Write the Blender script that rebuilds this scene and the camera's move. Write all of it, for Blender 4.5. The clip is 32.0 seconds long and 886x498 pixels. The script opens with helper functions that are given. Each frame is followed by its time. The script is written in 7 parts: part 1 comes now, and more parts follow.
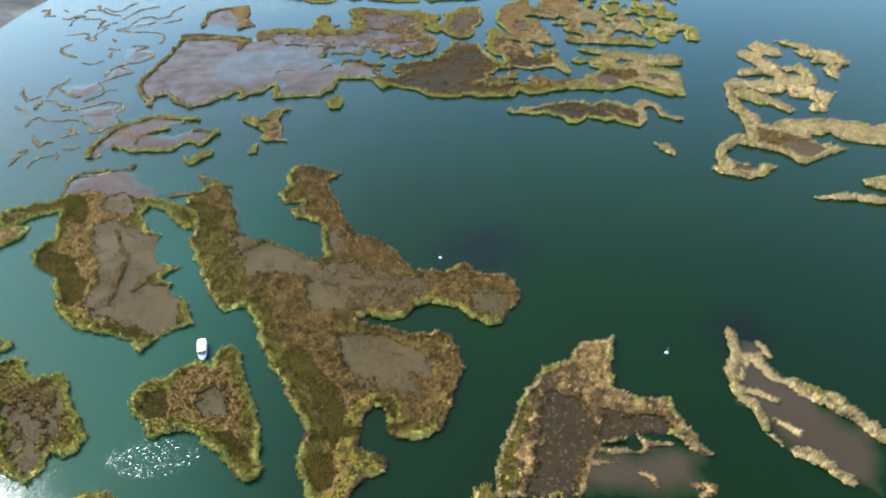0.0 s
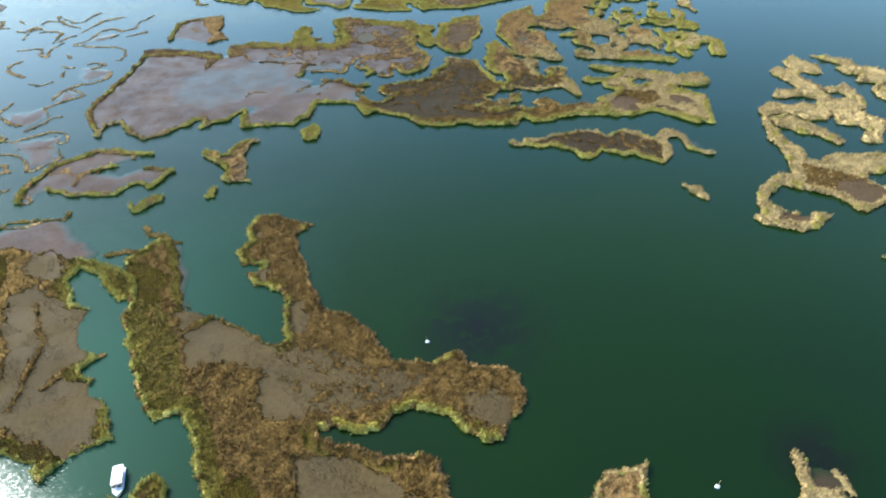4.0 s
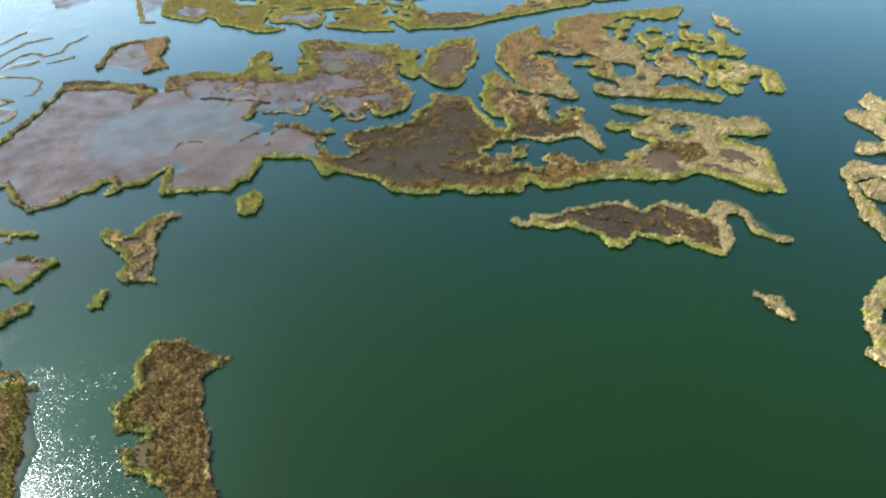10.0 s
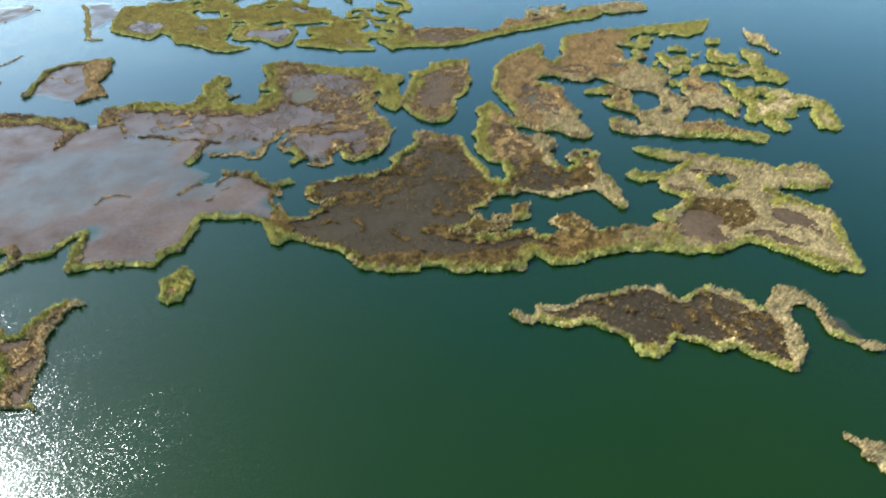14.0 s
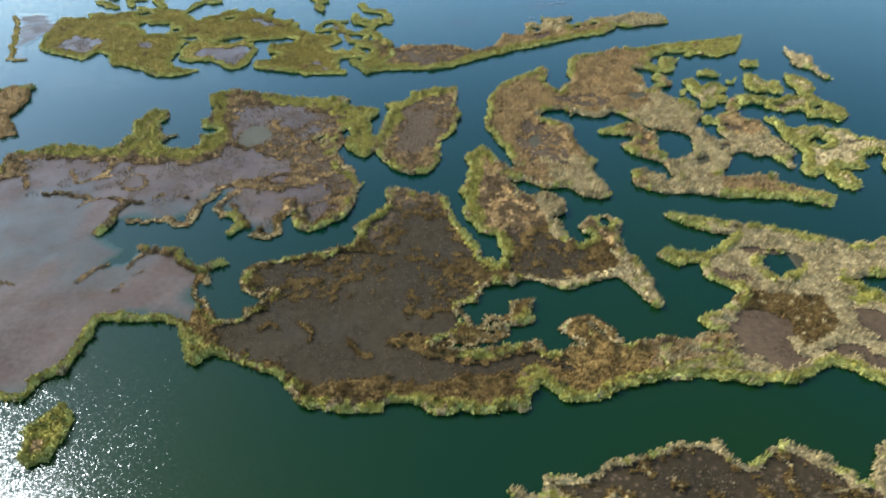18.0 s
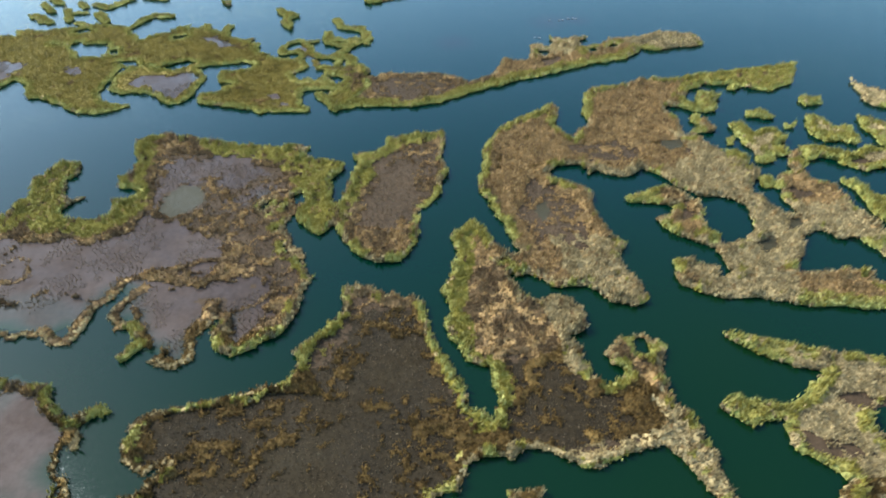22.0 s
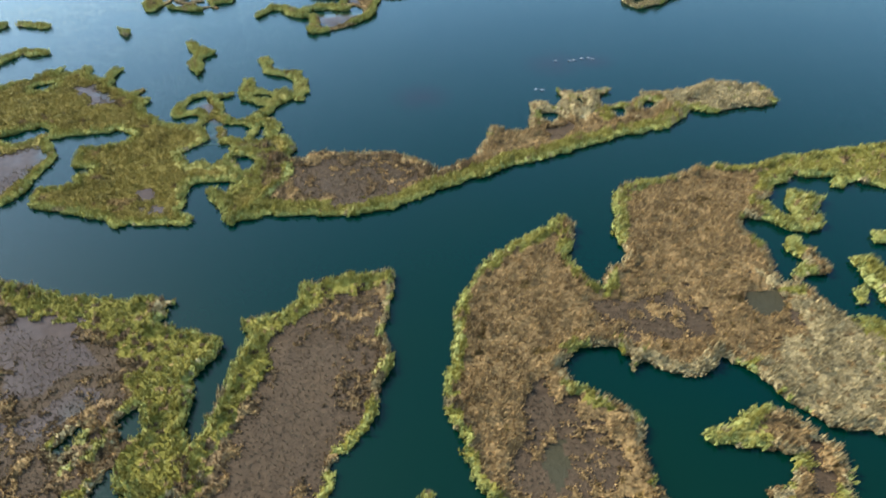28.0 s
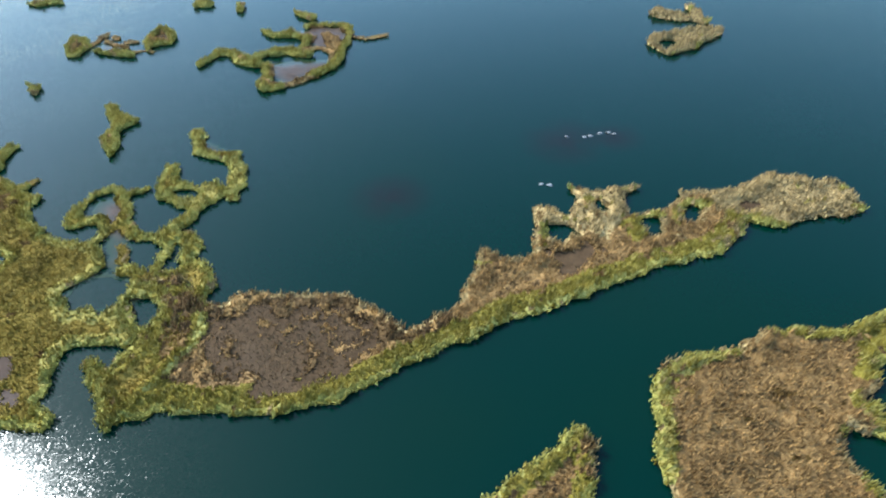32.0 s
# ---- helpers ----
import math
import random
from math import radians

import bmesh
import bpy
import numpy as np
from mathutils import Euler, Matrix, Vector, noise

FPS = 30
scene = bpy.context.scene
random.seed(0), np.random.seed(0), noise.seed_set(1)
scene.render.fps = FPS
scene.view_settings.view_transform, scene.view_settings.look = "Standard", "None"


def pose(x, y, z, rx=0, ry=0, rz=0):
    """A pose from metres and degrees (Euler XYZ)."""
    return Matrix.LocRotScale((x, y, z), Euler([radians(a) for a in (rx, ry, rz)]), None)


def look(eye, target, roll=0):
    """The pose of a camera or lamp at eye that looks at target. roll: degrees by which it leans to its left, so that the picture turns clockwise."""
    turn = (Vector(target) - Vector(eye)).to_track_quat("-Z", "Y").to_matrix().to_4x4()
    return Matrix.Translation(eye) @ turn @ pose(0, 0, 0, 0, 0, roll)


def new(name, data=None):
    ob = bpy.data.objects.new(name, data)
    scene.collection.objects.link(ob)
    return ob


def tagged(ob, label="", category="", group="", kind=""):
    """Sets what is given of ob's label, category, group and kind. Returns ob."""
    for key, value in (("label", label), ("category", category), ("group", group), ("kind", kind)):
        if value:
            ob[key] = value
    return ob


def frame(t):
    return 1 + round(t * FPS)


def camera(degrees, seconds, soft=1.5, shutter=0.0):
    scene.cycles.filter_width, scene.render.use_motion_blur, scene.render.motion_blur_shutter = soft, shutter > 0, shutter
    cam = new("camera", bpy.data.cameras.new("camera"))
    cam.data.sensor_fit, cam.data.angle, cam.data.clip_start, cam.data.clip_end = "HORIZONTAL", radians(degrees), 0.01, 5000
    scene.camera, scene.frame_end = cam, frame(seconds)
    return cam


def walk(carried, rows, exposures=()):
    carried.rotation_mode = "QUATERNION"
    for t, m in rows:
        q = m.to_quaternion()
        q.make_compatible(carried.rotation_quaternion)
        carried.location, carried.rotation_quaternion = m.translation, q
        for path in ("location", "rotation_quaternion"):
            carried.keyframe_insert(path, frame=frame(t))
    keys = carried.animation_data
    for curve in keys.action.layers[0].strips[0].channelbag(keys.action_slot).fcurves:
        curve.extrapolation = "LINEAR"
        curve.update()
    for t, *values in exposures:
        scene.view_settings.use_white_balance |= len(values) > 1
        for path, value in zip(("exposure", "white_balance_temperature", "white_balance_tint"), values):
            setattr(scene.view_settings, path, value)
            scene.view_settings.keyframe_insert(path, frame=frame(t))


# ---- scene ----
cam = camera(70, 32.0, soft=2.0)
# seconds, east, north, height, yaw to the left, pitch up, lean
FLIGHT = [
    (0, -0.00, -0.00, 120.00, -0.00, -38.38, -1.79),
    (1, 0.96, 10.11, 118.05, -0.01, -38.31, -1.89),
    (2, 2.04, 20.49, 116.51, 0.10, -38.39, -1.98),
    (3, 3.16, 30.89, 115.01, 0.17, -38.49, -2.10),
    (3.5, 3.70, 35.97, 114.20, 0.21, -38.54, -2.13),
    (5.5, 6.32, 57.68, 110.86, 0.46, -38.80, -2.29),
    (6, 6.82, 63.16, 109.71, 0.48, -38.80, -2.25),
    (7, 7.02, 73.69, 107.68, 0.18, -38.79, -2.00),
    (8, 8.17, 84.09, 105.33, 0.24, -38.66, -2.04),
    (9, 9.88, 94.56, 103.08, 0.44, -38.55, -2.15),
    (10, 11.51, 105.49, 100.92, 0.59, -38.53, -2.27),
    (11, 12.96, 116.34, 98.99, 0.66, -38.52, -2.36),
    (12, 14.01, 127.29, 97.00, 0.62, -38.54, -2.42),
    (13, 15.20, 138.37, 94.91, 0.59, -38.54, -2.44),
    (14, 16.26, 149.37, 92.73, 0.59, -38.52, -2.42),
    (14.5, 16.99, 154.73, 91.99, 0.64, -38.63, -2.44),
    (16.5, 19.52, 177.14, 88.79, 0.61, -39.02, -2.31),
    (17, 20.07, 183.04, 87.86, 0.52, -39.10, -2.38),
    (18, 21.11, 194.12, 85.88, 0.42, -39.16, -2.49),
    (19, 22.47, 205.35, 83.97, 0.47, -39.26, -2.56),
    (20, 23.91, 216.61, 81.93, 0.52, -39.37, -2.70),
    (21, 25.16, 227.53, 79.87, 0.65, -39.41, -2.64),
    (22, 26.50, 238.57, 77.65, 0.81, -39.43, -2.64),
    (23, 27.99, 249.60, 75.39, 1.00, -39.42, -2.69),
    (24, 29.54, 260.69, 73.26, 0.99, -39.52, -2.94),
    (25, 30.95, 271.70, 71.13, 0.94, -39.60, -3.03),
    (25.5, 31.64, 277.05, 70.18, 0.92, -39.68, -3.04),
    (27.5, 33.87, 299.23, 66.57, 0.55, -40.03, -2.77),
    (28, 34.46, 305.03, 65.99, 0.48, -40.19, -2.75),
    (29, 35.84, 316.02, 65.45, 0.60, -40.48, -2.85),
    (30, 37.52, 326.98, 65.67, 0.91, -40.91, -3.05),
    (31, 39.06, 337.97, 65.81, 1.12, -41.39, -3.28),
    (32, 40.32, 348.60, 65.46, 1.18, -41.64, -3.44),
]


def flown(x, y, z, yaw, pitch, lean):
    a, b = radians(yaw), radians(pitch)
    ahead = Vector((-math.sin(a) * math.cos(b), math.cos(a) * math.cos(b), math.sin(b)))
    return look((x, y, z), Vector((x, y, z)) + 100 * ahead, lean)


# the film darkens a little while the bright reeds fill the view
walk(cam, [(row[0], flown(*row[1:])) for row in FLIGHT], exposures=[(t, e, k, 6) for t, e, k in ((0, 1.46, 5780), (6, 1.49, 5850), (9, 1.59, 5800), (13, 1.57, 5700), (17, 1.37, 5550), (19, 1.22, 5500), (24, 1.21, 5500), (28, 1.21, 5500), (32, 1.29, 5600))])


# ---- light ----
SUN_UP, SUN_LEFT = 46.0, 58.6  # degrees above the horizon, degrees to the left of north
world = bpy.data.worlds.new("world")
scene.world = world
world.use_nodes = True
sky = world.node_tree.nodes.new("ShaderNodeTexSky")
sky.sky_type, sky.sun_disc = "NISHITA", False
sky.sun_elevation, sky.sun_rotation = radians(SUN_UP), radians(-SUN_LEFT)
sky.air_density, sky.dust_density, sky.ozone_density = 1.9, 1.6, 6.5
background = world.node_tree.nodes["Background"]
world.node_tree.links.new(sky.outputs[0], background.inputs[0])
background.inputs[1].default_value = 0.25
sun = new("sun", bpy.data.lights.new("sun", "SUN"))
sun.data.energy, sun.data.angle, sun.data.color = 4.4, radians(0.53), (1.0, 0.94, 0.84)
sun.matrix_world = look((0, 0, 0), (math.sin(radians(SUN_LEFT)) * math.cos(radians(SUN_UP)),
                                    -math.cos(radians(SUN_LEFT)) * math.cos(radians(SUN_UP)), -math.sin(radians(SUN_UP))))


# ---- materials ----
class Nodes:
    """A small wrapper that makes and links shader nodes."""

    def __init__(self, name):
        self.mat = bpy.data.materials.new(name)
        self.mat.use_nodes = True
        self.tree = self.mat.node_tree
        self.shader = self.tree.nodes["Principled BSDF"]

    def add(self, kind, **inputs):
        node = self.tree.nodes.new("ShaderNode" + kind)
        for key, value in inputs.items():
            self.put(node, key.replace("_", " "), value)
        return node

    def put(self, node, key, value):
        if isinstance(value, bpy.types.NodeSocket):
            self.tree.links.new(value, node.inputs[key])
        else:
            node.inputs[key].default_value = value

    def noise(self, scale, detail=3.0, rough=0.55, warp=0.0):
        place = self.add("NewGeometry").outputs["Position"]
        return self.add("TexNoise", Vector=place, Scale=scale, Detail=detail, Roughness=rough, Distortion=warp).outputs[0]

    def ramp(self, fac, *stops):
        node = self.add("ValToRGB", Fac=fac)
        while len(node.color_ramp.elements) < len(stops):
            node.color_ramp.elements.new(0.5)
        for element, (at, colour) in zip(node.color_ramp.elements, stops):
            element.position, element.color = at, (*colour, 1)
        return node.outputs[0]

    def mix(self, fac, a, b, mode="MIX"):
        node = self.tree.nodes.new("ShaderNodeMix")
        node.data_type, node.blend_type = "RGBA", mode
        for key, value in ((0, fac), (6, a), (7, b)):
            if isinstance(value, tuple):
                value = (*value, 1)
            self.put(node, key, value)
        return node.outputs[2]

    def span(self, value, low, high, to_low, to_high):
        node = self.add("MapRange", Value=value)
        for key, v in zip(("From Min", "From Max", "To Min", "To Max"), (low, high, to_low, to_high)):
            node.inputs[key].default_value = v
        return node.outputs[0]

    def wet(self, colour, normal, rough, below=None):
        """Water over a ground or depth of the given colour: matte light from within, and a clear gloss."""
        under = below or self.add("BsdfDiffuse", Color=colour).outputs[0]
        gloss = self.add("BsdfGlossy", Color=(1, 1, 1, 1), Roughness=rough, Normal=normal)
        gloss.distribution = "BECKMANN"
        blend = self.add("MixShader", Fac=self.add("Fresnel", IOR=1.17, Normal=normal).outputs[0])
        self.tree.links.new(under, blend.inputs[1])
        self.tree.links.new(gloss.outputs[0], blend.inputs[2])
        return blend.outputs[0]

    def out(self, shader):
        self.tree.links.new(shader, self.tree.nodes["Material Output"].inputs[0])

    def bump(self, height, strength, distance):
        self.put(self.shader, "Normal", self.add("Bump", Height=height, Strength=strength, Distance=distance).outputs[0])


def reed_material(name, dark, mid, light, tip, leafy=0.3, tipped=0.9):
    """Standing reed: colour patches some metres wide, and each tuft a little different."""
    n = Nodes(name)
    base = n.ramp(n.noise(0.22, 5, 0.65), (0.34, dark), (0.5, mid), (0.66, light))
    fine = n.ramp(n.noise(1.7, 3), (0.32, dark), (0.55, mid), (0.75, tip))
    mixed = n.mix(0.5, base, fine)
    each = n.add("NewGeometry").outputs["Random Per Island"]
    shade = n.ramp(each, (0.0, (0.72, 0.72, 0.72)), (1.0, (1.14, 1.14, 1.14)))
    blade = n.mix(n.span(each, 0.72, 1.0, 0.0, 0.75 * tipped), n.mix(1.0, mixed, shade, "MULTIPLY"), tip)
    n.put(n.shader, "Base Color", blade)
    n.put(n.shader, "Roughness", 0.75)
    n.put(n.shader, "Specular IOR Level", 0.08)
    n.bump(n.noise(5.0, 4, 0.7), 0.8, 0.25)
    # sunlight shines through the thin leaves
    through_leaf = n.add("BsdfTranslucent", Color=blade)
    blend = n.add("MixShader", Fac=leafy)
    n.tree.links.new(n.shader.outputs[0], blend.inputs[1])
    n.tree.links.new(through_leaf.outputs[0], blend.inputs[2])
    n.tree.links.new(blend.outputs[0], n.tree.nodes["Material Output"].inputs[0])
    return n.mat


GREEN = reed_material("reed_green", (0.1298, 0.1016, 0.0131), (0.2450, 0.1916, 0.0260), (0.3339, 0.2549, 0.0440), (0.4899, 0.3993, 0.1371), tipped=0.6)
# the green reed paled, to paint full light on the shore edge
PALE_LIT = reed_material("reed_lit_edge", (0.2254, 0.1984, 0.0369), (0.3263, 0.2845, 0.0596), (0.3949, 0.3406, 0.0823), (0.4959, 0.4364, 0.1413), tipped=0.7)
GOLD = reed_material("reed_gold", (0.0847, 0.0495, 0.0170), (0.2514, 0.1468, 0.0501), (0.3983, 0.2327, 0.0795), (0.6390, 0.3734, 0.1274), tipped=0.7)
MOSS = reed_material("reed_moss", (0.0860, 0.0616, 0.0083), (0.1955, 0.1361, 0.0183), (0.2892, 0.1957, 0.0323), (0.4689, 0.3199, 0.0813))
RUST = reed_material("reed_rust", (0.0349, 0.0199, 0.0049), (0.1152, 0.0656, 0.0162), (0.1808, 0.1032, 0.0253), (0.2981, 0.1701, 0.0418), tipped=0.7)
OLIVE = reed_material("reed_olive", (0.0380, 0.0272, 0.0042), (0.1090, 0.0780, 0.0112), (0.1650, 0.1180, 0.0170), (0.2450, 0.1770, 0.0280), tipped=0.7)
STRAW = reed_material("reed_straw", (0.0978, 0.0678, 0.0270), (0.3005, 0.2085, 0.0826), (0.4437, 0.3079, 0.1219), (0.7447, 0.5163, 0.2044), tipped=0.8)
BROWN = reed_material("reed_brown", (0.0448, 0.0266, 0.0102), (0.1263, 0.0751, 0.0288), (0.2027, 0.1204, 0.0462), (0.3473, 0.2062, 0.0789), tipped=0.7)
SEDGE = reed_material("low_sedge", (0.0170, 0.0105, 0.0009), (0.0306, 0.0190, 0.0015), (0.0476, 0.0295, 0.0024), (0.0765, 0.0474, 0.0038), tipped=0.3)
STUBBLE = reed_material("reed_stubble", (0.0473, 0.0325, 0.0163), (0.0878, 0.0585, 0.0292), (0.1316, 0.0878, 0.0439), (0.2025, 0.1382, 0.0698))


def mud_material(name, dark, mid, light, fine_dark, fine_light, shine):
    n = Nodes(name)
    colour = n.ramp(n.noise(0.06, 5), (0.30, dark), (0.52, mid), (0.75, light))
    fine = n.ramp(n.noise(0.9, 5, 0.7), (0.35, fine_dark), (0.7, fine_light))
    n.put(n.shader, "Specular IOR Level", shine)
    n.put(n.shader, "Base Color", n.mix(0.55, colour, fine))
    n.put(n.shader, "Roughness", n.span(n.noise(0.11, 4), 0.3, 0.7, 0.6, 0.85))
    n.bump(n.noise(1.4, 5, 0.65), 0.7, 0.25)
    return n.mat


MUD = mud_material("wet_mud", (0.0279, 0.0166, 0.0078), (0.0429, 0.0257, 0.0121), (0.0625, 0.0374, 0.0177), (0.0255, 0.0153, 0.0072), (0.0649, 0.0389, 0.0182), 0.04)
PEAT = mud_material("dark_peat", (0.0117, 0.0076, 0.0031), (0.0190, 0.0119, 0.0046), (0.0285, 0.0192, 0.0077), (0.0105, 0.0070, 0.0031), (0.0296, 0.0192, 0.0077), 0.04)
POOL = mud_material("murky_pool", (0.0214, 0.0152, 0.0042), (0.0252, 0.0182, 0.0054), (0.0290, 0.0211, 0.0063), (0.0232, 0.0170, 0.0050), (0.0271, 0.0194, 0.0058), 0.12)
SILT = mud_material("brown_silt", (0.0219, 0.0152, 0.0060), (0.0421, 0.0265, 0.0086), (0.0572, 0.0368, 0.0127), (0.0260, 0.0169, 0.0060), (0.0556, 0.0368, 0.0147), 0.05)


def flat_material(name="flooded_mud", sunken=False):
    """Mud under a film of water, which deepens towards its outer edge."""
    n = Nodes(name)
    colour = n.ramp(n.noise(0.06, 5), (0.30, (0.030, 0.0192, 0.0128)), (0.52, (0.046, 0.0300, 0.0200)), (0.75, (0.066, 0.0445, 0.0305)))
    fine = n.ramp(n.noise(0.9, 5, 0.7), (0.35, (0.030, 0.0205, 0.0135)), (0.7, (0.072, 0.0490, 0.0350)))
    mud = n.mix(0.4, colour, fine)
    relief = n.add("Bump", Height=n.noise(1.4, 5, 0.65), Strength=0.3, Distance=0.08).outputs[0]
    dry = n.add("BsdfDiffuse", Color=mud, Normal=relief).outputs[0]
    depth = n.add("Attribute")
    depth.attribute_name = "depth"
    deeper = n.span(depth.outputs["Fac"], 0.0, 0.9, 0.0, 1.0)
    ripple = n.add("Bump", Height=n.noise(1.6, 2, 0.5), Strength=0.2, Distance=0.05).outputs[0]
    under = n.add("BsdfDiffuse", Color=n.mix(deeper, mud, (0.005, 0.016, 0.006))).outputs[0]
    film = n.wet(None, ripple, 0.04, under)
    if sunken:
        n.out(n.wet(None, ripple, 0.05, n.add("BsdfDiffuse", Color=n.mix(deeper, n.mix(0.75, mud, (0.019, 0.0125, 0.0040)), (0.004, 0.0105, 0.001))).outputs[0]))
        return n.mat
    # the film breaks up over the higher mud
    soaked = n.add("Math", Value=deeper)
    soaked.operation = "ADD"
    n.put(soaked, 1, n.span(n.noise(0.16, 4, 0.6), 0.32, 0.68, 0.12, 0.62))
    soaked.use_clamp = True
    blend = n.add("MixShader", Fac=soaked.outputs[0])
    n.tree.links.new(dry, blend.inputs[1])
    n.tree.links.new(film, blend.inputs[2])
    n.out(blend.outputs[0])
    return n.mat


FLAT = flat_material()
SUNKEN = flat_material("sunken_mud", True)

# east, north and reach of the weed beds
WEED_BEDS = [(12, 151, 21), (77, 113, 12), (30, 436.5, 8), (62.5, 451.5, 9), (72, 452, 6)]


def water_material():
    """Green, algae-rich water in the south that turns to dark teal in the north."""
    n = Nodes("lake_water")
    north = n.add("SeparateXYZ", Vector=n.add("NewGeometry").outputs["Position"]).outputs["Y"]
    mixed = n.add("Math", Value=n.span(north, 50, 370, 0, 1))
    mixed.operation = "ADD"
    n.put(mixed, 1, n.span(n.noise(0.012, 3), 0.3, 0.7, -0.12, 0.12))
    colour = n.ramp(mixed.outputs[0], (0.1, (0.0022, 0.0070, 0.0006)), (0.42, (0.0030, 0.0098, 0.0)), (0.55, (0.0026, 0.0092, 0.0006)), (1.0, (0.0, 0.0076, 0.0042)))
    # pale shallows between the southern islands
    shoal = n.add("Math", Value=n.span(n.add("SeparateXYZ", Vector=n.add("NewGeometry").outputs["Position"]).outputs["X"], -22, -75, 0, 1))
    shoal.operation = "MULTIPLY"
    n.put(shoal, 1, n.span(north, 230, 150, 0, 1))
    colour = n.mix(shoal.outputs[0], colour, (0.0060, 0.0260, 0.0120))
    # dark beds of water weed under the surface
    place = n.add("NewGeometry").outputs["Position"]
    for x, y, r in WEED_BEDS:
        far = n.add("VectorMath")
        far.operation = "DISTANCE"
        n.tree.links.new(place, far.inputs[0])
        far.inputs[1].default_value = (x, y, 0)
        ragged = n.add("Math", Value=n.span(far.outputs["Value"], 0, r, 1.1, 0.0))
        ragged.operation = "MULTIPLY"
        n.put(ragged, 1, n.span(n.noise(0.15, 4, 0.6), 0.30, 0.5, 0.0, 1.0))
        ragged.use_clamp = True
        colour = n.mix(ragged.outputs[0], colour, (0.0028, 0.0033, 0.0013))
    # low wind ripples, stronger in the west
    east = n.add("SeparateXYZ", Vector=place).outputs["X"]
    gust = n.add("Math", Value=n.span(n.noise(0.045, 3), 0.36, 0.60, 0.48, 1.05))
    gust.operation = "MULTIPLY"
    n.put(gust, 1, n.span(east, 15, -50, 0.55, 1.0))
    # the water lies calm in the south, but for a ruffled streak
    still = n.add("Math", Value=n.ramp(n.span(north, 0, 500, 0, 1), (0.22, (0.30,) * 3), (0.38, (1.0,) * 3), (0.53, (1.0,) * 3), (0.58, (0.3,) * 3), (0.68, (0.3,) * 3), (0.745, (0.3,) * 3), (0.79, (0.85,) * 3)))
    still.operation = "MULTIPLY"
    n.put(still, 1, gust.outputs[0])
    streak = n.add("VectorMath")
    streak.operation = "DISTANCE"
    n.put(streak, 0, n.add("Mapping", Vector=place, Scale=(0.5, 1.0, 1.0)).outputs[0])
    streak.inputs[1].default_value = (-32.0, 81.5, 0)
    gust = n.add("Math", Value=n.span(streak.outputs["Value"], 3.5, 6.5, 2.0, 0.0))
    gust.operation = "MAXIMUM"
    n.put(gust, 1, still.outputs[0])
    # wavelets, each a small facet tilted its own way
    flecks = [n.add("TexVoronoi", Vector=place, Scale=scale).outputs["Color"] for scale in (7.5, 3.6)]
    tilt = n.mix(1.0, n.mix(1.0, flecks[0], (0.5, 0.5, 0.5), "SUBTRACT"), flecks[1], "MULTIPLY")
    lean = n.add("VectorMath")
    lean.operation = "SCALE"
    n.put(lean, 0, tilt)
    strong = n.add("Math", Value=gust.outputs[0])
    strong.operation = "MULTIPLY"
    strong.inputs[1].default_value = 0.33
    n.put(lean, "Scale", strong.outputs[0])
    flat = n.add("VectorMath")
    flat.operation = "MULTIPLY_ADD"
    n.put(flat, 0, lean.outputs[0])
    flat.inputs[1].default_value, flat.inputs[2].default_value = (1, 1, 0), (0, 0, 1)
    unit = n.add("VectorMath")
    unit.operation = "NORMALIZE"
    n.put(unit, 0, flat.outputs[0])
    normal = unit.outputs[0]
    n.out(n.wet(colour, normal, 0.185))
    return n.mat


WATER = water_material()


def plain(name, colour, rough=0.5, metal=0.0, vary=0.15):
    n = Nodes(name)
    dark = tuple(c * (1 - vary) for c in colour)
    n.put(n.shader, "Base Color", n.ramp(n.noise(2.5, 4), (0.3, dark), (0.7, colour)))
    n.put(n.shader, "Roughness", rough)
    n.put(n.shader, "Metallic", metal)
    return n.mat


# ---- mesh helpers ----
def hashed(ix, iy, seed):
    h = (ix.astype(np.int64) * 374761393 + iy.astype(np.int64) * 668265263 + seed * 974634777) & 0xFFFFFFFF
    h = ((h ^ (h >> 13)) * 1274126177) & 0xFFFFFFFF
    return ((h ^ (h >> 16)) & 0xFFFFFF) / float(0xFFFFFF)


def field(x, y, size, seed, octaves=3):
    """Smooth noise from 0 to 1, with features of the given size in metres."""
    total, weight, amp = 0.0, 0.0, 1.0
    for k in range(octaves):
        u, v = x / size, y / size
        iu, iv = np.floor(u), np.floor(v)
        fu, fv = u - iu, v - iv
        fu, fv = fu * fu * (3 - 2 * fu), fv * fv * (3 - 2 * fv)
        a, b = hashed(iu, iv, seed + k), hashed(iu + 1, iv, seed + k)
        c, d = hashed(iu, iv + 1, seed + k), hashed(iu + 1, iv + 1, seed + k)
        total = total + amp * ((a * (1 - fu) + b * fu) * (1 - fv) + (c * (1 - fu) + d * fu) * fv)
        weight, amp, size = weight + amp, amp * 0.5, size * 0.5
    return total / weight


def inside(x, y, ring):
    """Which points lie within a closed outline."""
    result = np.zeros(x.shape, bool)
    for (ax, ay), (bx, by) in zip(ring, ring[1:] + ring[:1]):
        if ay != by:
            result ^= ((ay > y) != (by > y)) & (x < (bx - ax) * (y - ay) / (by - ay) + ax)
    return result


def near_line(x, y, line):
    """How far points lie from an open line."""
    far = np.full(x.shape, 1e9)
    for (ax, ay), (bx, by) in zip(line, line[1:]):
        dx, dy = bx - ax, by - ay
        s = np.clip(((x - ax) * dx + (y - ay) * dy) / max(dx * dx + dy * dy, 1e-9), 0, 1)
        far = np.minimum(far, np.hypot(x - ax - s * dx, y - ay - s * dy))
    return far


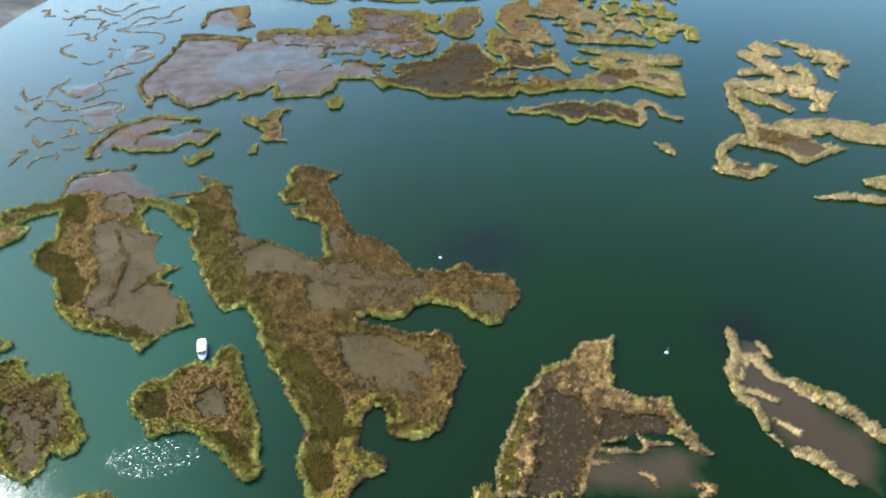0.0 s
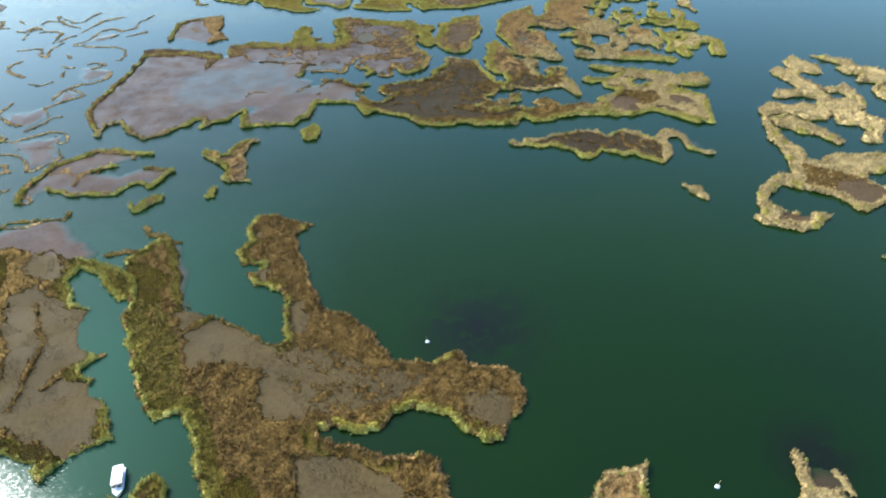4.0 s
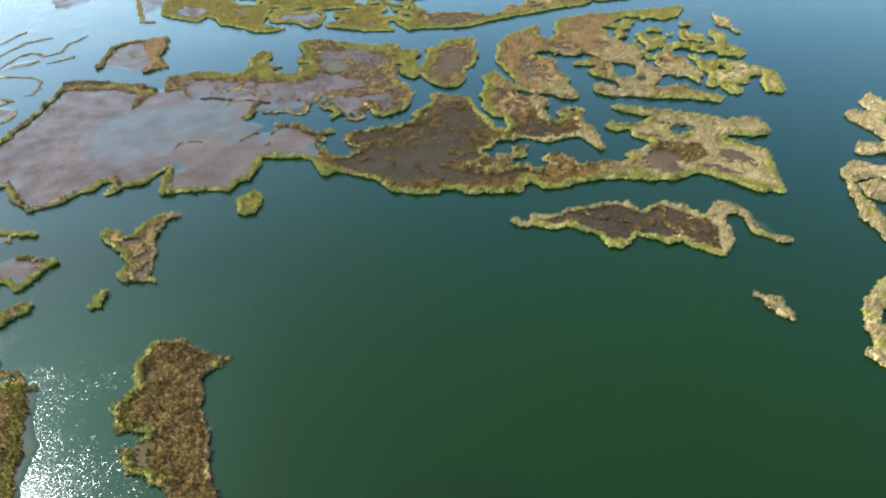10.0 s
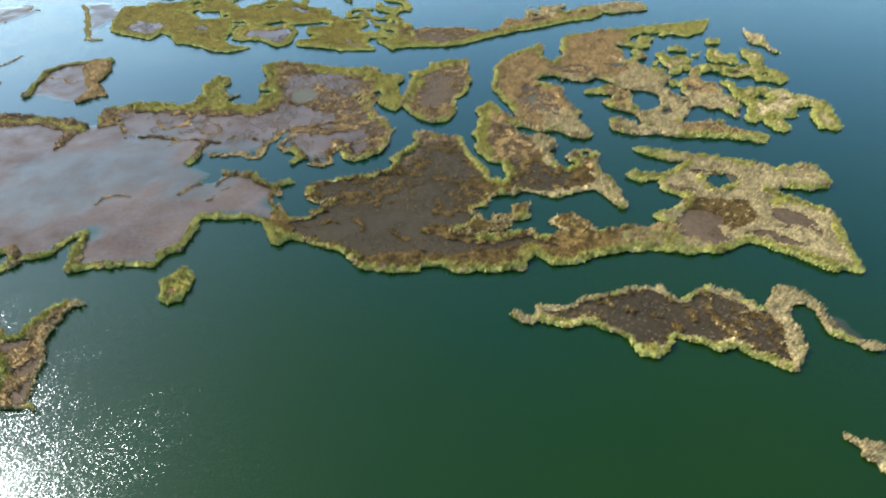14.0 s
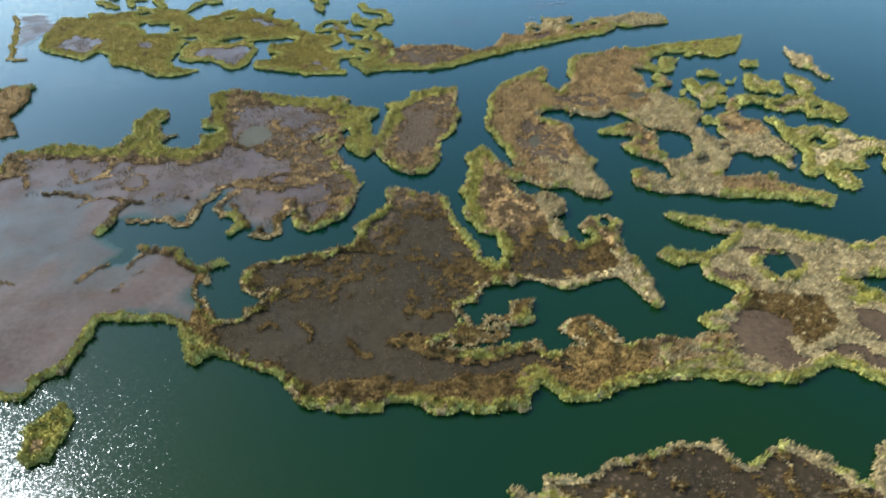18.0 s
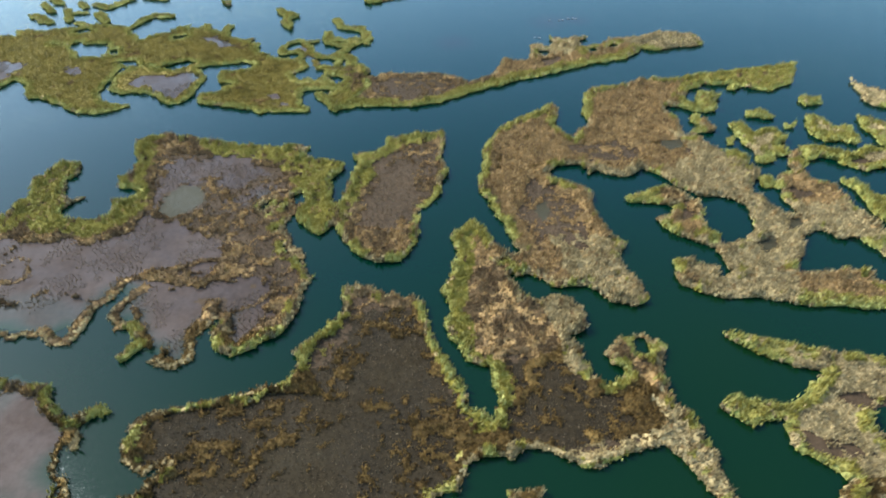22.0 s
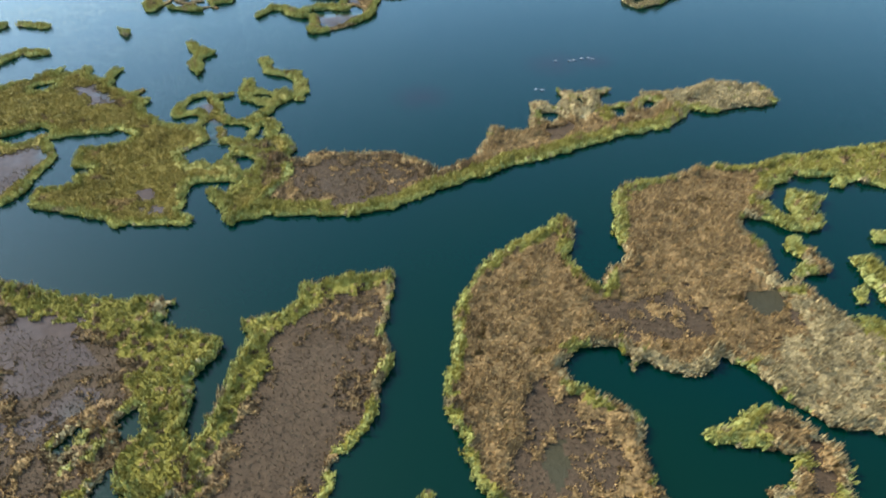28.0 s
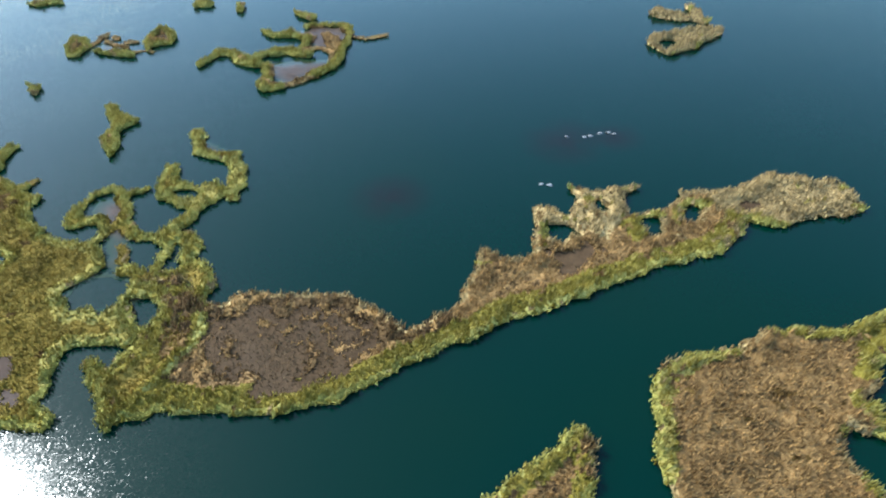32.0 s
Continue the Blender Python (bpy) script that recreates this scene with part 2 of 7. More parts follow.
def from_edge(mask, step, most):
    """How far, in metres, each marked cell lies from the nearest unmarked one, up to most."""
    far = np.where(mask, 1e3, 0.0)
    padded = np.pad(far, 1)
    for _ in range(int(most / step) + 1):
        best = far
        for dy in (0, 1, 2):
            for dx in (0, 1, 2):
                d = math.hypot(dx - 1, dy - 1) * step
                if d:
                    best = np.minimum(best, padded[dy:dy + far.shape[0], dx:dx + far.shape[1]] + d)
        far = best
        padded[1:-1, 1:-1] = far
    return np.minimum(far, most)


def mesh_of(name, points, faces, mats, which=None):
    """A mesh from arrays: points (n, 3), faces (m, 3 or 4)."""
    data = bpy.data.meshes.new(name)
    size = faces.shape[1]
    data.vertices.add(len(points))
    data.vertices.foreach_set("co", np.ascontiguousarray(points, np.float32).ravel())
    data.loops.add(faces.size)
    data.loops.foreach_set("vertex_index", np.ascontiguousarray(faces, np.int32).ravel())
    data.polygons.add(len(faces))
    data.polygons.foreach_set("loop_start", np.arange(0, faces.size, size, dtype=np.int32))
    for mat in mats:
        data.materials.append(mat)
    if which is not None:
        data.polygons.foreach_set("material_index", np.ascontiguousarray(which, np.int32))
    data.update(calc_edges=True)
    data.validate()
    return data


def part(name, bm, material, parent, label=""):
    data = bpy.data.meshes.new(name)
    bm.to_mesh(data)
    bm.free()
    data.materials.append(material)
    ob = new(name, data)
    ob.parent = parent
    return tagged(ob, label)


# ---- lake ----
def lake():
    bm = bmesh.new()
    bmesh.ops.create_grid(bm, x_segments=2, y_segments=2, size=4500)
    data = bpy.data.meshes.new("water")
    bm.to_mesh(data)
    bm.free()
    data.materials.append(WATER)
    ob = new("water", data)
    ob.location = (0, 300, 0)
    tagged(ob, "deep green lake water with fine ripples", "water", kind="structure")


lake()

# ---- reed islands ----
STEP = 0.55


# what sets a stretch of an island apart
FRESH, PALE_DRY, TAN, RUSTY, PEATY, SEDGY, SPARSE, MOSSY = 1, 2, 3, 4, 5, 7, 9, 10


class Island:
    """An island of reeds: outlines of its land, bare mud, ponds and reed patches, and lines of reeds, all in plan."""

    def __init__(self, label, dry=GOLD, green=0.6, tall=1.9, rim=2.2, face=None):
        self.face, self.label, self.dry, self.green, self.tall, self.rim = face, label, dry, green, tall, rim
        self.reedy, self.muddy, self.bare, self.ponds, self.patches, self.lines, self.zones, self.pools, self.sunken = [], [], [], [], [], [], [], [], []
        self.areas = []  # stretches of one growth, each within an outline
        self.traced = False  # its bare ground is known all over: no chance clearings
        self.wiggle = 2.6  # how far the shores wander from the outline
        self.deeps = []  # east, north and reach of deeper water over the flats
        self.mauve = -1e9  # west of this the bare mud is the pale, flooded kind

    def mark(self, what, reach, places):
        self.zones += [(x, y, reach, what) for x, y in places]

    def area(self, what, ring):
        self.areas.append((what, ring))

    def build(self, seed):
        rings = self.reedy + self.muddy + self.sunken + self.patches + [line for line, _ in self.lines]
        every = np.array([p for ring in rings for p in ring])
        low, high = every.min(0) - 5, every.max(0) + 5
        nx, ny = (np.ceil((high - low) / STEP)).astype(int)
        gx, gy = np.meshgrid(low[0] + (np.arange(nx) + 0.5) * STEP, low[1] + (np.arange(ny) + 0.5) * STEP)
        # worn, uneven shorelines
        wx = gx + self.wiggle * (field(gx, gy, 5.0, seed, 3) - 0.5) + 0.7 * (field(gx, gy, 1.6, seed + 40, 2) - 0.5)
        wy = gy + self.wiggle * (field(gx, gy, 5.0, seed + 9, 3) - 0.5) + 0.7 * (field(gx, gy, 1.6, seed + 50, 2) - 0.5)

        def within(some):
            mask = np.zeros(gx.shape, bool)
            for ring in some:
                r = np.array(ring)
                (x0, y0), (x1, y1) = r.min(0) - 3, r.max(0) + 3
                i0, i1 = max(int((x0 - low[0]) / STEP), 0), min(int((x1 - low[0]) / STEP) + 2, nx)
                j0, j1 = max(int((y0 - low[1]) / STEP), 0), min(int((y1 - low[1]) / STEP) + 2, ny)
                mask[j0:j1, i0:i1] |= inside(wx[j0:j1, i0:i1], wy[j0:j1, i0:i1], ring)
            return mask

        land = within(self.reedy)
        flat = within(self.muddy)
        sunken = within(self.sunken)
        bare = within(self.bare)
        pond = within(self.ponds)
        pool = within(self.pools)
        line, dead = np.zeros(gx.shape, bool), np.zeros(gx.shape, bool)
        for path, width in self.lines:
            thick = width * (0.15 + 0.4 * field(gx, gy, 6.0, seed + 70, 2))
            line |= near_line(wx, wy, path) < thick
            if width < (2.9 if self.traced else 2.0):
                dead |= near_line(wx, wy, path) < thick + 0.3
        ground = (land | flat | sunken | line | within(self.patches)) & ~(pond & ~line)
        reed = ((land & ~bare) | line | within(self.patches)) & ground & ~pool
        bare &= ~pool
        patchy = field(gx, gy, 7.0, seed + 20, 4)
        sparse = field(gx, gy, 1.9, seed + 25, 3)
        grow = field(gx, gy, 9.0, seed + 30, 3)
        kind = np.zeros(gx.shape, int)
        speckle = hashed(np.floor(gx / STEP), np.floor(gy / STEP), seed + 3)
        for x, y, r, what in self.zones:
            kind[np.hypot(wx - x, wy - y) < r * (0.6 + 0.4 * grow + (0.5 * speckle if what < 5 else 0.25))] = what
        sedge, few, mossy = np.zeros(gx.shape, bool), np.zeros(gx.shape, bool), np.zeros(gx.shape, bool)
        for what, ring in self.areas:
            spot = within([ring])
            if what == SEDGY:
                sedge |= spot
            elif what == SPARSE:
                few |= spot
            elif what == MOSSY:
                mossy |= spot
            else:
                kind[spot & (speckle < 0.92)] = what
        peaty = kind == 5
        kind[peaty] = 4
        kind[mossy & (speckle < 0.85)] = 6
        if self.dry is MOSS:
            kind[(kind == 0) & (field(gx, gy, 4.0, seed + 37, 3) > 0.78)] = 4
        if self.dry is BROWN:
            kind[(kind == 3) & (field(gx, gy, 1.7, seed + 38, 3) > 0.76)] = 4
            kind[(kind == 0) & (field(gx, gy, 1.7, seed + 36, 3) > 0.53)] = 3
        if not self.traced:
            reed &= ~((patchy < np.where(peaty, 0.50, 0.32)) & (from_edge(ground, STEP, 5.0) > self.rim))
        thin = {OLIVE: 0.06, STRAW: 0.10}.get(self.dry, 0.0)
        if not self.traced:
            reed |= bare & ground & (sparse - thin + 0.1 * field(gx, gy, 15.0, seed + 26, 2) > 0.75)
        reed |= bare & ground & (from_edge(bare, STEP, 5.0) < (1.5 if self.dry is STRAW or self.traced else 3.5)) & (sparse - thin > 0.50)
        # thin winding lines of dead reed across the flats
        wind = np.abs(field(gx, gy, 16.0, seed + 90, 3) - 0.5) < 0.010 + 0.012 * field(gx, gy, 5.0, seed + 91, 2)
        thread = wind & (field(gx, gy, 22.0, seed + 92, 2) > 0.5) & ground & (flat | bare) & ~reed & ~pool
        if not self.traced:
            reed |= thread
        reed &= ~(few & (0.55 * sparse + 0.45 * field(gx, gy, 0.9, seed + 27, 2) < 0.52) & (from_edge(ground, STEP, 5.0) > 0.8 * self.rim))
        sedge &= ground & ~bare
        reed &= ~sedge
        shore = from_edge(ground, STEP, 9.0)
        edge = from_edge(reed, STEP, 4.0)
        if self.dry is OLIVE:
            # browner away from the water
            kind[(kind == 0) & (shore > 2.5 + 4.0 * grow)] = 4
        fresh = (shore < self.rim * (0.55 + 0.9 * grow)) & (field(gx, gy, 2.2, seed + 31, 2) < 0.22 + 0.75 * self.green)
        if self.face:
            # fresh growth on the open side alone
            down, across = np.gradient(shore)
            fresh &= across * self.face[0] + down * self.face[1] < 0.15
        if self.green > 0.79:
            fresh |= grow > 0.93 - 0.45 * self.green ** 2
        fresh &= (land | line) & ~(dead & ~land)
        fresh |= (kind == 1) & (shore < 7) & (field(gx, gy, 2.4, seed + 34, 3) < 0.74) & (land | line)
        kind[kind == 1] = 0
        fresh &= ~((kind == 2) & (field(gx, gy, 3.0, seed + 33, 2) < 0.62))
        # the outermost reeds are palest: full sunlight painted in by paler materials
        lit_edge = reed & (shore < 0.75 + 0.9 * field(gx, gy, 1.8, seed + 35, 2)) & (land | line) & (hashed(np.floor(gx / STEP), np.floor(gy / STEP), seed + 4) < 0.8)
        kind[(lit_edge & ~fresh & (kind != 2)) & ~(dead & (speckle < 0.4))] = 3 if self.dry is OLIVE else 2
        tall = self.tall * np.where(shore < self.rim, 1.0, 0.62) * (0.25 + 0.5 * sparse + 0.75 * np.clip(1.6 * field(gx, gy, 1.5, seed + 28, 2) - 0.3, 0, 1)) * np.clip(0.45 + 0.4 * edge, 0, 1) * np.where(thread | (dead & ~land), 0.5, 1.0) * np.where(few, 0.7, 1.0)

        base = new("reed_island")
        base.location = (*every.mean(0), 0)
        tagged(base, self.label, "reed island", "reed islands in the lake")
        origin = np.array([*every.mean(0), 0.0])

        def add(name, points, faces, mats, which=None, label="", values=None):
            ob = new(name, mesh_of(name, points - origin, faces, mats, which))
            ob.parent = base
            if values is not None:
                layer = ob.data.attributes.new("depth", "FLOAT", "POINT")
                layer.data.foreach_set("value", np.ascontiguousarray(values, np.float32))
            tagged(ob, label, kind="stuff")

        def sheet(mask, drop):
            """Grid corners and faces over the marked cells, with the outline's steps cut smooth."""
            jj, ii = np.nonzero(mask)
            corner = np.stack([jj * (nx + 1) + ii, jj * (nx + 1) + ii + 1, (jj + 1) * (nx + 1) + ii + 1, (jj + 1) * (nx + 1) + ii], 1)
            used, back = np.unique(corner, return_inverse=True)
            faces = back.reshape(-1, 4)
            sums, count = np.zeros((len(used), 2)), np.zeros(len(used))
            centre = np.stack([low[0] + (ii + 0.5) * STEP, low[1] + (jj + 0.5) * STEP], 1)
            for k in range(4):
                np.add.at(sums, faces[:, k], centre)
                np.add.at(count, faces[:, k], 1)
            return sums / count[:, None], count, faces, jj, ii

        def bed_deep(jj, ii, faces, n):
            """Corners of the sheet that touch flooded mud."""
            wet_corner = np.zeros(n, bool)
            wet_corner[faces[np.isin(bed[jj, ii], (1, 6))].ravel()] = True
            return wet_corner

        bed = np.full(gx.shape, 3 if self.dry is OLIVE else 0)
        bed[(flat & ~land) | (bare & (gx + 40 * (field(gx, gy, 20.0, seed + 95, 3) - 0.5) < self.mauve))] = 1
        bed[peaty & ~flat] = 4
        bed[pool] = 2
        bed[sunken & ~land] = 6
        bed[sedge] = 5
        if ground.any():
            place, count, faces, jj, ii = sheet(ground, 0)
            z = 0.10 + 0.12 * field(place[:, 0], place[:, 1], 3.0, seed + 60, 3)
            z = np.where(count < 4, -0.05, z)
            near = np.zeros(len(place))
            for k in range(4):
                np.add.at(near, faces[:, k], shore[jj, ii])
            reach = 1.0 + 6.5 * field(place[:, 0], place[:, 1], 7.0, seed + 61, 3)
            deep = np.clip(1.0 - near / count / reach, 0, 1)
            for x, y, r in self.deeps:
                off = np.hypot(place[:, 0] - x, place[:, 1] - y) + 9 * (field(place[:, 0], place[:, 1], 9.0, seed + 62, 3) - 0.5)
                deep = np.maximum(deep, np.clip(1.4 - 1.4 * off / r, 0, 0.34))
            z = np.where(bed_deep(jj, ii, faces, len(place)), z * (1 - deep) + 0.03 * deep, z)
            add("mud_bed", np.column_stack([place, z]), faces, [MUD, FLAT, POOL, SILT, PEAT, SEDGE, SUNKEN], bed[jj, ii], "wet brown mud bed", values=deep)
        # short dead stalks on the flooded ground inside
        wet = ground & ~reed & ~pool & (land | bare) & ~sedge & ((field(gx, gy, 4.0, seed + 80, 3) > 0.54) | few)
        sj, si = np.nonzero(wet)
        if len(sj):
            rng = np.random.default_rng(seed)
            count, per = len(sj) * 2, 2
            cx = np.repeat(low[0] + (si + 0.5) * STEP, per) + rng.uniform(-0.5, 0.5, count) * STEP
            cy = np.repeat(low[1] + (sj + 0.5) * STEP, per) + rng.uniform(-0.5, 0.5, count) * STEP
            a, h = rng.uniform(0, 2 * np.pi, count), rng.uniform(0.2, 0.6, count)
            dx, dy = 0.13 * np.cos(a), 0.13 * np.sin(a)
            lx, ly = rng.uniform(-0.4, 0.4, count), rng.uniform(-0.4, 0.4, count)
            stalks = np.stack([np.column_stack([cx - dx, cy - dy, 0 * h + 0.05]), np.column_stack([cx + dx, cy + dy, 0 * h + 0.05]),
                               np.column_stack([cx + lx, cy + ly, h])], 1).reshape(-1, 3)
            add("stubble", stalks, np.arange(len(stalks)).reshape(-1, 3), [STUBBLE], label="short dead reed stalks")
        # tufts of sedge, lower than the reeds
        sj, si = np.nonzero(sedge)
        if len(sj):
            rng = np.random.default_rng(seed + 1)
            count = len(sj) * 5
            cx = np.repeat(low[0] + (si + 0.5) * STEP, 5) + rng.uniform(-0.5, 0.5, count) * STEP
            cy = np.repeat(low[1] + (sj + 0.5) * STEP, 5) + rng.uniform(-0.5, 0.5, count) * STEP
            h = (0.3 + 0.5 * np.repeat(grow[sj, si], 5)) * rng.uniform(0.5, 1.3, count)
            a, lx, ly = rng.uniform(0, 2 * np.pi, count), rng.uniform(-0.25, 0.35, count), rng.uniform(-0.3, 0.25, count)
            dx, dy = 0.12 * np.cos(a), 0.12 * np.sin(a)
            tufts = np.stack([np.column_stack([cx - dx, cy - dy, 0 * h + 0.1]), np.column_stack([cx + dx, cy + dy, 0 * h + 0.1]), np.column_stack([cx + lx, cy + ly, h + 0.1])], 1).reshape(-1, 3)
            add("low_sedge", tufts, np.arange(len(tufts)).reshape(-1, 3), [OLIVE if self.dry is OLIVE else SEDGE], label="low dark sedge")
        if not reed.any():
            return base
        place, count, faces, jj, ii = sheet(reed, 0)
        high_sum = np.zeros(len(place))
        for k in range(4):
            np.add.at(high_sum, faces[:, k], tall[jj, ii])
        rough = hashed(np.round(place[:, 0] * 10), np.round(place[:, 1] * 10), seed + 5)
        rough2 = hashed(np.round(place[:, 0] * 10), np.round(place[:, 1] * 10), seed + 6)
        z = high_sum / count * (0.45 + 0.6 * rough) + 0.1
        z = np.where(count < 4, z * 0.4, z * 0.7)
        canopy = np.column_stack([place + 0.3 * STEP * (np.stack([rough2, rough], 1) - 0.5), z])
        sort = np.where(fresh[jj, ii], np.where(lit_edge[jj, ii], 5, 1), kind[jj, ii])
        # sides down to the water
        edges = np.sort(np.concatenate([faces[:, [0, 1]], faces[:, [1, 2]], faces[:, [2, 3]], faces[:, [3, 0]]]), 1)
        owner = np.tile(np.arange(len(faces)), 4)
        key = edges[:, 0].astype(np.int64) * len(place) + edges[:, 1]
        _, first, times = np.unique(key, return_index=True, return_counts=True)
        rim = first[times == 1]
        foot = canopy.copy()
        foot[:, 2] = -0.1
        n0 = len(canopy)
        walls = np.column_stack([edges[rim, 0], edges[rim, 1], edges[rim, 1] + n0, edges[rim, 0] + n0])
        points = np.concatenate([canopy, foot])
        for name, mat, sel, label in (("reed_fringe", GREEN, 1, "fresh yellow-green reeds"), ("reed_thicket", self.dry, 0, "dry brown reeds"), ("pale_reed_thicket", STRAW, 2, "bleached straw-coloured reeds and shore edges paled as if sunlit"), ("tan_reed_thicket", GOLD, 3, "golden tan reeds"), ("rusty_reed_thicket", RUST, 4, "rusty brown reeds"), ("reed_lit_edge", PALE_LIT, 5, "yellow-green shore reeds paled as if sunlit"), ("olive_reed_thicket", OLIVE, 6, "olive-brown reeds")):
            body = faces[sort == sel]
            side = walls[sort[owner[rim]] == sel]
            quads = np.concatenate([body, side])
            if len(quads) == 0:
                continue
            used, back = np.unique(quads, return_inverse=True)
            quads = back.reshape(-1, 4)
            tri = np.concatenate([quads[:, [0, 1, 2]], quads[:, [0, 2, 3]]])
            # tufts of leaning blades
            cj, ci = jj[sort == sel], ii[sort == sel]
            rng = np.random.default_rng(seed * 7 + sel)
            aside = np.abs(low[0] + ci * STEP - 20)
            each = np.where(aside < 75, 6, np.where(aside < 115, 4, 3))
            ci, cj = np.repeat(ci, each), np.repeat(cj, each)
            n = len(ci)
            vigour = rng.uniform(0.0, 1.0, n) ** 1.3
            kx = low[0] + (ci + 0.5 + rng.uniform(-0.6, 0.6, n)) * STEP
            ky = low[1] + (cj + 0.5 + rng.uniform(-0.6, 0.6, n)) * STEP
            high_k = tall[cj, ci] * ((0.75 + 0.4 * vigour) if sel in (1, 5) else (0.6 + 0.65 * vigour)) + 0.15
            # a slender sheaf of reeds, bent by the same wind
            spin = rng.uniform(0, 2 * np.pi, n)
            wide = rng.uniform(0.07, 0.16, n) * np.where(np.repeat(aside, each) < 75, 1.0, 1.35)
            ring = []
            for q in range(3):
                ang = spin + q * 2 * np.pi / 3 + rng.uniform(-0.4, 0.4, n)
                rad = wide * rng.uniform(0.7, 1.3, n)
                ring.append(np.column_stack([kx + np.cos(ang) * rad, ky + np.sin(ang) * rad, high_k * rng.uniform(0.2, 0.5, n)]))
            apex = np.column_stack([kx + 0.16 * high_k + rng.uniform(-0.16, 0.16, n), ky - 0.05 * high_k + rng.uniform(-0.16, 0.16, n), high_k])
            sheaf = np.stack(ring + [apex], 1).reshape(-1, 3)
            fan = np.array([[q, (q + 1) % 3, 3] for q in range(3)])
            sheaf_faces = (np.arange(n)[:, None, None] * 4 + fan[None]).reshape(-1, 3)
            blades, blade_faces = sheaf, sheaf_faces
            start = len(used)
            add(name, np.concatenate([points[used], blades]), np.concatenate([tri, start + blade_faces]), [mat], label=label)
        return base


ISLANDS = []

isle = Island("small brown reed islet where a boat is moored", OLIVE, 0.75, rim=1.6)
ISLANDS.append(isle)
isle.reedy.append([(-57.5, 113.5), (-55.5, 114), (-53, 111.5), (-51, 106), (-48, 99), (-45.5, 93.5), (-42.5, 89), (-41.5, 83), (-40, 78),
    (-40.5, 75.5), (-43.5, 75), (-47, 77.5), (-51.5, 82), (-56.5, 86.5), (-60.5, 88.5), (-63.5, 87), (-67, 85.5), (-69, 87), (-70.5, 90),
    (-73.5, 92.5), (-75.5, 97), (-75, 101.5), (-73, 103.5), (-69.5, 103.5), (-66, 106.5), (-63.5, 109.5), (-59.5, 107.5), (-58.5, 111)])
isle.traced = True
isle.bare.append([(-60, 99.5), (-53.5, 101), (-51, 94), (-51, 90), (-56.5, 92), (-60, 96)])
isle.area(SEDGY, [(-72.5, 99.5), (-68.5, 100.5), (-65.5, 96), (-65.5, 92), (-69.5, 91.5), (-72, 95)])
isle.area(SEDGY, [(-54, 88), (-49, 87), (-44, 81.5), (-44.5, 79.5), (-48.5, 82)])
isle.area(MOSSY, [(-63, 91.5), (-57.5, 90.5), (-49.5, 84), (-43, 77), (-44, 74.5), (-49.5, 79), (-56.5, 87)])
isle.area(RUSTY, [(-66, 105), (-56, 110), (-48, 94), (-50.5, 88), (-60.5, 91.5), (-66.5, 98)])

isle = Island("bay-cut reed island with wet mud flats", OLIVE, 0.75, rim=1.8)
ISLANDS.append(isle)
isle.reedy.append([(-150, 179), (-143.5, 182), (-135.5, 184), (-131, 188.5), (-125.5, 190.5), (-117, 188), (-108, 186), (-99.5, 183.5),
    (-93, 181.5), (-87.5, 179), (-81.5, 175.5), (-79, 166.5), (-83.5, 165), (-89, 171), (-93.5, 177), (-99, 179.5), (-101, 176), (-95.5, 166),
    (-90.5, 162.5), (-90, 158.5), (-86.5, 149.5), (-79.5, 145), (-83, 142), (-78, 139), (-78, 135.5), (-73.5, 132.5), (-71, 128), (-70, 124.5),
    (-67.5, 122.5), (-70.5, 120.5), (-74.5, 118.5), (-78, 114), (-79, 111.5), (-82, 117), (-88, 119), (-96, 120.5), (-102.5, 124.5), (-110, 130.5),
    (-112.5, 137.5), (-115.5, 143.5), (-124, 150.5), (-128, 155), (-125.5, 158.5), (-123.5, 162), (-130, 178), (-136, 174), (-144, 168)])
isle.muddy.append([(-134.5, 189.5), (-134.5, 198.5), (-129, 202), (-122, 206), (-116, 206.5), (-111.5, 200.5), (-105.5, 192.5), (-101.5, 184),
    (-124.5, 187)])
isle.traced = True
isle.bare.append([(-114, 169), (-108.5, 173.5), (-99.5, 166.5), (-94, 163.5), (-88, 160), (-84.5, 147.5), (-81.5, 145), (-86.5, 141), (-79.5, 139.5), (-76.5, 134.5), (-73.5, 133), (-73.5, 128.5), (-73.5, 125), (-71, 121), (-75.5, 118), (-79, 119), (-81.5, 121.5), (-88.5, 123.5), (-95.5, 126), (-101.5, 130), (-102, 140.5), (-103.5, 148.5), (-110, 157)])
isle.bare.append([(-116.5, 187.5), (-110.5, 189), (-105, 185), (-103, 176.5), (-106.5, 173.5), (-112, 176), (-117.5, 182)])
isle.area(SEDGY, [(-126, 154.5), (-124, 157), (-120.5, 155.5), (-115, 153), (-109.5, 146), (-104.5, 140.5), (-103, 133.5), (-103.5, 130), (-106.5, 131), (-109.5, 136), (-113.5, 142), (-118.5, 145.5), (-123, 150.5)])
isle.area(SEDGY, [(-132, 186), (-124.5, 187), (-120, 179), (-117.5, 170.5), (-122, 173), (-126.5, 179.5)])
isle.area(SEDGY, [(-95, 123.5), (-89.5, 122.5), (-83, 121.5), (-79.5, 118.5), (-80.5, 117), (-88, 119.5)])
isle.area(MOSSY, [(-149.5, 179), (-141, 184), (-132, 186), (-126, 176), (-127, 171), (-137, 172.5), (-145.5, 171)])
isle.area(MOSSY, [(-104, 177.5), (-103, 185), (-94, 183.5), (-83, 176.5), (-82, 167.5), (-87.5, 170), (-91.5, 176.5), (-99.5, 179), (-98, 168), (-101, 170)])
isle.lines.append(([(-94, 130.5), (-95, 139), (-96.5, 146), (-96.5, 152)], 2.2))
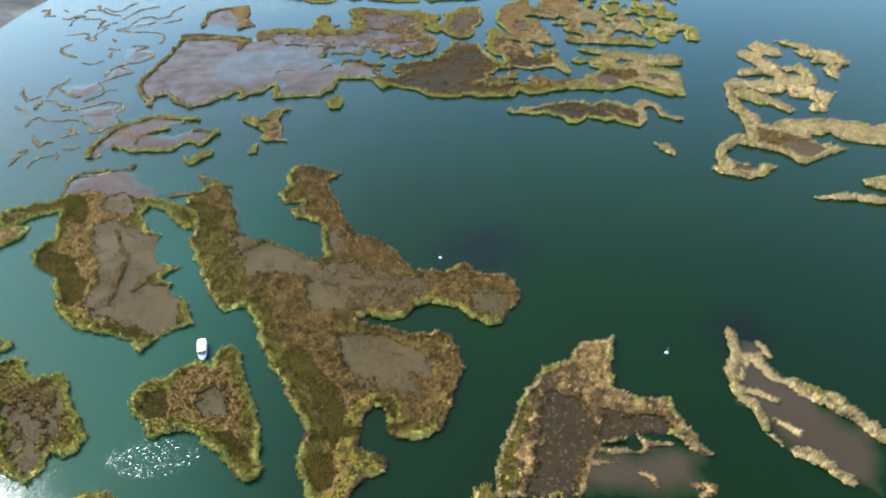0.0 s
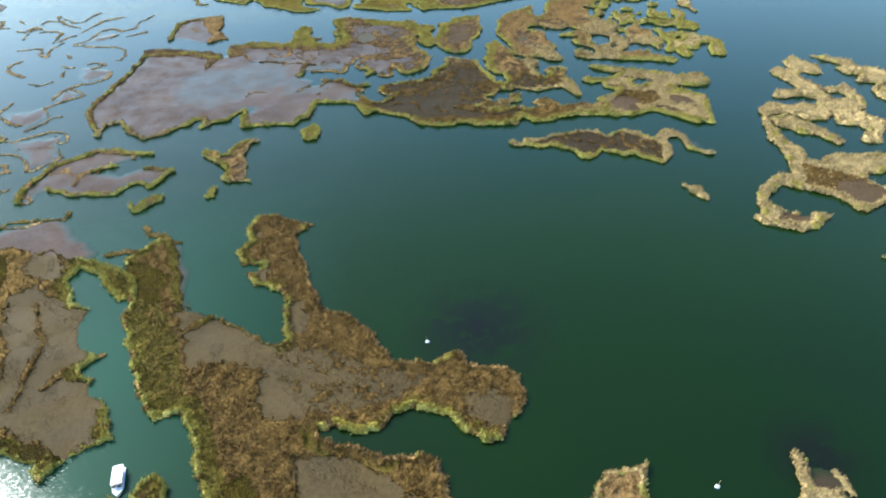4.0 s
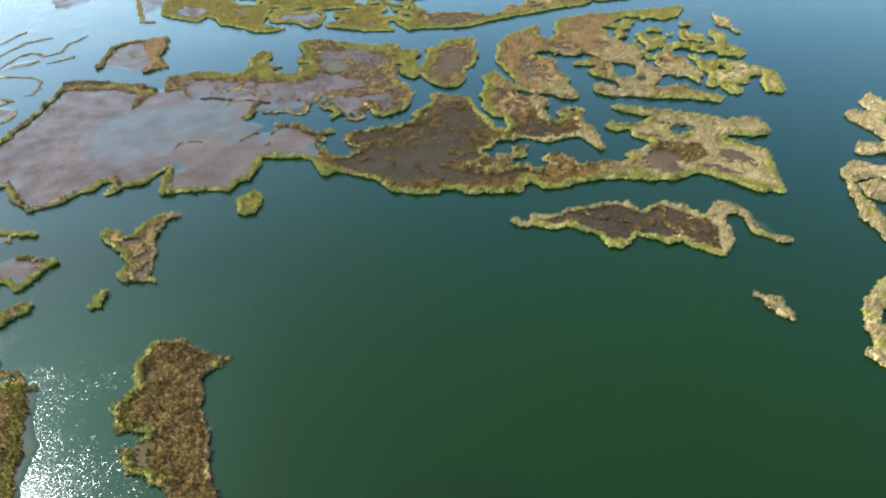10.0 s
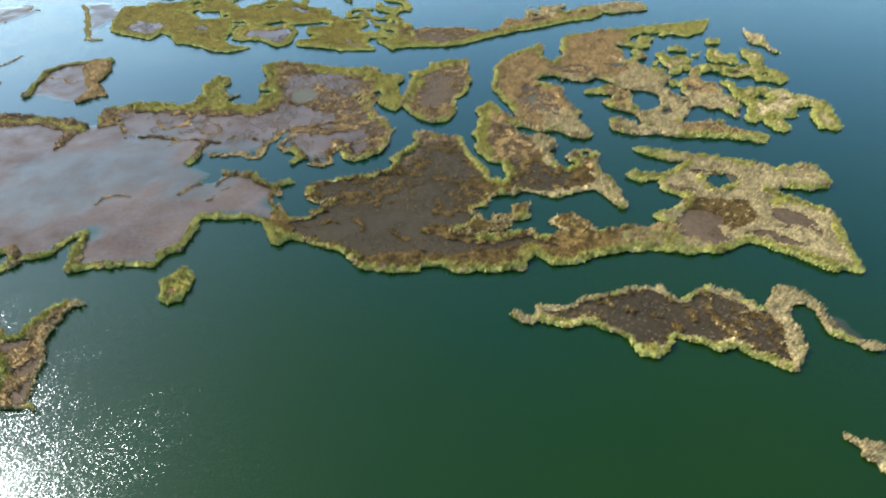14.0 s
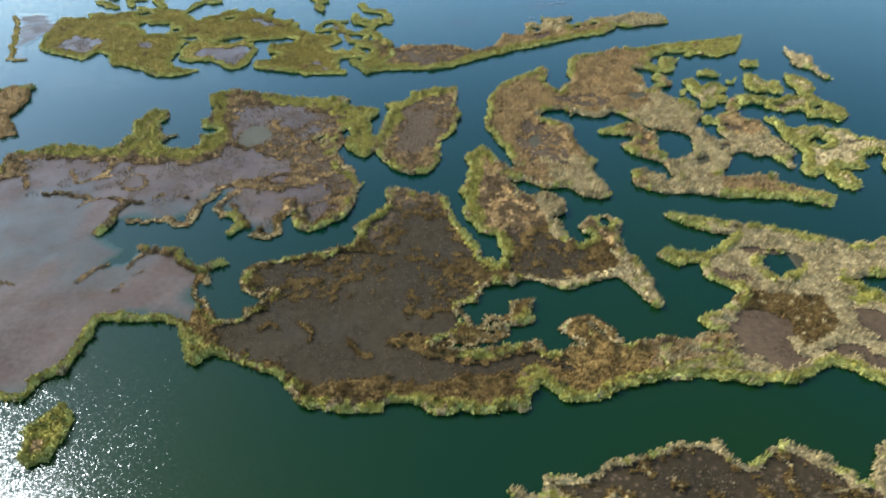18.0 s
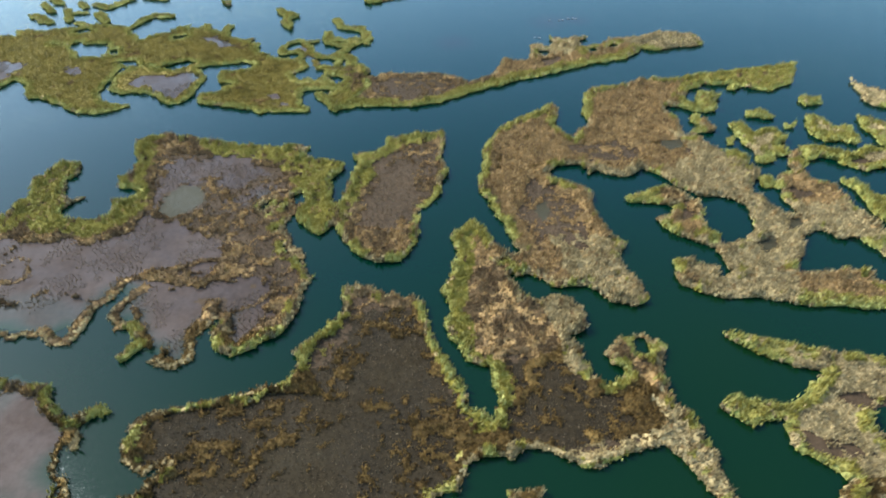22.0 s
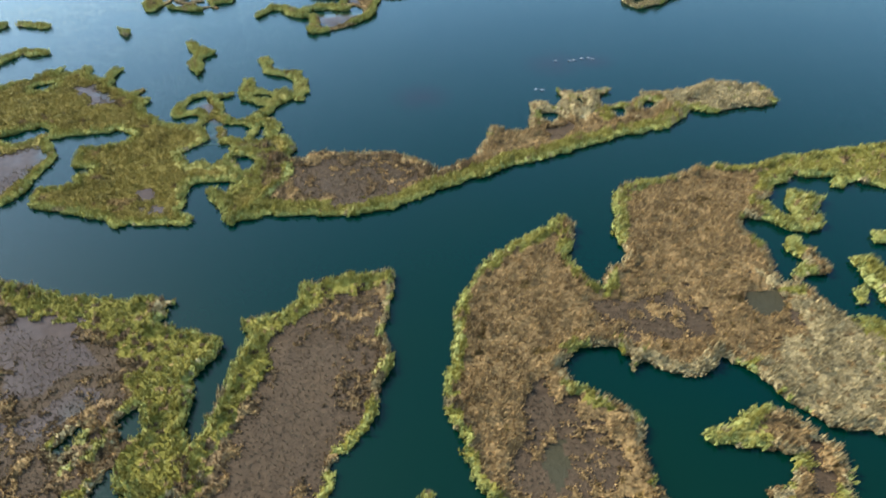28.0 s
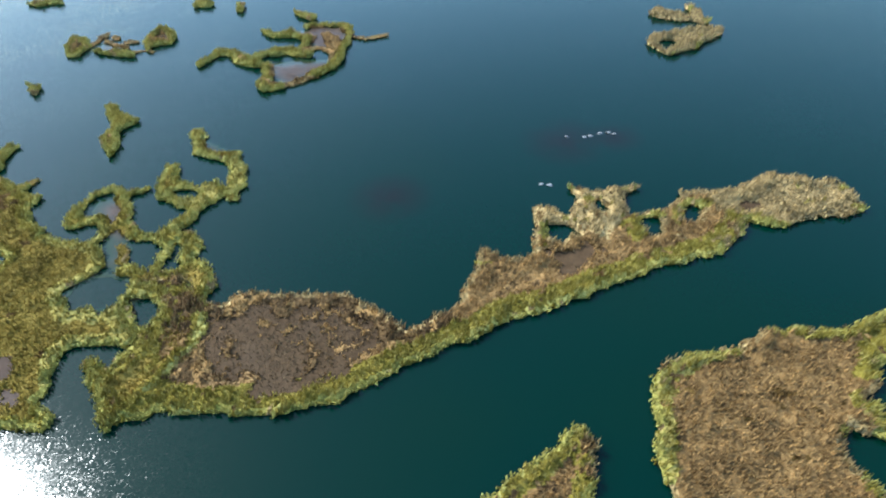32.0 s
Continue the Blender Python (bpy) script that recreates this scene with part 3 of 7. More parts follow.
isle.lines.append(([(-88.5, 136), (-87, 141), (-85, 143.5), (-79.5, 146)], 2.4))
isle.lines.append(([(-106, 165.5), (-101, 158.5), (-96.5, 152)], 1.6))
isle.lines.append(([(-86.5, 141), (-82, 139.5), (-79, 139.5)], 1.8))
isle.lines.append(([(-133, 188.5), (-135.5, 198.5), (-131.5, 203.5), (-123.5, 205)], 1.8))
isle.lines.append(([(-121.5, 205), (-114.5, 205), (-114.5, 208.5)], 1.8))

isle = Island("long brown reed island with flooded hollows", OLIVE, 0.55, tall=1.7, rim=2.0, face=(-1.0, -0.6))
ISLANDS.append(isle)
isle.mark(RUSTY, 12, [(-24, 153)])
isle.mark(RUSTY, 10, [(-41, 181), (-8, 140), (-20, 146), (-30, 165)])
isle.mark(RUSTY, 8, [(-47, 197), (-2, 98), (16, 128)])
isle.mark(RUSTY, 11, [(8, 134)])
isle.mark(RUSTY, 9, [(0, 110), (-14, 122)])
isle.mark(RUSTY, 6, [(-24, 128)])
isle.reedy.append([(-88, 184), (-85, 187.5), (-81.5, 193), (-75.5, 190), (-71.5, 181), (-67, 169.5), (-64, 160), (-61, 157), (-61, 151.5),
    (-56.5, 145.5), (-55.5, 137), (-77, 158)])
isle.reedy.append([(-61, 151.5), (-56, 145), (-47.5, 145), (-41, 146), (-35.5, 143), (-32, 152.5), (-23.5, 158.5), (-16, 153), (-8.5, 141.5),
    (-10.5, 127), (-22.5, 122.5), (-41, 123.5), (-56.5, 138.5)])
isle.reedy.append([(-36.5, 153), (-38.5, 165), (-44, 169), (-49, 170.5), (-49.5, 174.5), (-47, 178.5), (-54, 180.5), (-56.5, 185),
    (-54, 189.5), (-55.5, 196.5), (-54, 202), (-49, 203.5), (-42, 199), (-36.5, 197.5), (-40, 192.5), (-37, 182.5), (-32, 170.5), (-29, 161.5),
    (-23.5, 159), (-16, 153), (-12.5, 144.5), (-8.5, 141.5), (-29.5, 132.5), (-36, 144)])
isle.reedy.append([(-30, 136.5), (-8, 140.5), (-2.5, 141), (2.5, 142.5), (6, 143.5), (9, 139.5), (15.5, 138.5), (19.5, 137), (21, 132),
    (21.5, 129), (17, 123.5), (14.5, 119), (10.5, 118), (6.5, 120.5), (4.5, 125), (0.5, 126.5), (-3.5, 127.5), (-8, 125.5), (-10.5, 122),
    (-15, 121), (-22.5, 123), (-25, 123.5)])
isle.reedy.append([(-84, 180.5), (-74, 182.5), (-58, 145.5), (-44, 142), (-27, 138.5), (-2.5, 141.5), (-15, 122.5), (-22.5, 123), (-25, 123),
    (-20.5, 119.5), (-13, 117.5), (-7, 115.5), (-1.5, 116), (1.5, 115), (3, 110.5), (4, 104), (2, 99), (1, 92), (0, 88.5), (-3, 84.5), (-7, 83),
    (-12, 83.5), (-14.5, 86), (-15, 91), (-18, 93), (-20, 90), (-19.5, 85.5), (-20, 82), (-16.5, 80.5), (-13.5, 79), (-14, 76.5), (-17.5, 74.5),
    (-21.5, 70.5), (-22.5, 68)])
isle.reedy.append([(-83.5, 179.5), (-64.5, 159.5), (-28.5, 123), (-20, 89.5), (-20, 82), (-16.5, 80.5), (-13.5, 79), (-17.5, 74.5),
    (-21.5, 70.5), (-22.5, 67.5), (-28, 67.5), (-32.5, 77), (-33.5, 82), (-32.5, 85.5), (-31, 88.5), (-32, 93.5), (-35.5, 98.5), (-39.5, 101.5),
    (-43.5, 105), (-47, 112), (-49.5, 118), (-52, 124.5), (-51.5, 127.5), (-55.5, 128), (-61, 127), (-66, 131.5), (-69.5, 139), (-75, 149.5),
    (-79, 158), (-80.5, 167.5)])
isle.muddy.append([(-85, 185), (-78.5, 190), (-71.5, 183), (-66, 171), (-63.5, 159), (-69.5, 163.5), (-78, 174.5)])
isle.traced = True
isle.area(SEDGY, [(-41.5, 111), (-37.5, 113), (-32.5, 106.5), (-26, 98), (-24, 94), (-24, 88.5), (-25.5, 82), (-28, 87), (-30, 93.5), (-33, 98.5), (-38.5, 105)])
isle.area(SEDGY, [(-31.5, 80), (-26.5, 81), (-24.5, 77), (-25, 73), (-27.5, 71.5), (-30, 74.5)])
isle.area(SEDGY, [(-24.5, 87.5), (-18.5, 88), (-12, 87.5), (-6, 89), (-12, 86), (-19.5, 86), (-24, 86)])
isle.area(SEDGY, [(-19, 95), (-13.5, 95), (-11.5, 92.5), (-12.5, 89), (-14, 91.5), (-16, 93.5)])
isle.area(SEDGY, [(-86.5, 179), (-79.5, 172), (-71, 166.5), (-73, 163.5), (-80.5, 168.5)])
isle.area(MOSSY, [(-80, 165.5), (-72.5, 165), (-63, 151.5), (-55.5, 133.5), (-60, 127), (-66.5, 134), (-73.5, 147)])
isle.area(MOSSY, [(-102.5, 181.5), (-100, 184.5), (-91.5, 182.5), (-81.5, 172), (-80, 165.5), (-85.5, 166), (-89.5, 174), (-99, 178.5)])
isle.area(MOSSY, [(-22.5, 123), (-13.5, 122.5), (-8, 128), (2, 126), (6.5, 120.5), (12, 117.5), (17.5, 121), (19.5, 125.5), (22, 124), (13.5, 115), (5, 121.5), (-7, 122), (-13, 118.5), (-22, 119.5)])
isle.area(MOSSY, [(-14.5, 89), (-13, 86.5), (-7, 85), (-0.5, 89), (1, 86.5), (-7, 81), (-15.5, 83)])
isle.area(RUSTY, [(-6.5, 116), (1.5, 117.5), (4, 106), (1, 92), (-3, 88.5), (-4.5, 95.5), (-3, 104)])
isle.bare.append([(-29, 115.5), (-22, 116.5), (-14.5, 114), (-7, 111), (-3.5, 107), (-4.5, 101.5), (-6.5, 95.5), (-12.5, 97.5), (-17.5, 97), (-22, 101.5), (-26, 107)])
isle.bare.append([(7.5, 130), (13.5, 132), (18.5, 127.5), (17, 123), (12.5, 121), (9, 123.5)])
isle.bare.append([(-63, 159), (-56.5, 157.5), (-49, 154), (-39.5, 149.5), (-35.5, 146), (-38, 144.5), (-28, 141), (-16, 136), (-20, 133.5), (-29.5, 136.5), (-39.5, 139.5), (-45.5, 142), (-48.5, 143), (-54, 142.5), (-56.5, 140), (-60.5, 148.5)])
isle.bare.append([(-40.5, 137), (-36.5, 138), (-27, 133.5), (-27.5, 125.5), (-36.5, 126)])
isle.bare.append([(-38, 163.5), (-33, 163.5), (-30, 152.5), (-35, 151)])
isle.bare.append([(-48.5, 176.5), (-44.5, 177), (-43, 170.5), (-47, 170.5)])
isle.bare.append([(-54, 195), (-52, 198.5), (-49, 192.5), (-51.5, 191)])
isle.muddy.append([(-78, 181), (-76.5, 187.5), (-74, 192), (-67, 176.5), (-63, 161.5), (-67, 161.5)])
isle.reedy.append([(-63, 161.5), (-57, 159), (-49.5, 154.5), (-36.5, 146.5), (-53.5, 146), (-66, 159)])
isle.bare.append([(-65, 163), (-57, 160.5), (-49.5, 156), (-35, 146.5), (-53.5, 144), (-67, 159)])
isle.muddy.append([(-117, 198.5), (-106, 195.5), (-96, 186), (-99.5, 182), (-107.5, 181.5)])
isle.area(SPARSE, [(-43, 144.5), (-29.5, 147.5), (-14, 140), (-0.5, 137), (-4.5, 132), (-19, 126.5), (-27.5, 126.5), (-36.5, 137)])
isle.area(SEDGY, [(-91.5, 181), (-80, 181), (-72, 174.5), (-71.5, 169.5), (-79, 169.5), (-88.5, 175.5)])
isle.area(RUSTY, [(-56, 205.5), (-42.5, 202), (-30, 167), (-18, 156.5), (-5, 140.5), (6.5, 142.5), (21, 134.5), (21, 127.5), (2, 135.5), (-11.5, 136), (-30, 150.5), (-37, 167.5)])
isle.lines.append(([(-55, 197.5), (-54.5, 193), (-50, 188), (-48, 189)], 1.9))
isle.lines.append(([(-55, 185), (-53, 179.5), (-48, 179.5), (-45.5, 181.5)], 2))
isle.lines.append(([(-55, 185.5), (-50.5, 185), (-48.5, 187)], 2.2))
isle.lines.append(([(-49.5, 175.5), (-48, 170.5), (-40, 169), (-37, 166.5)], 1.9))
isle.lines.append(([(-36, 166.5), (-37, 162), (-36, 157), (-36, 151)], 2))
isle.lines.append(([(-36, 150.5), (-30, 151)], 1.5))
isle.lines.append(([(-37, 144.5), (-36.5, 147), (-42, 150), (-48.5, 154.5), (-54, 157)], 1.3))
isle.lines.append(([(-88, 199), (-84.5, 194.5), (-80.5, 194.5), (-76.5, 190.5), (-74, 191)], 2.4))
isle.lines.append(([(-61.5, 153.5), (-59, 156.5), (-57, 159.5)], 2.2))
isle.lines.append(([(-59.5, 153.5), (-56.5, 158)], 1.6))
isle.lines.append(([(-94, 185), (-88.5, 187), (-80.5, 185.5), (-76, 190)], 2.2))
isle.lines.append(([(-38, 195.5), (-36, 197.5)], 2.2))
isle.lines.append(([(-18.5, 102), (-16.5, 98)], 1.6))
isle.lines.append(([(-8.5, 102), (-6.5, 97.5), (-3, 101.5)], 2.4))
isle.reedy.append([(-56.5, 149.5), (-50, 148.5), (-36.5, 147), (-34.5, 143), (-44.5, 142), (-56, 143.5)])
isle.bare.append([(-56.5, 149.5), (-50, 148.5), (-36.5, 147), (-34.5, 143), (-44.5, 142), (-56, 143.5)])


isle = Island("horseshoe reed islet round a flooded hollow", BROWN, 0.25, rim=1.5)
ISLANDS.append(isle)
isle.traced = True
isle.reedy.append([(29.5, 104.5), (34.5, 111), (43, 112), (41.5, 106), (39.5, 102.5), (39, 95.5), (44.5, 93), (51.5, 93.5), (52, 88), (54, 82), (56.5, 77.5), (53, 78.5), (49, 82.5), (44.5, 83.5), (40.5, 82.5), (32.5, 80), (23, 68.5), (9.5, 69), (10, 75.5), (13, 84), (17, 93), (21, 99.5), (23.5, 103)])
isle.bare.append([(23, 96), (32, 94), (33, 85), (36, 90), (41, 89.5), (47.5, 90), (50, 83.5), (44.5, 83), (38.5, 81), (31, 80), (24, 68.5), (14.5, 69), (19, 81), (21, 91.5)])
isle.sunken.append([(22, 68.5), (25.5, 73), (31, 79), (42, 80), (49.5, 80), (56.5, 77.5), (52.5, 74), (53.5, 67.5)])
isle.area(MOSSY, [(10.5, 69), (10, 75.5), (13, 83.5), (16.5, 92.5), (19, 94), (19, 90), (15.5, 81), (13.5, 73), (14, 69)])
isle.area(TAN, [(30, 107.5), (35, 112), (43.5, 113), (39.5, 95.5), (35.5, 95.5), (33, 101)])
isle.lines.append(([(29, 74), (30, 77), (31.5, 79.5), (32.5, 80.5), (33.5, 79), (41.5, 79), (42, 81)], 1.9))
isle.lines.append(([(44.5, 80.5), (48.5, 80)], 1.7))
isle.lines.append(([(25.5, 73), (30, 75.5), (35, 76.5)], 1.9))
isle.lines.append(([(26, 69.5), (27.5, 72.5), (29.5, 75)], 1.9))
isle.lines.append(([(40, 73.5), (42.5, 72.5), (43, 70.5)], 1.7))
isle.lines.append(([(41.5, 82), (43.5, 80.5)], 1.6))
isle.lines.append(([(49.5, 70), (53.5, 70)], 1.8))
isle.lines.append(([(50.5, 67.5), (53.5, 69.5)], 2.2))
isle.area(PEATY, [(23, 96), (32, 94), (33, 85), (36, 90), (41, 89.5), (47.5, 90), (50, 83.5), (44.5, 83), (38.5, 81), (31, 80), (24, 68.5), (14.5, 69), (19, 81), (21, 91.5)])


isle = Island("low reed tuft in open water", GOLD, 0.5)
ISLANDS.append(isle)
isle.reedy.append([(4, 71), (7.5, 72), (9.5, 70), (10, 66.5), (3.5, 66.5)])

isle = Island("straw-coloured reed islet half under water", STRAW, 0.1)
ISLANDS.append(isle)
isle.traced = True
isle.sunken.append([(73.5, 110.5), (80, 109), (79.5, 102.5), (83, 94), (89, 85.5), (94.5, 80.5), (87, 66.5), (81.5, 70.5), (76.5, 74.5), (73, 77.5), (69.5, 86.5), (66, 91), (68.5, 99.5)])
isle.lines.append(([(73, 112.5), (72, 106.5), (69, 100.5), (67.5, 94.5), (68.5, 91.5), (69.5, 89.5)], 4.2))
isle.lines.append(([(67.5, 94.5), (72, 93.5), (75, 91.5)], 3.2))
isle.lines.append(([(76.5, 103), (78.5, 97.5), (83, 94), (88, 91)], 5))
isle.lines.append(([(88, 91), (91, 86.5), (95, 81), (97.5, 78)], 6))
isle.lines.append(([(69.5, 87), (70, 84)], 3))
isle.lines.append(([(70.5, 82), (71.5, 79.5)], 2.2))
isle.lines.append(([(75, 77.5), (78.5, 74.5)], 5))
isle.lines.append(([(78.5, 74.5), (82, 70.5)], 3.2))
isle.lines.append(([(73.5, 85.5), (76.5, 82.5)], 2.4))
isle.lines.append(([(72.5, 105), (78, 104.5)], 3.6))
isle.lines.append(([(79.5, 108.5), (80.5, 105)], 2.6))
isle.lines.append(([(73.5, 103), (70.5, 97.5)], 2))

isle = Island("reed islet round a grey mud flat", OLIVE, 0.7)
ISLANDS.append(isle)
isle.reedy.append([(-116, 110), (-110, 111), (-107, 111.5), (-105, 108), (-101.5, 104.5), (-99.5, 106), (-96, 107), (-93, 104), (-91, 98.5),
    (-86, 93), (-82, 87.5), (-82, 84), (-83.5, 81.5), (-87.5, 84), (-87, 79), (-88.5, 76.5), (-89.5, 75), (-92.5, 76.5), (-97, 79), (-100.5, 81)])
isle.bare.append([(-105, 97), (-98.5, 97.5), (-91, 92.5), (-88, 85), (-88.5, 79), (-90, 76.5), (-98, 83.5)])

isle = Island("small low reed islet in open water", GOLD, 0.6)
ISLANDS.append(isle)
isle.reedy.append([(-119, 118.5), (-113.5, 117), (-112.5, 115.5), (-115, 113.5), (-116.5, 113.5)])

isle = Island("small low reed islet in open water", GOLD, 0.6)
ISLANDS.append(isle)
isle.reedy.append([(-78.5, 70), (-78.5, 72), (-76, 73.5), (-72, 74), (-67.5, 71.5), (-66, 69.5)])

isle = Island("small low reed islet in open water", GOLD, 0.6)
ISLANDS.append(isle)
isle.reedy.append([(-148.5, 169), (-140, 170), (-134, 169), (-134.5, 164), (-139, 158.5), (-142.5, 158.5)])

isle = Island("lens-shaped mud flat edged with reeds", GOLD, 0.6)
ISLANDS.append(isle)
isle.muddy.append([(-135.5, 215), (-137, 222), (-136, 230), (-134, 239.5), (-126.5, 242.5), (-123, 248.5), (-114, 247.5), (-100, 244.5),
    (-105, 241.5), (-111, 238.5), (-116.5, 232.5), (-106.5, 231), (-101, 235.5), (-89.5, 234), (-90.5, 227), (-94.5, 221.5), (-100.5, 225),
    (-104.5, 217.5), (-117.5, 217), (-127, 222.5), (-129.5, 220), (-130.5, 213.5)])
isle.lines.append(([(-135, 215.5), (-136.5, 223), (-133, 238), (-122, 247), (-113.5, 246.5), (-101, 244)], 3.0))
isle.lines.append(([(-128.5, 222.5), (-118, 218.5), (-104.5, 218), (-100, 225.5), (-94, 222), (-89.5, 232), (-99.5, 234)], 3.0))
isle.lines.append(([(-120, 225.5), (-121, 231.5), (-110.5, 236.5)], 3.0))

isle = Island("three-armed reed islet with bare mud", GOLD, 0.6, rim=1.8, face=(-1.0, 0.5))
ISLANDS.append(isle)
isle.reedy.append([(-79.5, 239), (-81.5, 241.5), (-82, 245.5), (-77.5, 244), (-73, 241.5), (-72.5, 245.5), (-70.5, 250), (-67.5, 252),
    (-62, 250.5), (-65, 248.5), (-66, 243.5), (-65.5, 238), (-64.5, 231.5), (-62, 225), (-60, 222.5), (-64.5, 223.5), (-68, 223), (-70.5, 225.5),
    (-71.5, 230), (-74.5, 235.5)])
isle.bare.append([(-76.5, 240), (-70, 243), (-67, 250.5), (-66.5, 246), (-66.5, 240), (-65.5, 231.5), (-62.5, 224.5), (-64.5, 224), (-69, 230),
    (-72, 235)])

isle = Island("small low reed islet in open water", GOLD, 0.6)
ISLANDS.append(isle)
isle.reedy.append([(-73.5, 213.5), (-73, 219.5), (-71, 220), (-71, 214.5)])

isle = Island("small low reed islet in open water", GOLD, 0.6)
ISLANDS.append(isle)
isle.reedy.append([(-98, 214), (-94.5, 210), (-92.5, 214), (-87, 217), (-87, 213), (-92, 207), (-95, 206)])

isle = Island("single round clump of yellow-green reeds", GOLD, 0.95)
ISLANDS.append(isle)
isle.reedy.append([(-49.5, 257.5), (-46.5, 260.5), (-45, 262), (-42.5, 260.5), (-40.5, 256.5), (-41.5, 253.5), (-42, 250.5), (-45, 249),
    (-47, 250.5), (-47.5, 254.5)])

isle = Island("branching straw-coloured reed island with a hook", STRAW, 0.1, tall=1.7)
ISLANDS.append(isle)
isle.traced = True
isle.reedy.append([(126.5, 262), (131.5, 266.5), (139.5, 264), (144, 266.5), (148.5, 262), (154.5, 258.5), (151, 254), (147, 250.5), (141.5, 251), (139.5, 255), (135, 259), (128.5, 256), (126, 255)])
isle.reedy.append([(148, 261), (152.5, 268), (148.5, 271.5), (137, 271), (135.5, 273.5), (139.5, 278.5), (145.5, 276.5), (149.5, 279), (148, 286), (145, 292), (146, 297.5), (150.5, 298.5), (158.5, 298), (154, 285.5), (159, 280.5), (156.5, 276), (158.5, 267.5), (165.5, 269), (166.5, 262.5), (161.5, 258)])
isle.reedy.append([(148, 261), (162, 259), (164, 253), (167, 249), (172, 251), (165, 245.5), (160.5, 238.5), (157, 233.5), (153.5, 234), (152, 236.5), (157.5, 241.5), (156.5, 247), (149.5, 247.5), (152, 256)])
isle.reedy.append([(158.5, 279), (163.5, 278.5), (169, 282), (169, 275.5), (168.5, 266.5), (166, 259), (162.5, 258), (164, 267), (163.5, 274.5), (158.5, 273)])
isle.reedy.append([(128, 254.5), (134, 257), (138, 251.5), (141.5, 246), (144, 240.5), (146.5, 235), (143, 233.5), (139.5, 240.5), (133, 242.5), (128, 248)])
isle.reedy.append([(154.5, 305.5), (161, 311.5), (162.5, 305), (166.5, 301), (166.5, 291.5), (161.5, 292), (158, 296.5), (155, 299.5)])
isle.reedy.append([(125, 256), (127.5, 253), (125.5, 246.5), (126.5, 242.5), (126, 236), (128, 230.5), (127.5, 225.5), (130, 222), (135.5, 226.5), (142.5, 227), (155, 225.5), (165, 223), (167.5, 219.5), (182, 222), (171, 203.5), (160.5, 206.5), (153, 209), (150, 212.5), (150.5, 216), (146, 213.5), (141, 214), (140.5, 209), (150, 202.5), (142, 199.5), (131, 193.5), (128, 195), (126.5, 201), (122, 205), (116.5, 207), (112, 209.5), (110, 211.5), (113, 215), (118.5, 215.5), (121, 223), (121, 229.5), (120.5, 239)])
isle.reedy.append([(113, 215), (110, 213), (106, 209), (102.5, 203.5), (99.5, 196.5), (97, 193), (99, 189), (104.5, 187.5), (107.5, 185), (113, 186.5), (116.5, 190), (120, 191.5), (117, 193.5), (112.5, 192.5), (107.5, 195), (105, 198), (105, 201), (108, 205.5), (111, 208), (115, 212)])
isle.bare.append([(131, 211.5), (138.5, 211), (144, 203.5), (135, 197.5), (129.5, 199), (127.5, 206)])
isle.bare.append([(105.5, 195), (111, 193.5), (114, 191.5), (109.5, 189.5), (104, 191.5)])
isle.area(RUSTY, [(124.5, 221), (131.5, 217.5), (139.5, 211), (144, 203.5), (135, 197.5), (128, 204.5), (119.5, 210)])
isle.area(PALE_DRY, [(147, 259), (164.5, 259), (172.5, 250.5), (156, 232), (149, 246.5)])

isle = Island("mud flat islet with a reed edge", GOLD, 0.5)
ISLANDS.append(isle)
isle.muddy.append([(-132.5, 362), (-133, 368.5), (-134.5, 380.5), (-131.5, 389), (-121.5, 392.5), (-113.5, 393), (-110.5, 384),
    (-109.5, 372.5), (-101, 359), (-103.5, 355.5), (-110, 353.5), (-124.5, 359)])
isle.lines.append(([(-131.5, 361), (-132.5, 369.5), (-134, 382.5), (-130, 389), (-113.5, 391.5)], 3.0))
isle.patches.append([(-121, 392), (-113.5, 393), (-110.5, 383), (-109, 370), (-101.5, 359), (-110, 353.5), (-112.5, 367.5), (-120.5, 382)])

isle = Island("large reed island cut by winding channels", BROWN, 0.3)
ISLANDS.append(isle)
isle.mauve = -8.0
isle.mark(TAN, 20, [(55, 362)])
isle.mark(TAN, 26, [(80, 385), (87, 335)])
isle.mark(TAN, 18, [(70, 372)])
isle.mark(TAN, 16, [(45, 360), (98, 360)])
isle.mark(TAN, 24, [(100, 398), (102, 318)])
isle.mark(TAN, 14, [(45, 338)])
isle.mark(TAN, 8, [(62, 284), (60, 330)])
isle.mark(TAN, 9, [(72, 270)])
isle.mark(TAN, 12, [(73, 359)])
isle.mark(TAN, 7, [(58, 347)])
isle.reedy.append([(-95, 334), (-98, 347), (-91.5, 349), (-86, 350), (-88, 351.5), (-69, 348.5), (-67, 356.5), (-69, 363), (-66, 370),
    (-60.5, 370.5), (-60, 366.5), (-61.5, 362.5), (-57, 354.5), (-53.5, 356), (-57.5, 351), (-53.5, 346), (-46.5, 347), (-41, 352.5), (-42, 357.5),
    (-48, 358.5), (-46, 362.5), (-47.5, 371.5), (-51, 380.5), (-46, 380.5), (-32, 376.5), (-13.5, 373), (-7, 372), (-8, 369), (-3, 367),
    (2.5, 365), (0.5, 359), (0.5, 353), (2.5, 346.5), (3, 343), (0, 338), (-2.5, 340.5), (-5.5, 349), (-5.5, 355), (-8, 351.5), (-8, 342.5),
    (-5.5, 334), (-0.5, 328.5), (-1, 320.5), (-2, 315.5), (-9, 310), (-16.5, 318), (-44.5, 336), (-79, 338.5)])
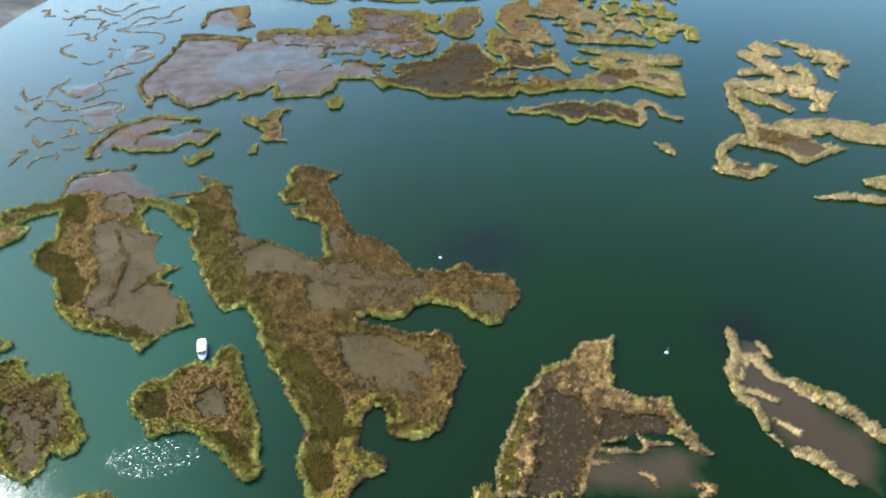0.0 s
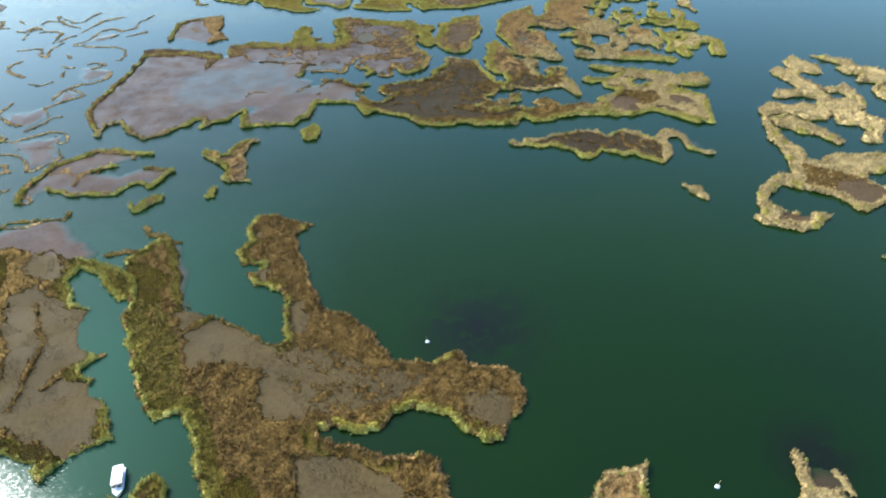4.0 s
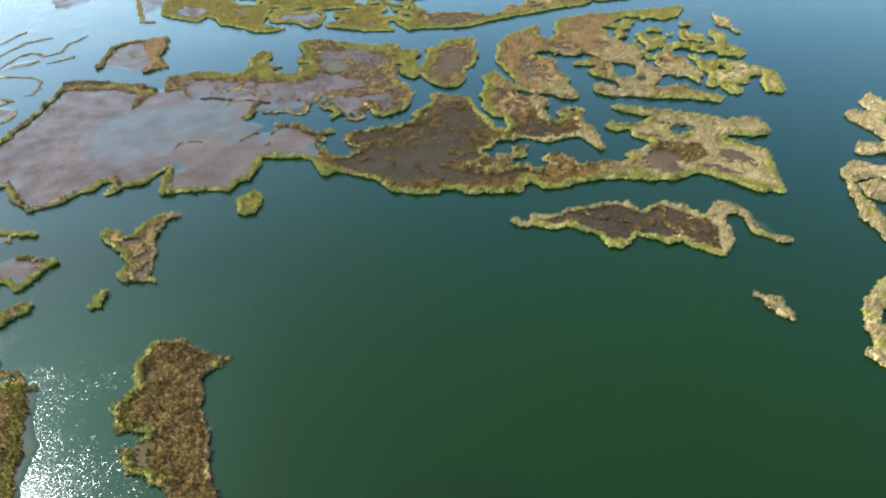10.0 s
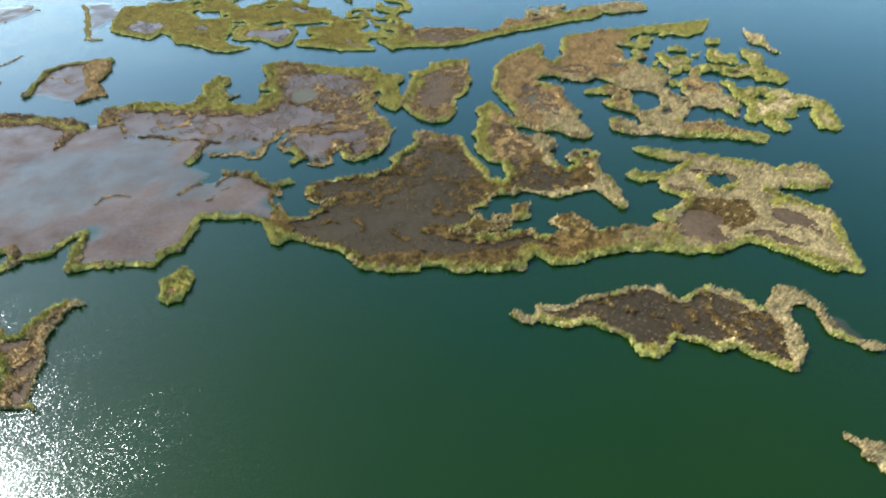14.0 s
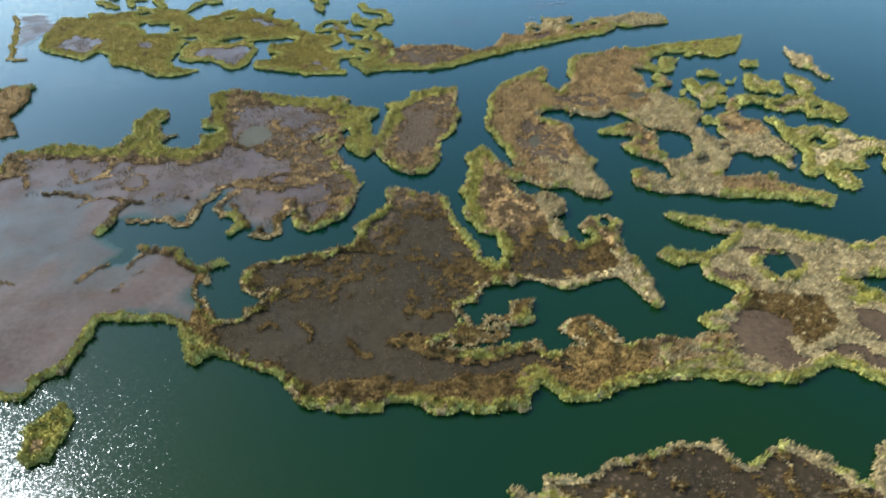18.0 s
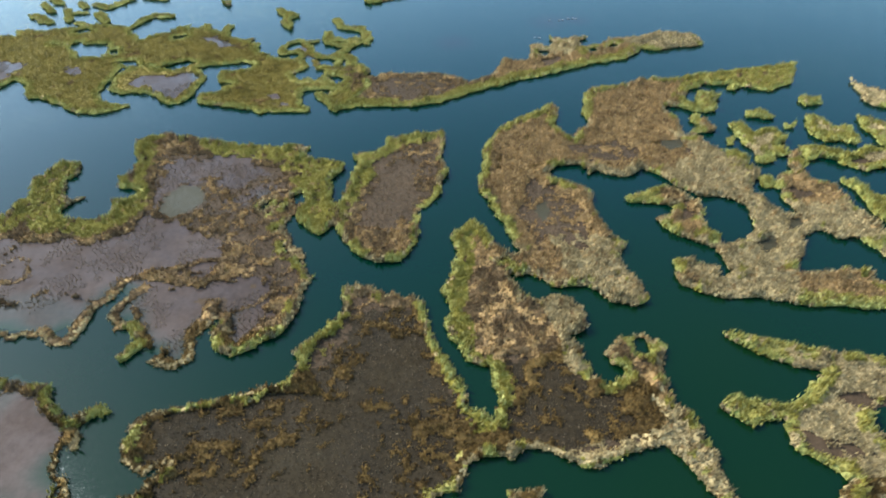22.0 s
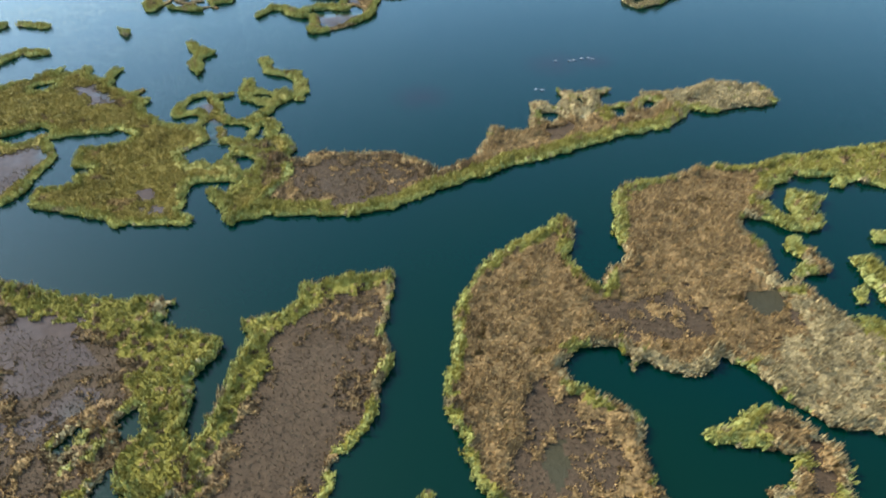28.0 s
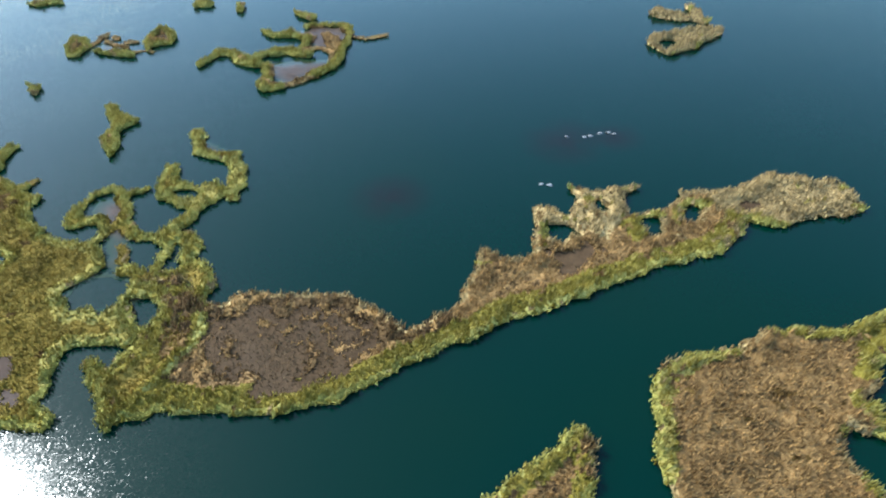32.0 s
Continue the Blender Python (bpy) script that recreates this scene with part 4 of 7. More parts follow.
isle.reedy.append([(-47, 353.5), (-43.5, 353.5), (-42, 356), (-43, 360), (-48, 360), (-49.5, 362.5), (-45.5, 363.5), (-46, 369.5),
    (-50.5, 379), (-49.5, 381), (-45.5, 382), (-37.5, 380.5), (-29.5, 377.5), (-19.5, 375), (-9.5, 374), (-6.5, 373.5), (-10.5, 370),
    (-3.5, 366.5), (0.5, 365), (3, 363.5), (0.5, 359.5), (0, 353), (2, 347), (5, 345.5), (6.5, 342), (-1.5, 341.5), (-4.5, 348), (-6, 354),
    (-13, 351.5), (-28, 355), (-37, 352.5), (-44, 347.5)])
isle.muddy.append([(-99.5, 335.5), (-94.5, 338), (-77.5, 336.5), (-64, 323.5), (-57, 310), (-50, 303), (-53, 297), (-48, 269), (-51.5, 267),
    (-52.5, 263.5), (-68.5, 264.5), (-72.5, 262.5), (-73.5, 264), (-73.5, 277), (-74.5, 278.5), (-78, 273.5), (-79, 269), (-85.5, 267.5),
    (-87, 262), (-89.5, 263.5), (-88.5, 269), (-91.5, 272.5), (-94, 269.5), (-95, 266), (-97, 265), (-98, 263.5), (-102, 259.5), (-108.5, 256),
    (-116, 261), (-122, 271), (-127.5, 267.5), (-126.5, 259), (-135, 272), (-140.5, 283), (-140.5, 291.5), (-138.5, 301.5), (-137.5, 320),
    (-137, 340), (-129.5, 343.5), (-114, 342.5), (-100, 335)])
isle.lines.append(([(-96.5, 265), (-94.5, 266), (-94, 270), (-91, 272), (-88, 269.5), (-89, 263), (-85.5, 267.5), (-79, 269), (-78, 273.5),
    (-74.5, 277.5), (-73, 269), (-72.5, 263), (-68, 264), (-52.5, 263.5), (-51.5, 267.5), (-48, 269.5), (-47.5, 276), (-46.5, 281.5), (-35, 281.5),
    (-29.5, 279.5), (-25.5, 271)], 3.0))
isle.lines.append(([(-98, 264), (-102, 259.5), (-108, 256), (-116, 262.5), (-121.5, 270.5), (-127.5, 268), (-127, 260.5), (-135, 272.5),
    (-139.5, 282), (-139.5, 290.5), (-138, 300.5), (-137, 319), (-136.5, 338), (-129, 341.5), (-113.5, 340), (-99.5, 332.5)], 3.0))
isle.patches.append([(-140, 345.5), (-129, 346.5), (-117, 342.5), (-106, 340.5), (-98.5, 336), (-101, 323.5), (-103.5, 321), (-105, 332.5),
    (-116.5, 338), (-136.5, 338)])
isle.muddy.append([(-58, 309.5), (-67, 313.5), (-70, 310), (-63.5, 299), (-54.5, 294.5), (-52, 299), (-47.5, 299.5), (-47, 305), (-43, 305.5),
    (-38.5, 303), (-34, 297.5), (-32, 295.5), (-27.5, 297.5), (-28.5, 293), (-29, 291), (-30, 290), (-27.5, 285), (-23, 280), (-24.5, 272),
    (-26, 271), (-26.5, 274.5), (-29, 279.5), (-34, 282.5), (-43, 283), (-46.5, 281.5), (-48, 274.5), (-49, 270.5), (-51.5, 269.5)])
isle.reedy.append([(-23, 280), (-19, 280), (-15.5, 283.5), (-14.5, 287.5), (-18.5, 288.5), (-21.5, 292), (-20.5, 295), (-16.5, 297),
    (-10, 298.5), (-3.5, 299.5), (0, 301.5), (1, 305.5), (0.5, 308), (4.5, 311.5), (6.5, 316.5), (6.5, 322.5), (10, 322.5), (16.5, 321), (22, 317),
    (23.5, 309.5), (25.5, 304.5), (28, 296.5), (31, 293.5), (33.5, 293), (34, 287.5), (28, 286.5), (27, 282.5), (24, 282.5), (22.5, 281.5),
    (23.5, 277), (26.5, 274.5), (29, 275), (30.5, 277), (33, 277.5), (33, 282), (37.5, 282.5), (36.5, 276), (32.5, 275), (27, 273.5),
    (20.5, 273.5), (17, 272.5), (22.5, 270), (27, 270.5), (13.5, 266), (-15.5, 274)])
isle.reedy.append([(17, 272), (27, 270.5), (34.5, 270.5), (37.5, 268.5), (40.5, 269.5), (44, 270), (41.5, 274.5), (42.5, 276), (47.5, 276),
    (49.5, 272.5), (51, 270.5), (57.5, 271), (60.5, 271), (63, 270.5), (66.5, 272.5), (71.5, 271.5), (70.5, 264), (62.5, 263.5), (55, 262),
    (47.5, 260), (44, 258), (39.5, 258.5), (38, 260.5), (36, 262), (34, 259), (33, 257), (27.5, 256.5), (18, 257), (14.5, 259), (10, 260),
    (9.5, 257.5), (2, 257.5), (-4.5, 259.5), (-7.5, 263.5), (-10, 266), (-15, 268), (-20.5, 271.5), (-24, 271), (-26, 271), (-26.5, 274.5),
    (-28.5, 278.5), (-28, 284.5), (-22.5, 279.5), (-6.5, 278)])
isle.reedy.append([(31, 341.5), (33, 338.5), (35, 333), (38, 330.5), (41, 330), (35.5, 328.5), (38.5, 318.5), (40.5, 317), (44.5, 318.5),
    (47.5, 318), (48.5, 315), (47.5, 310), (45, 309.5), (47, 306.5), (47.5, 300.5), (49, 299), (52.5, 300), (52.5, 302.5), (50, 304), (50.5, 306),
    (53.5, 308), (57, 308.5), (60.5, 306.5), (57.5, 300.5), (58, 296.5), (61.5, 290.5), (61.5, 280.5), (60.5, 279), (57.5, 285.5), (55, 287.5),
    (52, 288), (47.5, 286), (43.5, 285.5), (39.5, 288), (35.5, 289), (34, 287.5), (32, 293), (33, 297), (31.5, 300.5), (32, 303.5), (28.5, 305),
    (26.5, 308.5), (25.5, 312.5), (26, 316), (24, 320.5), (26.5, 325), (28, 330), (27, 336)])
isle.ponds.append([(55.5, 307.5), (57.5, 307.5), (56.5, 304), (54.5, 305)])
isle.reedy.append([(34.5, 367.5), (36, 373), (39.5, 378), (44.5, 383), (48.5, 386), (53, 389), (54.5, 389), (56, 386), (54.5, 382.5),
    (53, 379.5), (55.5, 375.5), (58, 373), (58.5, 364.5), (61, 362), (56.5, 360.5), (51.5, 361), (49.5, 358.5), (50.5, 355.5), (53, 353.5),
    (55.5, 350.5), (58, 348), (56, 344.5), (56.5, 340), (58, 334.5), (60, 332), (58, 328), (59, 323.5), (60.5, 319.5), (60.5, 318), (57.5, 315),
    (54, 316), (52, 319.5), (51.5, 320.5), (46, 320.5), (42.5, 322.5), (40.5, 324.5), (36, 324.5), (35.5, 328), (40.5, 330), (39, 335.5),
    (37, 340.5), (35, 346.5), (33.5, 351), (33.5, 357), (34.5, 363.5)])
isle.pools.append([(45, 347), (48, 347.5), (48, 343.5), (46, 341), (44.5, 343)])
isle.bare.append([(43.5, 355), (47, 356.5), (47.5, 352), (44, 350)])
isle.lines.append(([(-78, 290), (-76.5, 293), (-72.5, 294), (-69, 293)], 1.15))
isle.traced = True
isle.deeps = [(-76, 319, 16), (-49, 315, 12), (-79, 307, 20), (-54, 301, 14), (-92, 302, 22)]
isle.area(FRESH, [(-97, 355.5), (-87, 353.5), (-69.5, 349), (-68.5, 360), (-66.5, 370.5), (-60.5, 372), (-61.5, 362.5), (-56.5, 351), (-48, 347), (-43.5, 354), (-45, 364), (-51, 380), (-48.5, 381.5), (-44.5, 376.5), (-42, 362), (-38, 351), (-41.5, 343.5), (-47, 340.5), (-56.5, 341.5), (-69, 344.5), (-83, 345.5), (-92.5, 347.5)])
isle.area(FRESH, [(-37, 380), (-31, 374.5), (-7, 370.5), (3.5, 361.5), (1, 350.5), (2.5, 343), (-1, 336), (-3.5, 338.5), (-6, 353.5), (-8.5, 359), (-15.5, 367.5), (-28, 369.5)])
isle.bare.append([(-93.5, 345), (-83, 345), (-68, 342), (-56, 340), (-46.5, 339.5), (-40, 343), (-37.5, 350.5), (-40.5, 368), (-35, 372), (-27.5, 367), (-27.5, 360.5), (-35.5, 356), (-35, 347.5), (-28, 344.5), (-20.5, 339.5), (-16.5, 332.5), (-19, 327), (-24, 328), (-30, 327.5), (-35, 327.5), (-35, 320), (-39, 320), (-43.5, 323.5), (-48, 319), (-56, 321.5), (-64.5, 324), (-72.5, 326), (-83, 327)])
isle.muddy.append([(-94.5, 346.5), (-83, 345), (-47, 340.5), (-37.5, 350.5), (-35, 372), (-21.5, 357.5), (-14, 341.5), (-7, 328), (-2, 316), (-9.5, 309.5), (-13.5, 314), (-16, 318.5), (-15.5, 311.5), (-16.5, 307.5), (-22, 307.5), (-25, 309), (-27, 314), (-32, 317), (-32.5, 322.5), (-35, 327.5), (-35, 320), (-39, 320), (-38, 315.5), (-42, 313), (-50, 315.5), (-57.5, 314), (-58, 311), (-64.5, 324), (-83, 327)])
isle.bare.append([(-30, 326.5), (-23.5, 324.5), (-15.5, 327), (-7, 326), (-4, 317), (-10, 310.5), (-13, 314.5), (-16, 318.5), (-15.5, 311.5), (-17, 308.5), (-22, 308), (-25, 309.5), (-27, 314), (-30.5, 319.5)])
isle.pools.append([(-34.5, 347.5), (-35.5, 354), (-32.5, 359), (-28, 357.5), (-26, 352.5), (-29, 348.5), (-31.5, 346.5)])
isle.lines.append(([(-34.5, 346.5), (-36, 353.5), (-33.5, 359), (-29.5, 361), (-25.5, 363)], 1.7))
isle.lines.append(([(-34, 346), (-29, 347.5), (-25.5, 352)], 1.2))
isle.lines.append(([(-58, 310), (-57, 314), (-57.5, 318), (-55, 322)], 3.2))
isle.lines.append(([(-43.5, 315), (-41.5, 312), (-38.5, 312), (-38, 315.5), (-38.5, 319), (-35, 323), (-34, 327.5), (-30.5, 329), (-26.5, 328), (-25.5, 330)], 2.8))
isle.lines.append(([(-45, 314), (-47, 314.5), (-48.5, 313.5)], 2))
isle.lines.append(([(-52.5, 314), (-50, 314.5)], 2))
isle.lines.append(([(-31, 314.5), (-33, 318), (-32, 321.5), (-29.5, 324.5)], 2.4))
isle.lines.append(([(-31, 314.5), (-27, 314), (-26, 310.5), (-27.5, 308)], 3.4))
isle.lines.append(([(-22.5, 307), (-18, 306), (-16.5, 307.5), (-18, 311.5), (-16, 315), (-16, 320)], 2.8))
isle.lines.append(([(-13, 313), (-12, 310), (-9.5, 308.5), (-6.5, 310.5), (-2.5, 314), (-1, 319.5), (-0.5, 326.5)], 3.4))
isle.lines.append(([(-0.5, 326.5), (-1.5, 331.5), (-5.5, 336.5), (-8.5, 343.5), (-7, 348.5), (-8.5, 352.5), (-6, 354)], 2.2))
isle.lines.append(([(-12.5, 347.5), (-10.5, 351.5), (-7.5, 350), (-9, 345.5)], 1.8))
isle.lines.append(([(-23.5, 325), (-19, 326.5), (-13, 328)], 1.3))
isle.lines.append(([(-14.5, 316), (-10, 318.5), (-5.5, 322), (-7, 328)], 1.3))
isle.lines.append(([(-76, 337.5), (-72, 331.5), (-69, 333), (-65, 335.5)], 2.2))
isle.lines.append(([(-73, 341), (-71, 342), (-67.5, 342)], 1.6))
isle.lines.append(([(-67, 334.5), (-67, 338), (-67, 341)], 2.2))
isle.lines.append(([(-60.5, 330), (-60.5, 332.5), (-58, 335), (-54.5, 332.5)], 1.3))
isle.lines.append(([(-59.5, 328.5), (-55, 327.5), (-53, 329), (-54, 331.5)], 2))
isle.lines.append(([(-50, 323), (-47.5, 324.5)], 1.2))
isle.lines.append(([(-68, 321), (-65.5, 324), (-63.5, 324.5)], 1.2))
isle.lines.append(([(-62, 335.5), (-60.5, 338)], 1.1))
isle.lines.append(([(-29.5, 329), (-22.5, 331.5), (-16.5, 332.5)], 1.2))
isle.lines.append(([(-47, 297.5), (-46.5, 300), (-44.5, 301.5)], 1.5))
isle.lines.append(([(-46.5, 304), (-44.5, 303), (-38, 302), (-34.5, 297.5), (-31.5, 295.5), (-27, 297.5)], 3.2))
isle.lines.append(([(-30, 295), (-28.5, 291.5)], 3.2))
isle.lines.append(([(-30.5, 294.5), (-30.5, 291), (-29.5, 288), (-26, 284), (-23.5, 280.5), (-21, 279.5), (-18.5, 280)], 1.9))
isle.lines.append(([(-18, 282), (-15.5, 282.5), (-14.5, 285.5), (-12, 287)], 2.2))
isle.lines.append(([(-55.5, 293), (-53.5, 297), (-51.5, 299)], 1.3))
isle.lines.append(([(-47, 290), (-46.5, 292.5)], 1.1))
isle.lines.append(([(-24, 271.5), (-20.5, 273), (-19, 272)], 1.5))
isle.lines.append(([(-45.5, 295.5), (-43.5, 296)], 1.1))
isle.bare.append([(-18, 281.5), (-11, 285.5), (-6, 285.5), (-3, 287.5), (1.5, 286), (4.5, 292.5), (10, 296), (14, 294.5), (18, 293), (14.5, 285.5), (14, 280), (23.5, 280), (25, 276.5), (20, 274), (10.5, 274), (14, 270.5), (23.5, 268), (36, 269.5), (39.5, 268.5), (43, 264.5), (36, 266), (31, 264.5), (23, 263.5), (11.5, 263.5), (-6, 264), (-9, 267), (-14, 269.5), (-21, 273.5), (-25, 277.5), (-21, 279)])
isle.bare.append([(12.5, 310), (19, 311), (22.5, 306), (24.5, 299.5), (23, 297), (14, 299), (10, 297.5), (7.5, 300.5), (11.5, 305)])
isle.bare.append([(40.5, 296), (45.5, 296), (47.5, 291.5), (43.5, 289.5), (39.5, 290.5)])
isle.bare.append([(40.5, 302), (44, 303), (45, 299), (41, 297.5)])
isle.bare.append([(47.5, 297.5), (50.5, 296.5), (50, 293.5), (47, 294)])
isle.bare.append([(-19.5, 293.5), (-18, 296.5), (-13.5, 296.5), (-11.5, 293.5), (-12, 289), (-16.5, 288.5)])
isle.mark(PEATY, 22, [(-9, 276.5), (5.5, 280), (19, 284), (15, 266), (31.5, 267), (0.5, 268.5), (-15.5, 292)])
isle.mark(PEATY, 12, [(16, 305), (20, 297), (44, 293), (43, 269.5), (-20, 275)])
isle.lines.append(([(-20.5, 290), (-21.5, 295), (-19, 297), (-13.5, 297.5), (-7, 299.5), (-0.5, 301), (6, 299.5)], 2.2))
isle.lines.append(([(-20, 290), (-16.5, 287.5), (-14.5, 288.5)], 2.6))
isle.lines.append(([(10.5, 273), (14, 272.5), (16.5, 273.5), (18.5, 272.5), (23.5, 273), (26, 273.5)], 2.4))
isle.lines.append(([(14.5, 285), (16.5, 282.5), (20, 284), (23, 281.5), (24.5, 279), (25.5, 275.5), (27, 274.5)], 2.2))
isle.lines.append(([(25.5, 275.5), (28, 276), (29, 278.5), (32.5, 278)], 2.6))
isle.lines.append(([(26, 273), (29.5, 272.5), (32, 274)], 2.6))
isle.lines.append(([(17, 290.5), (18, 286.5), (22, 285), (25, 286.5)], 2.2))
isle.lines.append(([(14, 270.5), (16.5, 270), (18.5, 271), (20, 270), (21.5, 268)], 1.8))
isle.lines.append(([(29, 269.5), (34.5, 270.5), (36.5, 271), (38, 268.5)], 2))
isle.lines.append(([(27, 267), (27, 269), (28.5, 270)], 1.8))
isle.lines.append(([(41.5, 274), (44, 272)], 2.6))
isle.lines.append(([(41.5, 274), (43.5, 276), (48, 277), (50.5, 275.5), (51, 272.5), (52, 271.5)], 2.6))
isle.lines.append(([(2.5, 274.5), (5, 271), (7.5, 269.5)], 2.2))
isle.lines.append(([(5.5, 285), (6.5, 288.5), (8.5, 291)], 2))
isle.lines.append(([(-7, 279), (-4.5, 277), (-4.5, 274.5)], 1.2))
isle.lines.append(([(-15, 277), (-13, 278.5), (-10, 277.5)], 1.2))
isle.lines.append(([(-0.5, 264), (1.5, 265), (4.5, 263.5)], 1.6))
isle.lines.append(([(-1.5, 284.5), (-0.5, 289), (0.5, 291.5)], 2))
isle.area(FRESH, [(25, 316), (23, 322), (27.5, 326.5), (27.5, 336), (29.5, 342), (32, 340.5), (30.5, 327.5), (28.5, 316), (30, 307), (33, 305.5), (35, 300.5), (34, 292), (30, 291), (29, 299.5), (32, 300.5), (31, 304), (26, 305.5)])
isle.area(FRESH, [(0, 307.5), (2.5, 308), (4.5, 312), (7.5, 315.5), (9, 312), (7, 307), (5.5, 304), (1, 304)])
isle.area(FRESH, [(21.5, 314.5), (23.5, 311), (27.5, 305.5), (30, 293.5), (32, 291), (29, 291), (26, 296.5), (23.5, 304.5)])
isle.area(FRESH, [(31, 261.5), (32.5, 263.5), (35.5, 266), (38.5, 265), (39.5, 261.5)])
isle.area(PALE_DRY, [(37.5, 323.5), (44, 322.5), (47.5, 314.5), (46.5, 306), (47, 300), (44, 301.5), (43.5, 309.5), (41, 317), (37, 317)])
isle.area(PALE_DRY, [(55, 297), (59, 293.5), (62.5, 285.5), (61.5, 279.5), (59.5, 282), (55, 287), (47.5, 287), (40.5, 285.5), (33.5, 287), (33.5, 289.5), (43, 288.5), (51, 290), (56, 291)])
isle.area(FRESH, [(88, 272), (80, 267.5), (63, 265), (51.5, 263.5), (44.5, 261), (81, 259.5)])
isle.reedy.append([(71, 365), (79, 367.5), (85, 365), (86.5, 361), (88, 356.5), (90, 352), (91, 347.5), (94, 344.5), (95, 340), (97, 340), (94.5, 333), (92.5, 328.5), (87.5, 324.5), (88.5, 321.5), (84, 321.5), (79.5, 322.5), (76, 324), (76.5, 328.5), (78, 330.5), (82, 332), (85, 334.5), (87, 339.5), (87, 343), (84, 345.5), (79.5, 347.5), (76, 351), (73, 355.5), (70, 358)])
isle.ponds.append([(92, 346), (95.5, 345), (96, 341), (93, 340), (91.5, 342.5)])
isle.pools.append([(93.5, 338.5), (96.5, 339), (95.5, 335), (92.5, 334.5)])
isle.pools.append([(84.5, 331.5), (88.5, 333), (88, 330), (85.5, 328.5)])
isle.reedy.append([(104, 362.5), (107, 363.5), (106, 359), (103, 353.5), (104, 350.5), (108, 348.5), (108.5, 343.5), (109, 340), (109, 335), (109.5, 333), (111, 331.5), (108, 328.5), (107, 325.5), (105.5, 325.5), (105, 330), (103, 332), (100, 331.5), (99.5, 333.5), (97.5, 335), (94, 331.5), (93, 333), (97, 339.5), (95.5, 345), (97.5, 348.5), (96, 349.5), (99, 354), (102.5, 355), (101.5, 358)])
isle.bare.append([(98.5, 348.5), (101.5, 349.5), (102.5, 345.5), (100, 343), (98, 344.5)])
isle.reedy.append([(64, 347.5), (67, 348.5), (70, 349), (73.5, 350.5), (76, 349), (78, 345), (78.5, 341), (77, 337.5), (78.5, 334), (78.5, 329.5), (76, 330), (74.5, 332), (71.5, 334.5), (68.5, 338.5), (67.5, 340), (71.5, 341.5), (72.5, 344), (70, 345), (67.5, 345), (64, 345.5)])
isle.bare.append([(73.5, 346.5), (77, 345), (76.5, 339), (74.5, 337.5), (72, 340.5), (73.5, 343.5)])
isle.reedy.append([(67.5, 327), (70.5, 327), (74.5, 325), (74.5, 323), (77, 323), (79, 324.5), (76.5, 325), (81.5, 328.5), (89, 328), (88.5, 321.5), (93.5, 321.5), (97.5, 323), (100.5, 322), (102, 318.5), (105, 316.5), (107.5, 314.5), (112, 313.5), (109, 309), (105.5, 310.5), (100.5, 312.5), (92, 313.5), (85, 314.5), (79.5, 316), (74, 316.5), (70, 317.5), (67, 320), (66.5, 323)])
isle.bare.append([(43.5, 354), (48, 354.5), (48, 348.5), (43.5, 346.5)])
isle.area(FRESH, [(85.5, 404), (106.5, 404), (126, 408.5), (139, 410.5), (135.5, 403), (119, 392.5), (109.5, 387.5), (94.5, 393.5), (83, 395)])
isle.area(FRESH, [(87.5, 390.5), (99.5, 390.5), (98, 385), (90.5, 378), (84.5, 382.5)])
isle.area(FRESH, [(86, 318), (98.5, 315), (112, 313.5), (109, 308.5), (100, 311.5), (84.5, 313.5)])
isle.area(FRESH, [(34.5, 376.5), (37.5, 376.5), (35, 358), (36.5, 344.5), (41, 337), (39.5, 333.5), (35.5, 339.5), (33, 352.5)])
isle.area(FRESH, [(56.5, 367.5), (62.5, 392), (68, 395), (63.5, 381), (58.5, 367)])
isle.area(FRESH, [(63.5, 348.5), (73.5, 350.5), (69, 345), (64, 345)])
isle.area(TAN, [(36, 376.5), (51.5, 375), (56.5, 367.5), (61, 384.5), (71.5, 395), (83.5, 396), (85.5, 365), (69, 358), (53, 359.5), (46, 336.5), (41, 337), (36.5, 347)])
isle.area(PALE_DRY, [(71, 365), (86.5, 367), (97, 342), (108.5, 343.5), (111.5, 331.5), (107, 325), (91, 326.5), (82, 322), (76, 324), (78, 330.5), (85, 334.5), (87, 343), (76, 351)])
isle.area(PALE_DRY, [(68, 327), (79.5, 325.5), (88, 322.5), (85, 314.5), (71, 317)])
isle.area(PALE_DRY, [(46, 336.5), (51, 336), (59.5, 332), (61, 318.5), (53, 313.5), (48.5, 321.5)])
isle.area(FRESH, [(-101.5, 273.5), (-93, 274), (-87.5, 263), (-84.5, 265), (-78.5, 278.5), (-74.5, 279.5), (-72, 269), (-73, 265.5), (-55, 267), (-50.5, 275.5), (-49, 284.5), (-32.5, 283.5), (-24.5, 273.5), (-18.5, 270.5), (-6, 261.5), (5, 260), (5.5, 255.5), (-5.5, 258.5), (-18, 266.5), (-27, 270), (-33.5, 279.5), (-45.5, 280.5), (-47.5, 270), (-52, 262), (-72.5, 261), (-89, 260), (-96.5, 263.5)])
isle.area(FRESH, [(5, 259.5), (16, 260.5), (30, 258.5), (36, 264), (43.5, 260), (58.5, 265), (72, 263), (87.5, 268), (92.5, 262.5), (106.5, 254), (105, 251), (84.5, 259.5), (57.5, 259.5), (43, 256.5), (34, 258), (24, 255.5), (5.5, 255.5)])
isle.area(FRESH, [(-140.5, 346), (-129, 347.5), (-109.5, 343.5), (-96.5, 336), (-97.5, 320.5), (-104.5, 319), (-104.5, 332.5), (-124.5, 338.5), (-134.5, 335)])
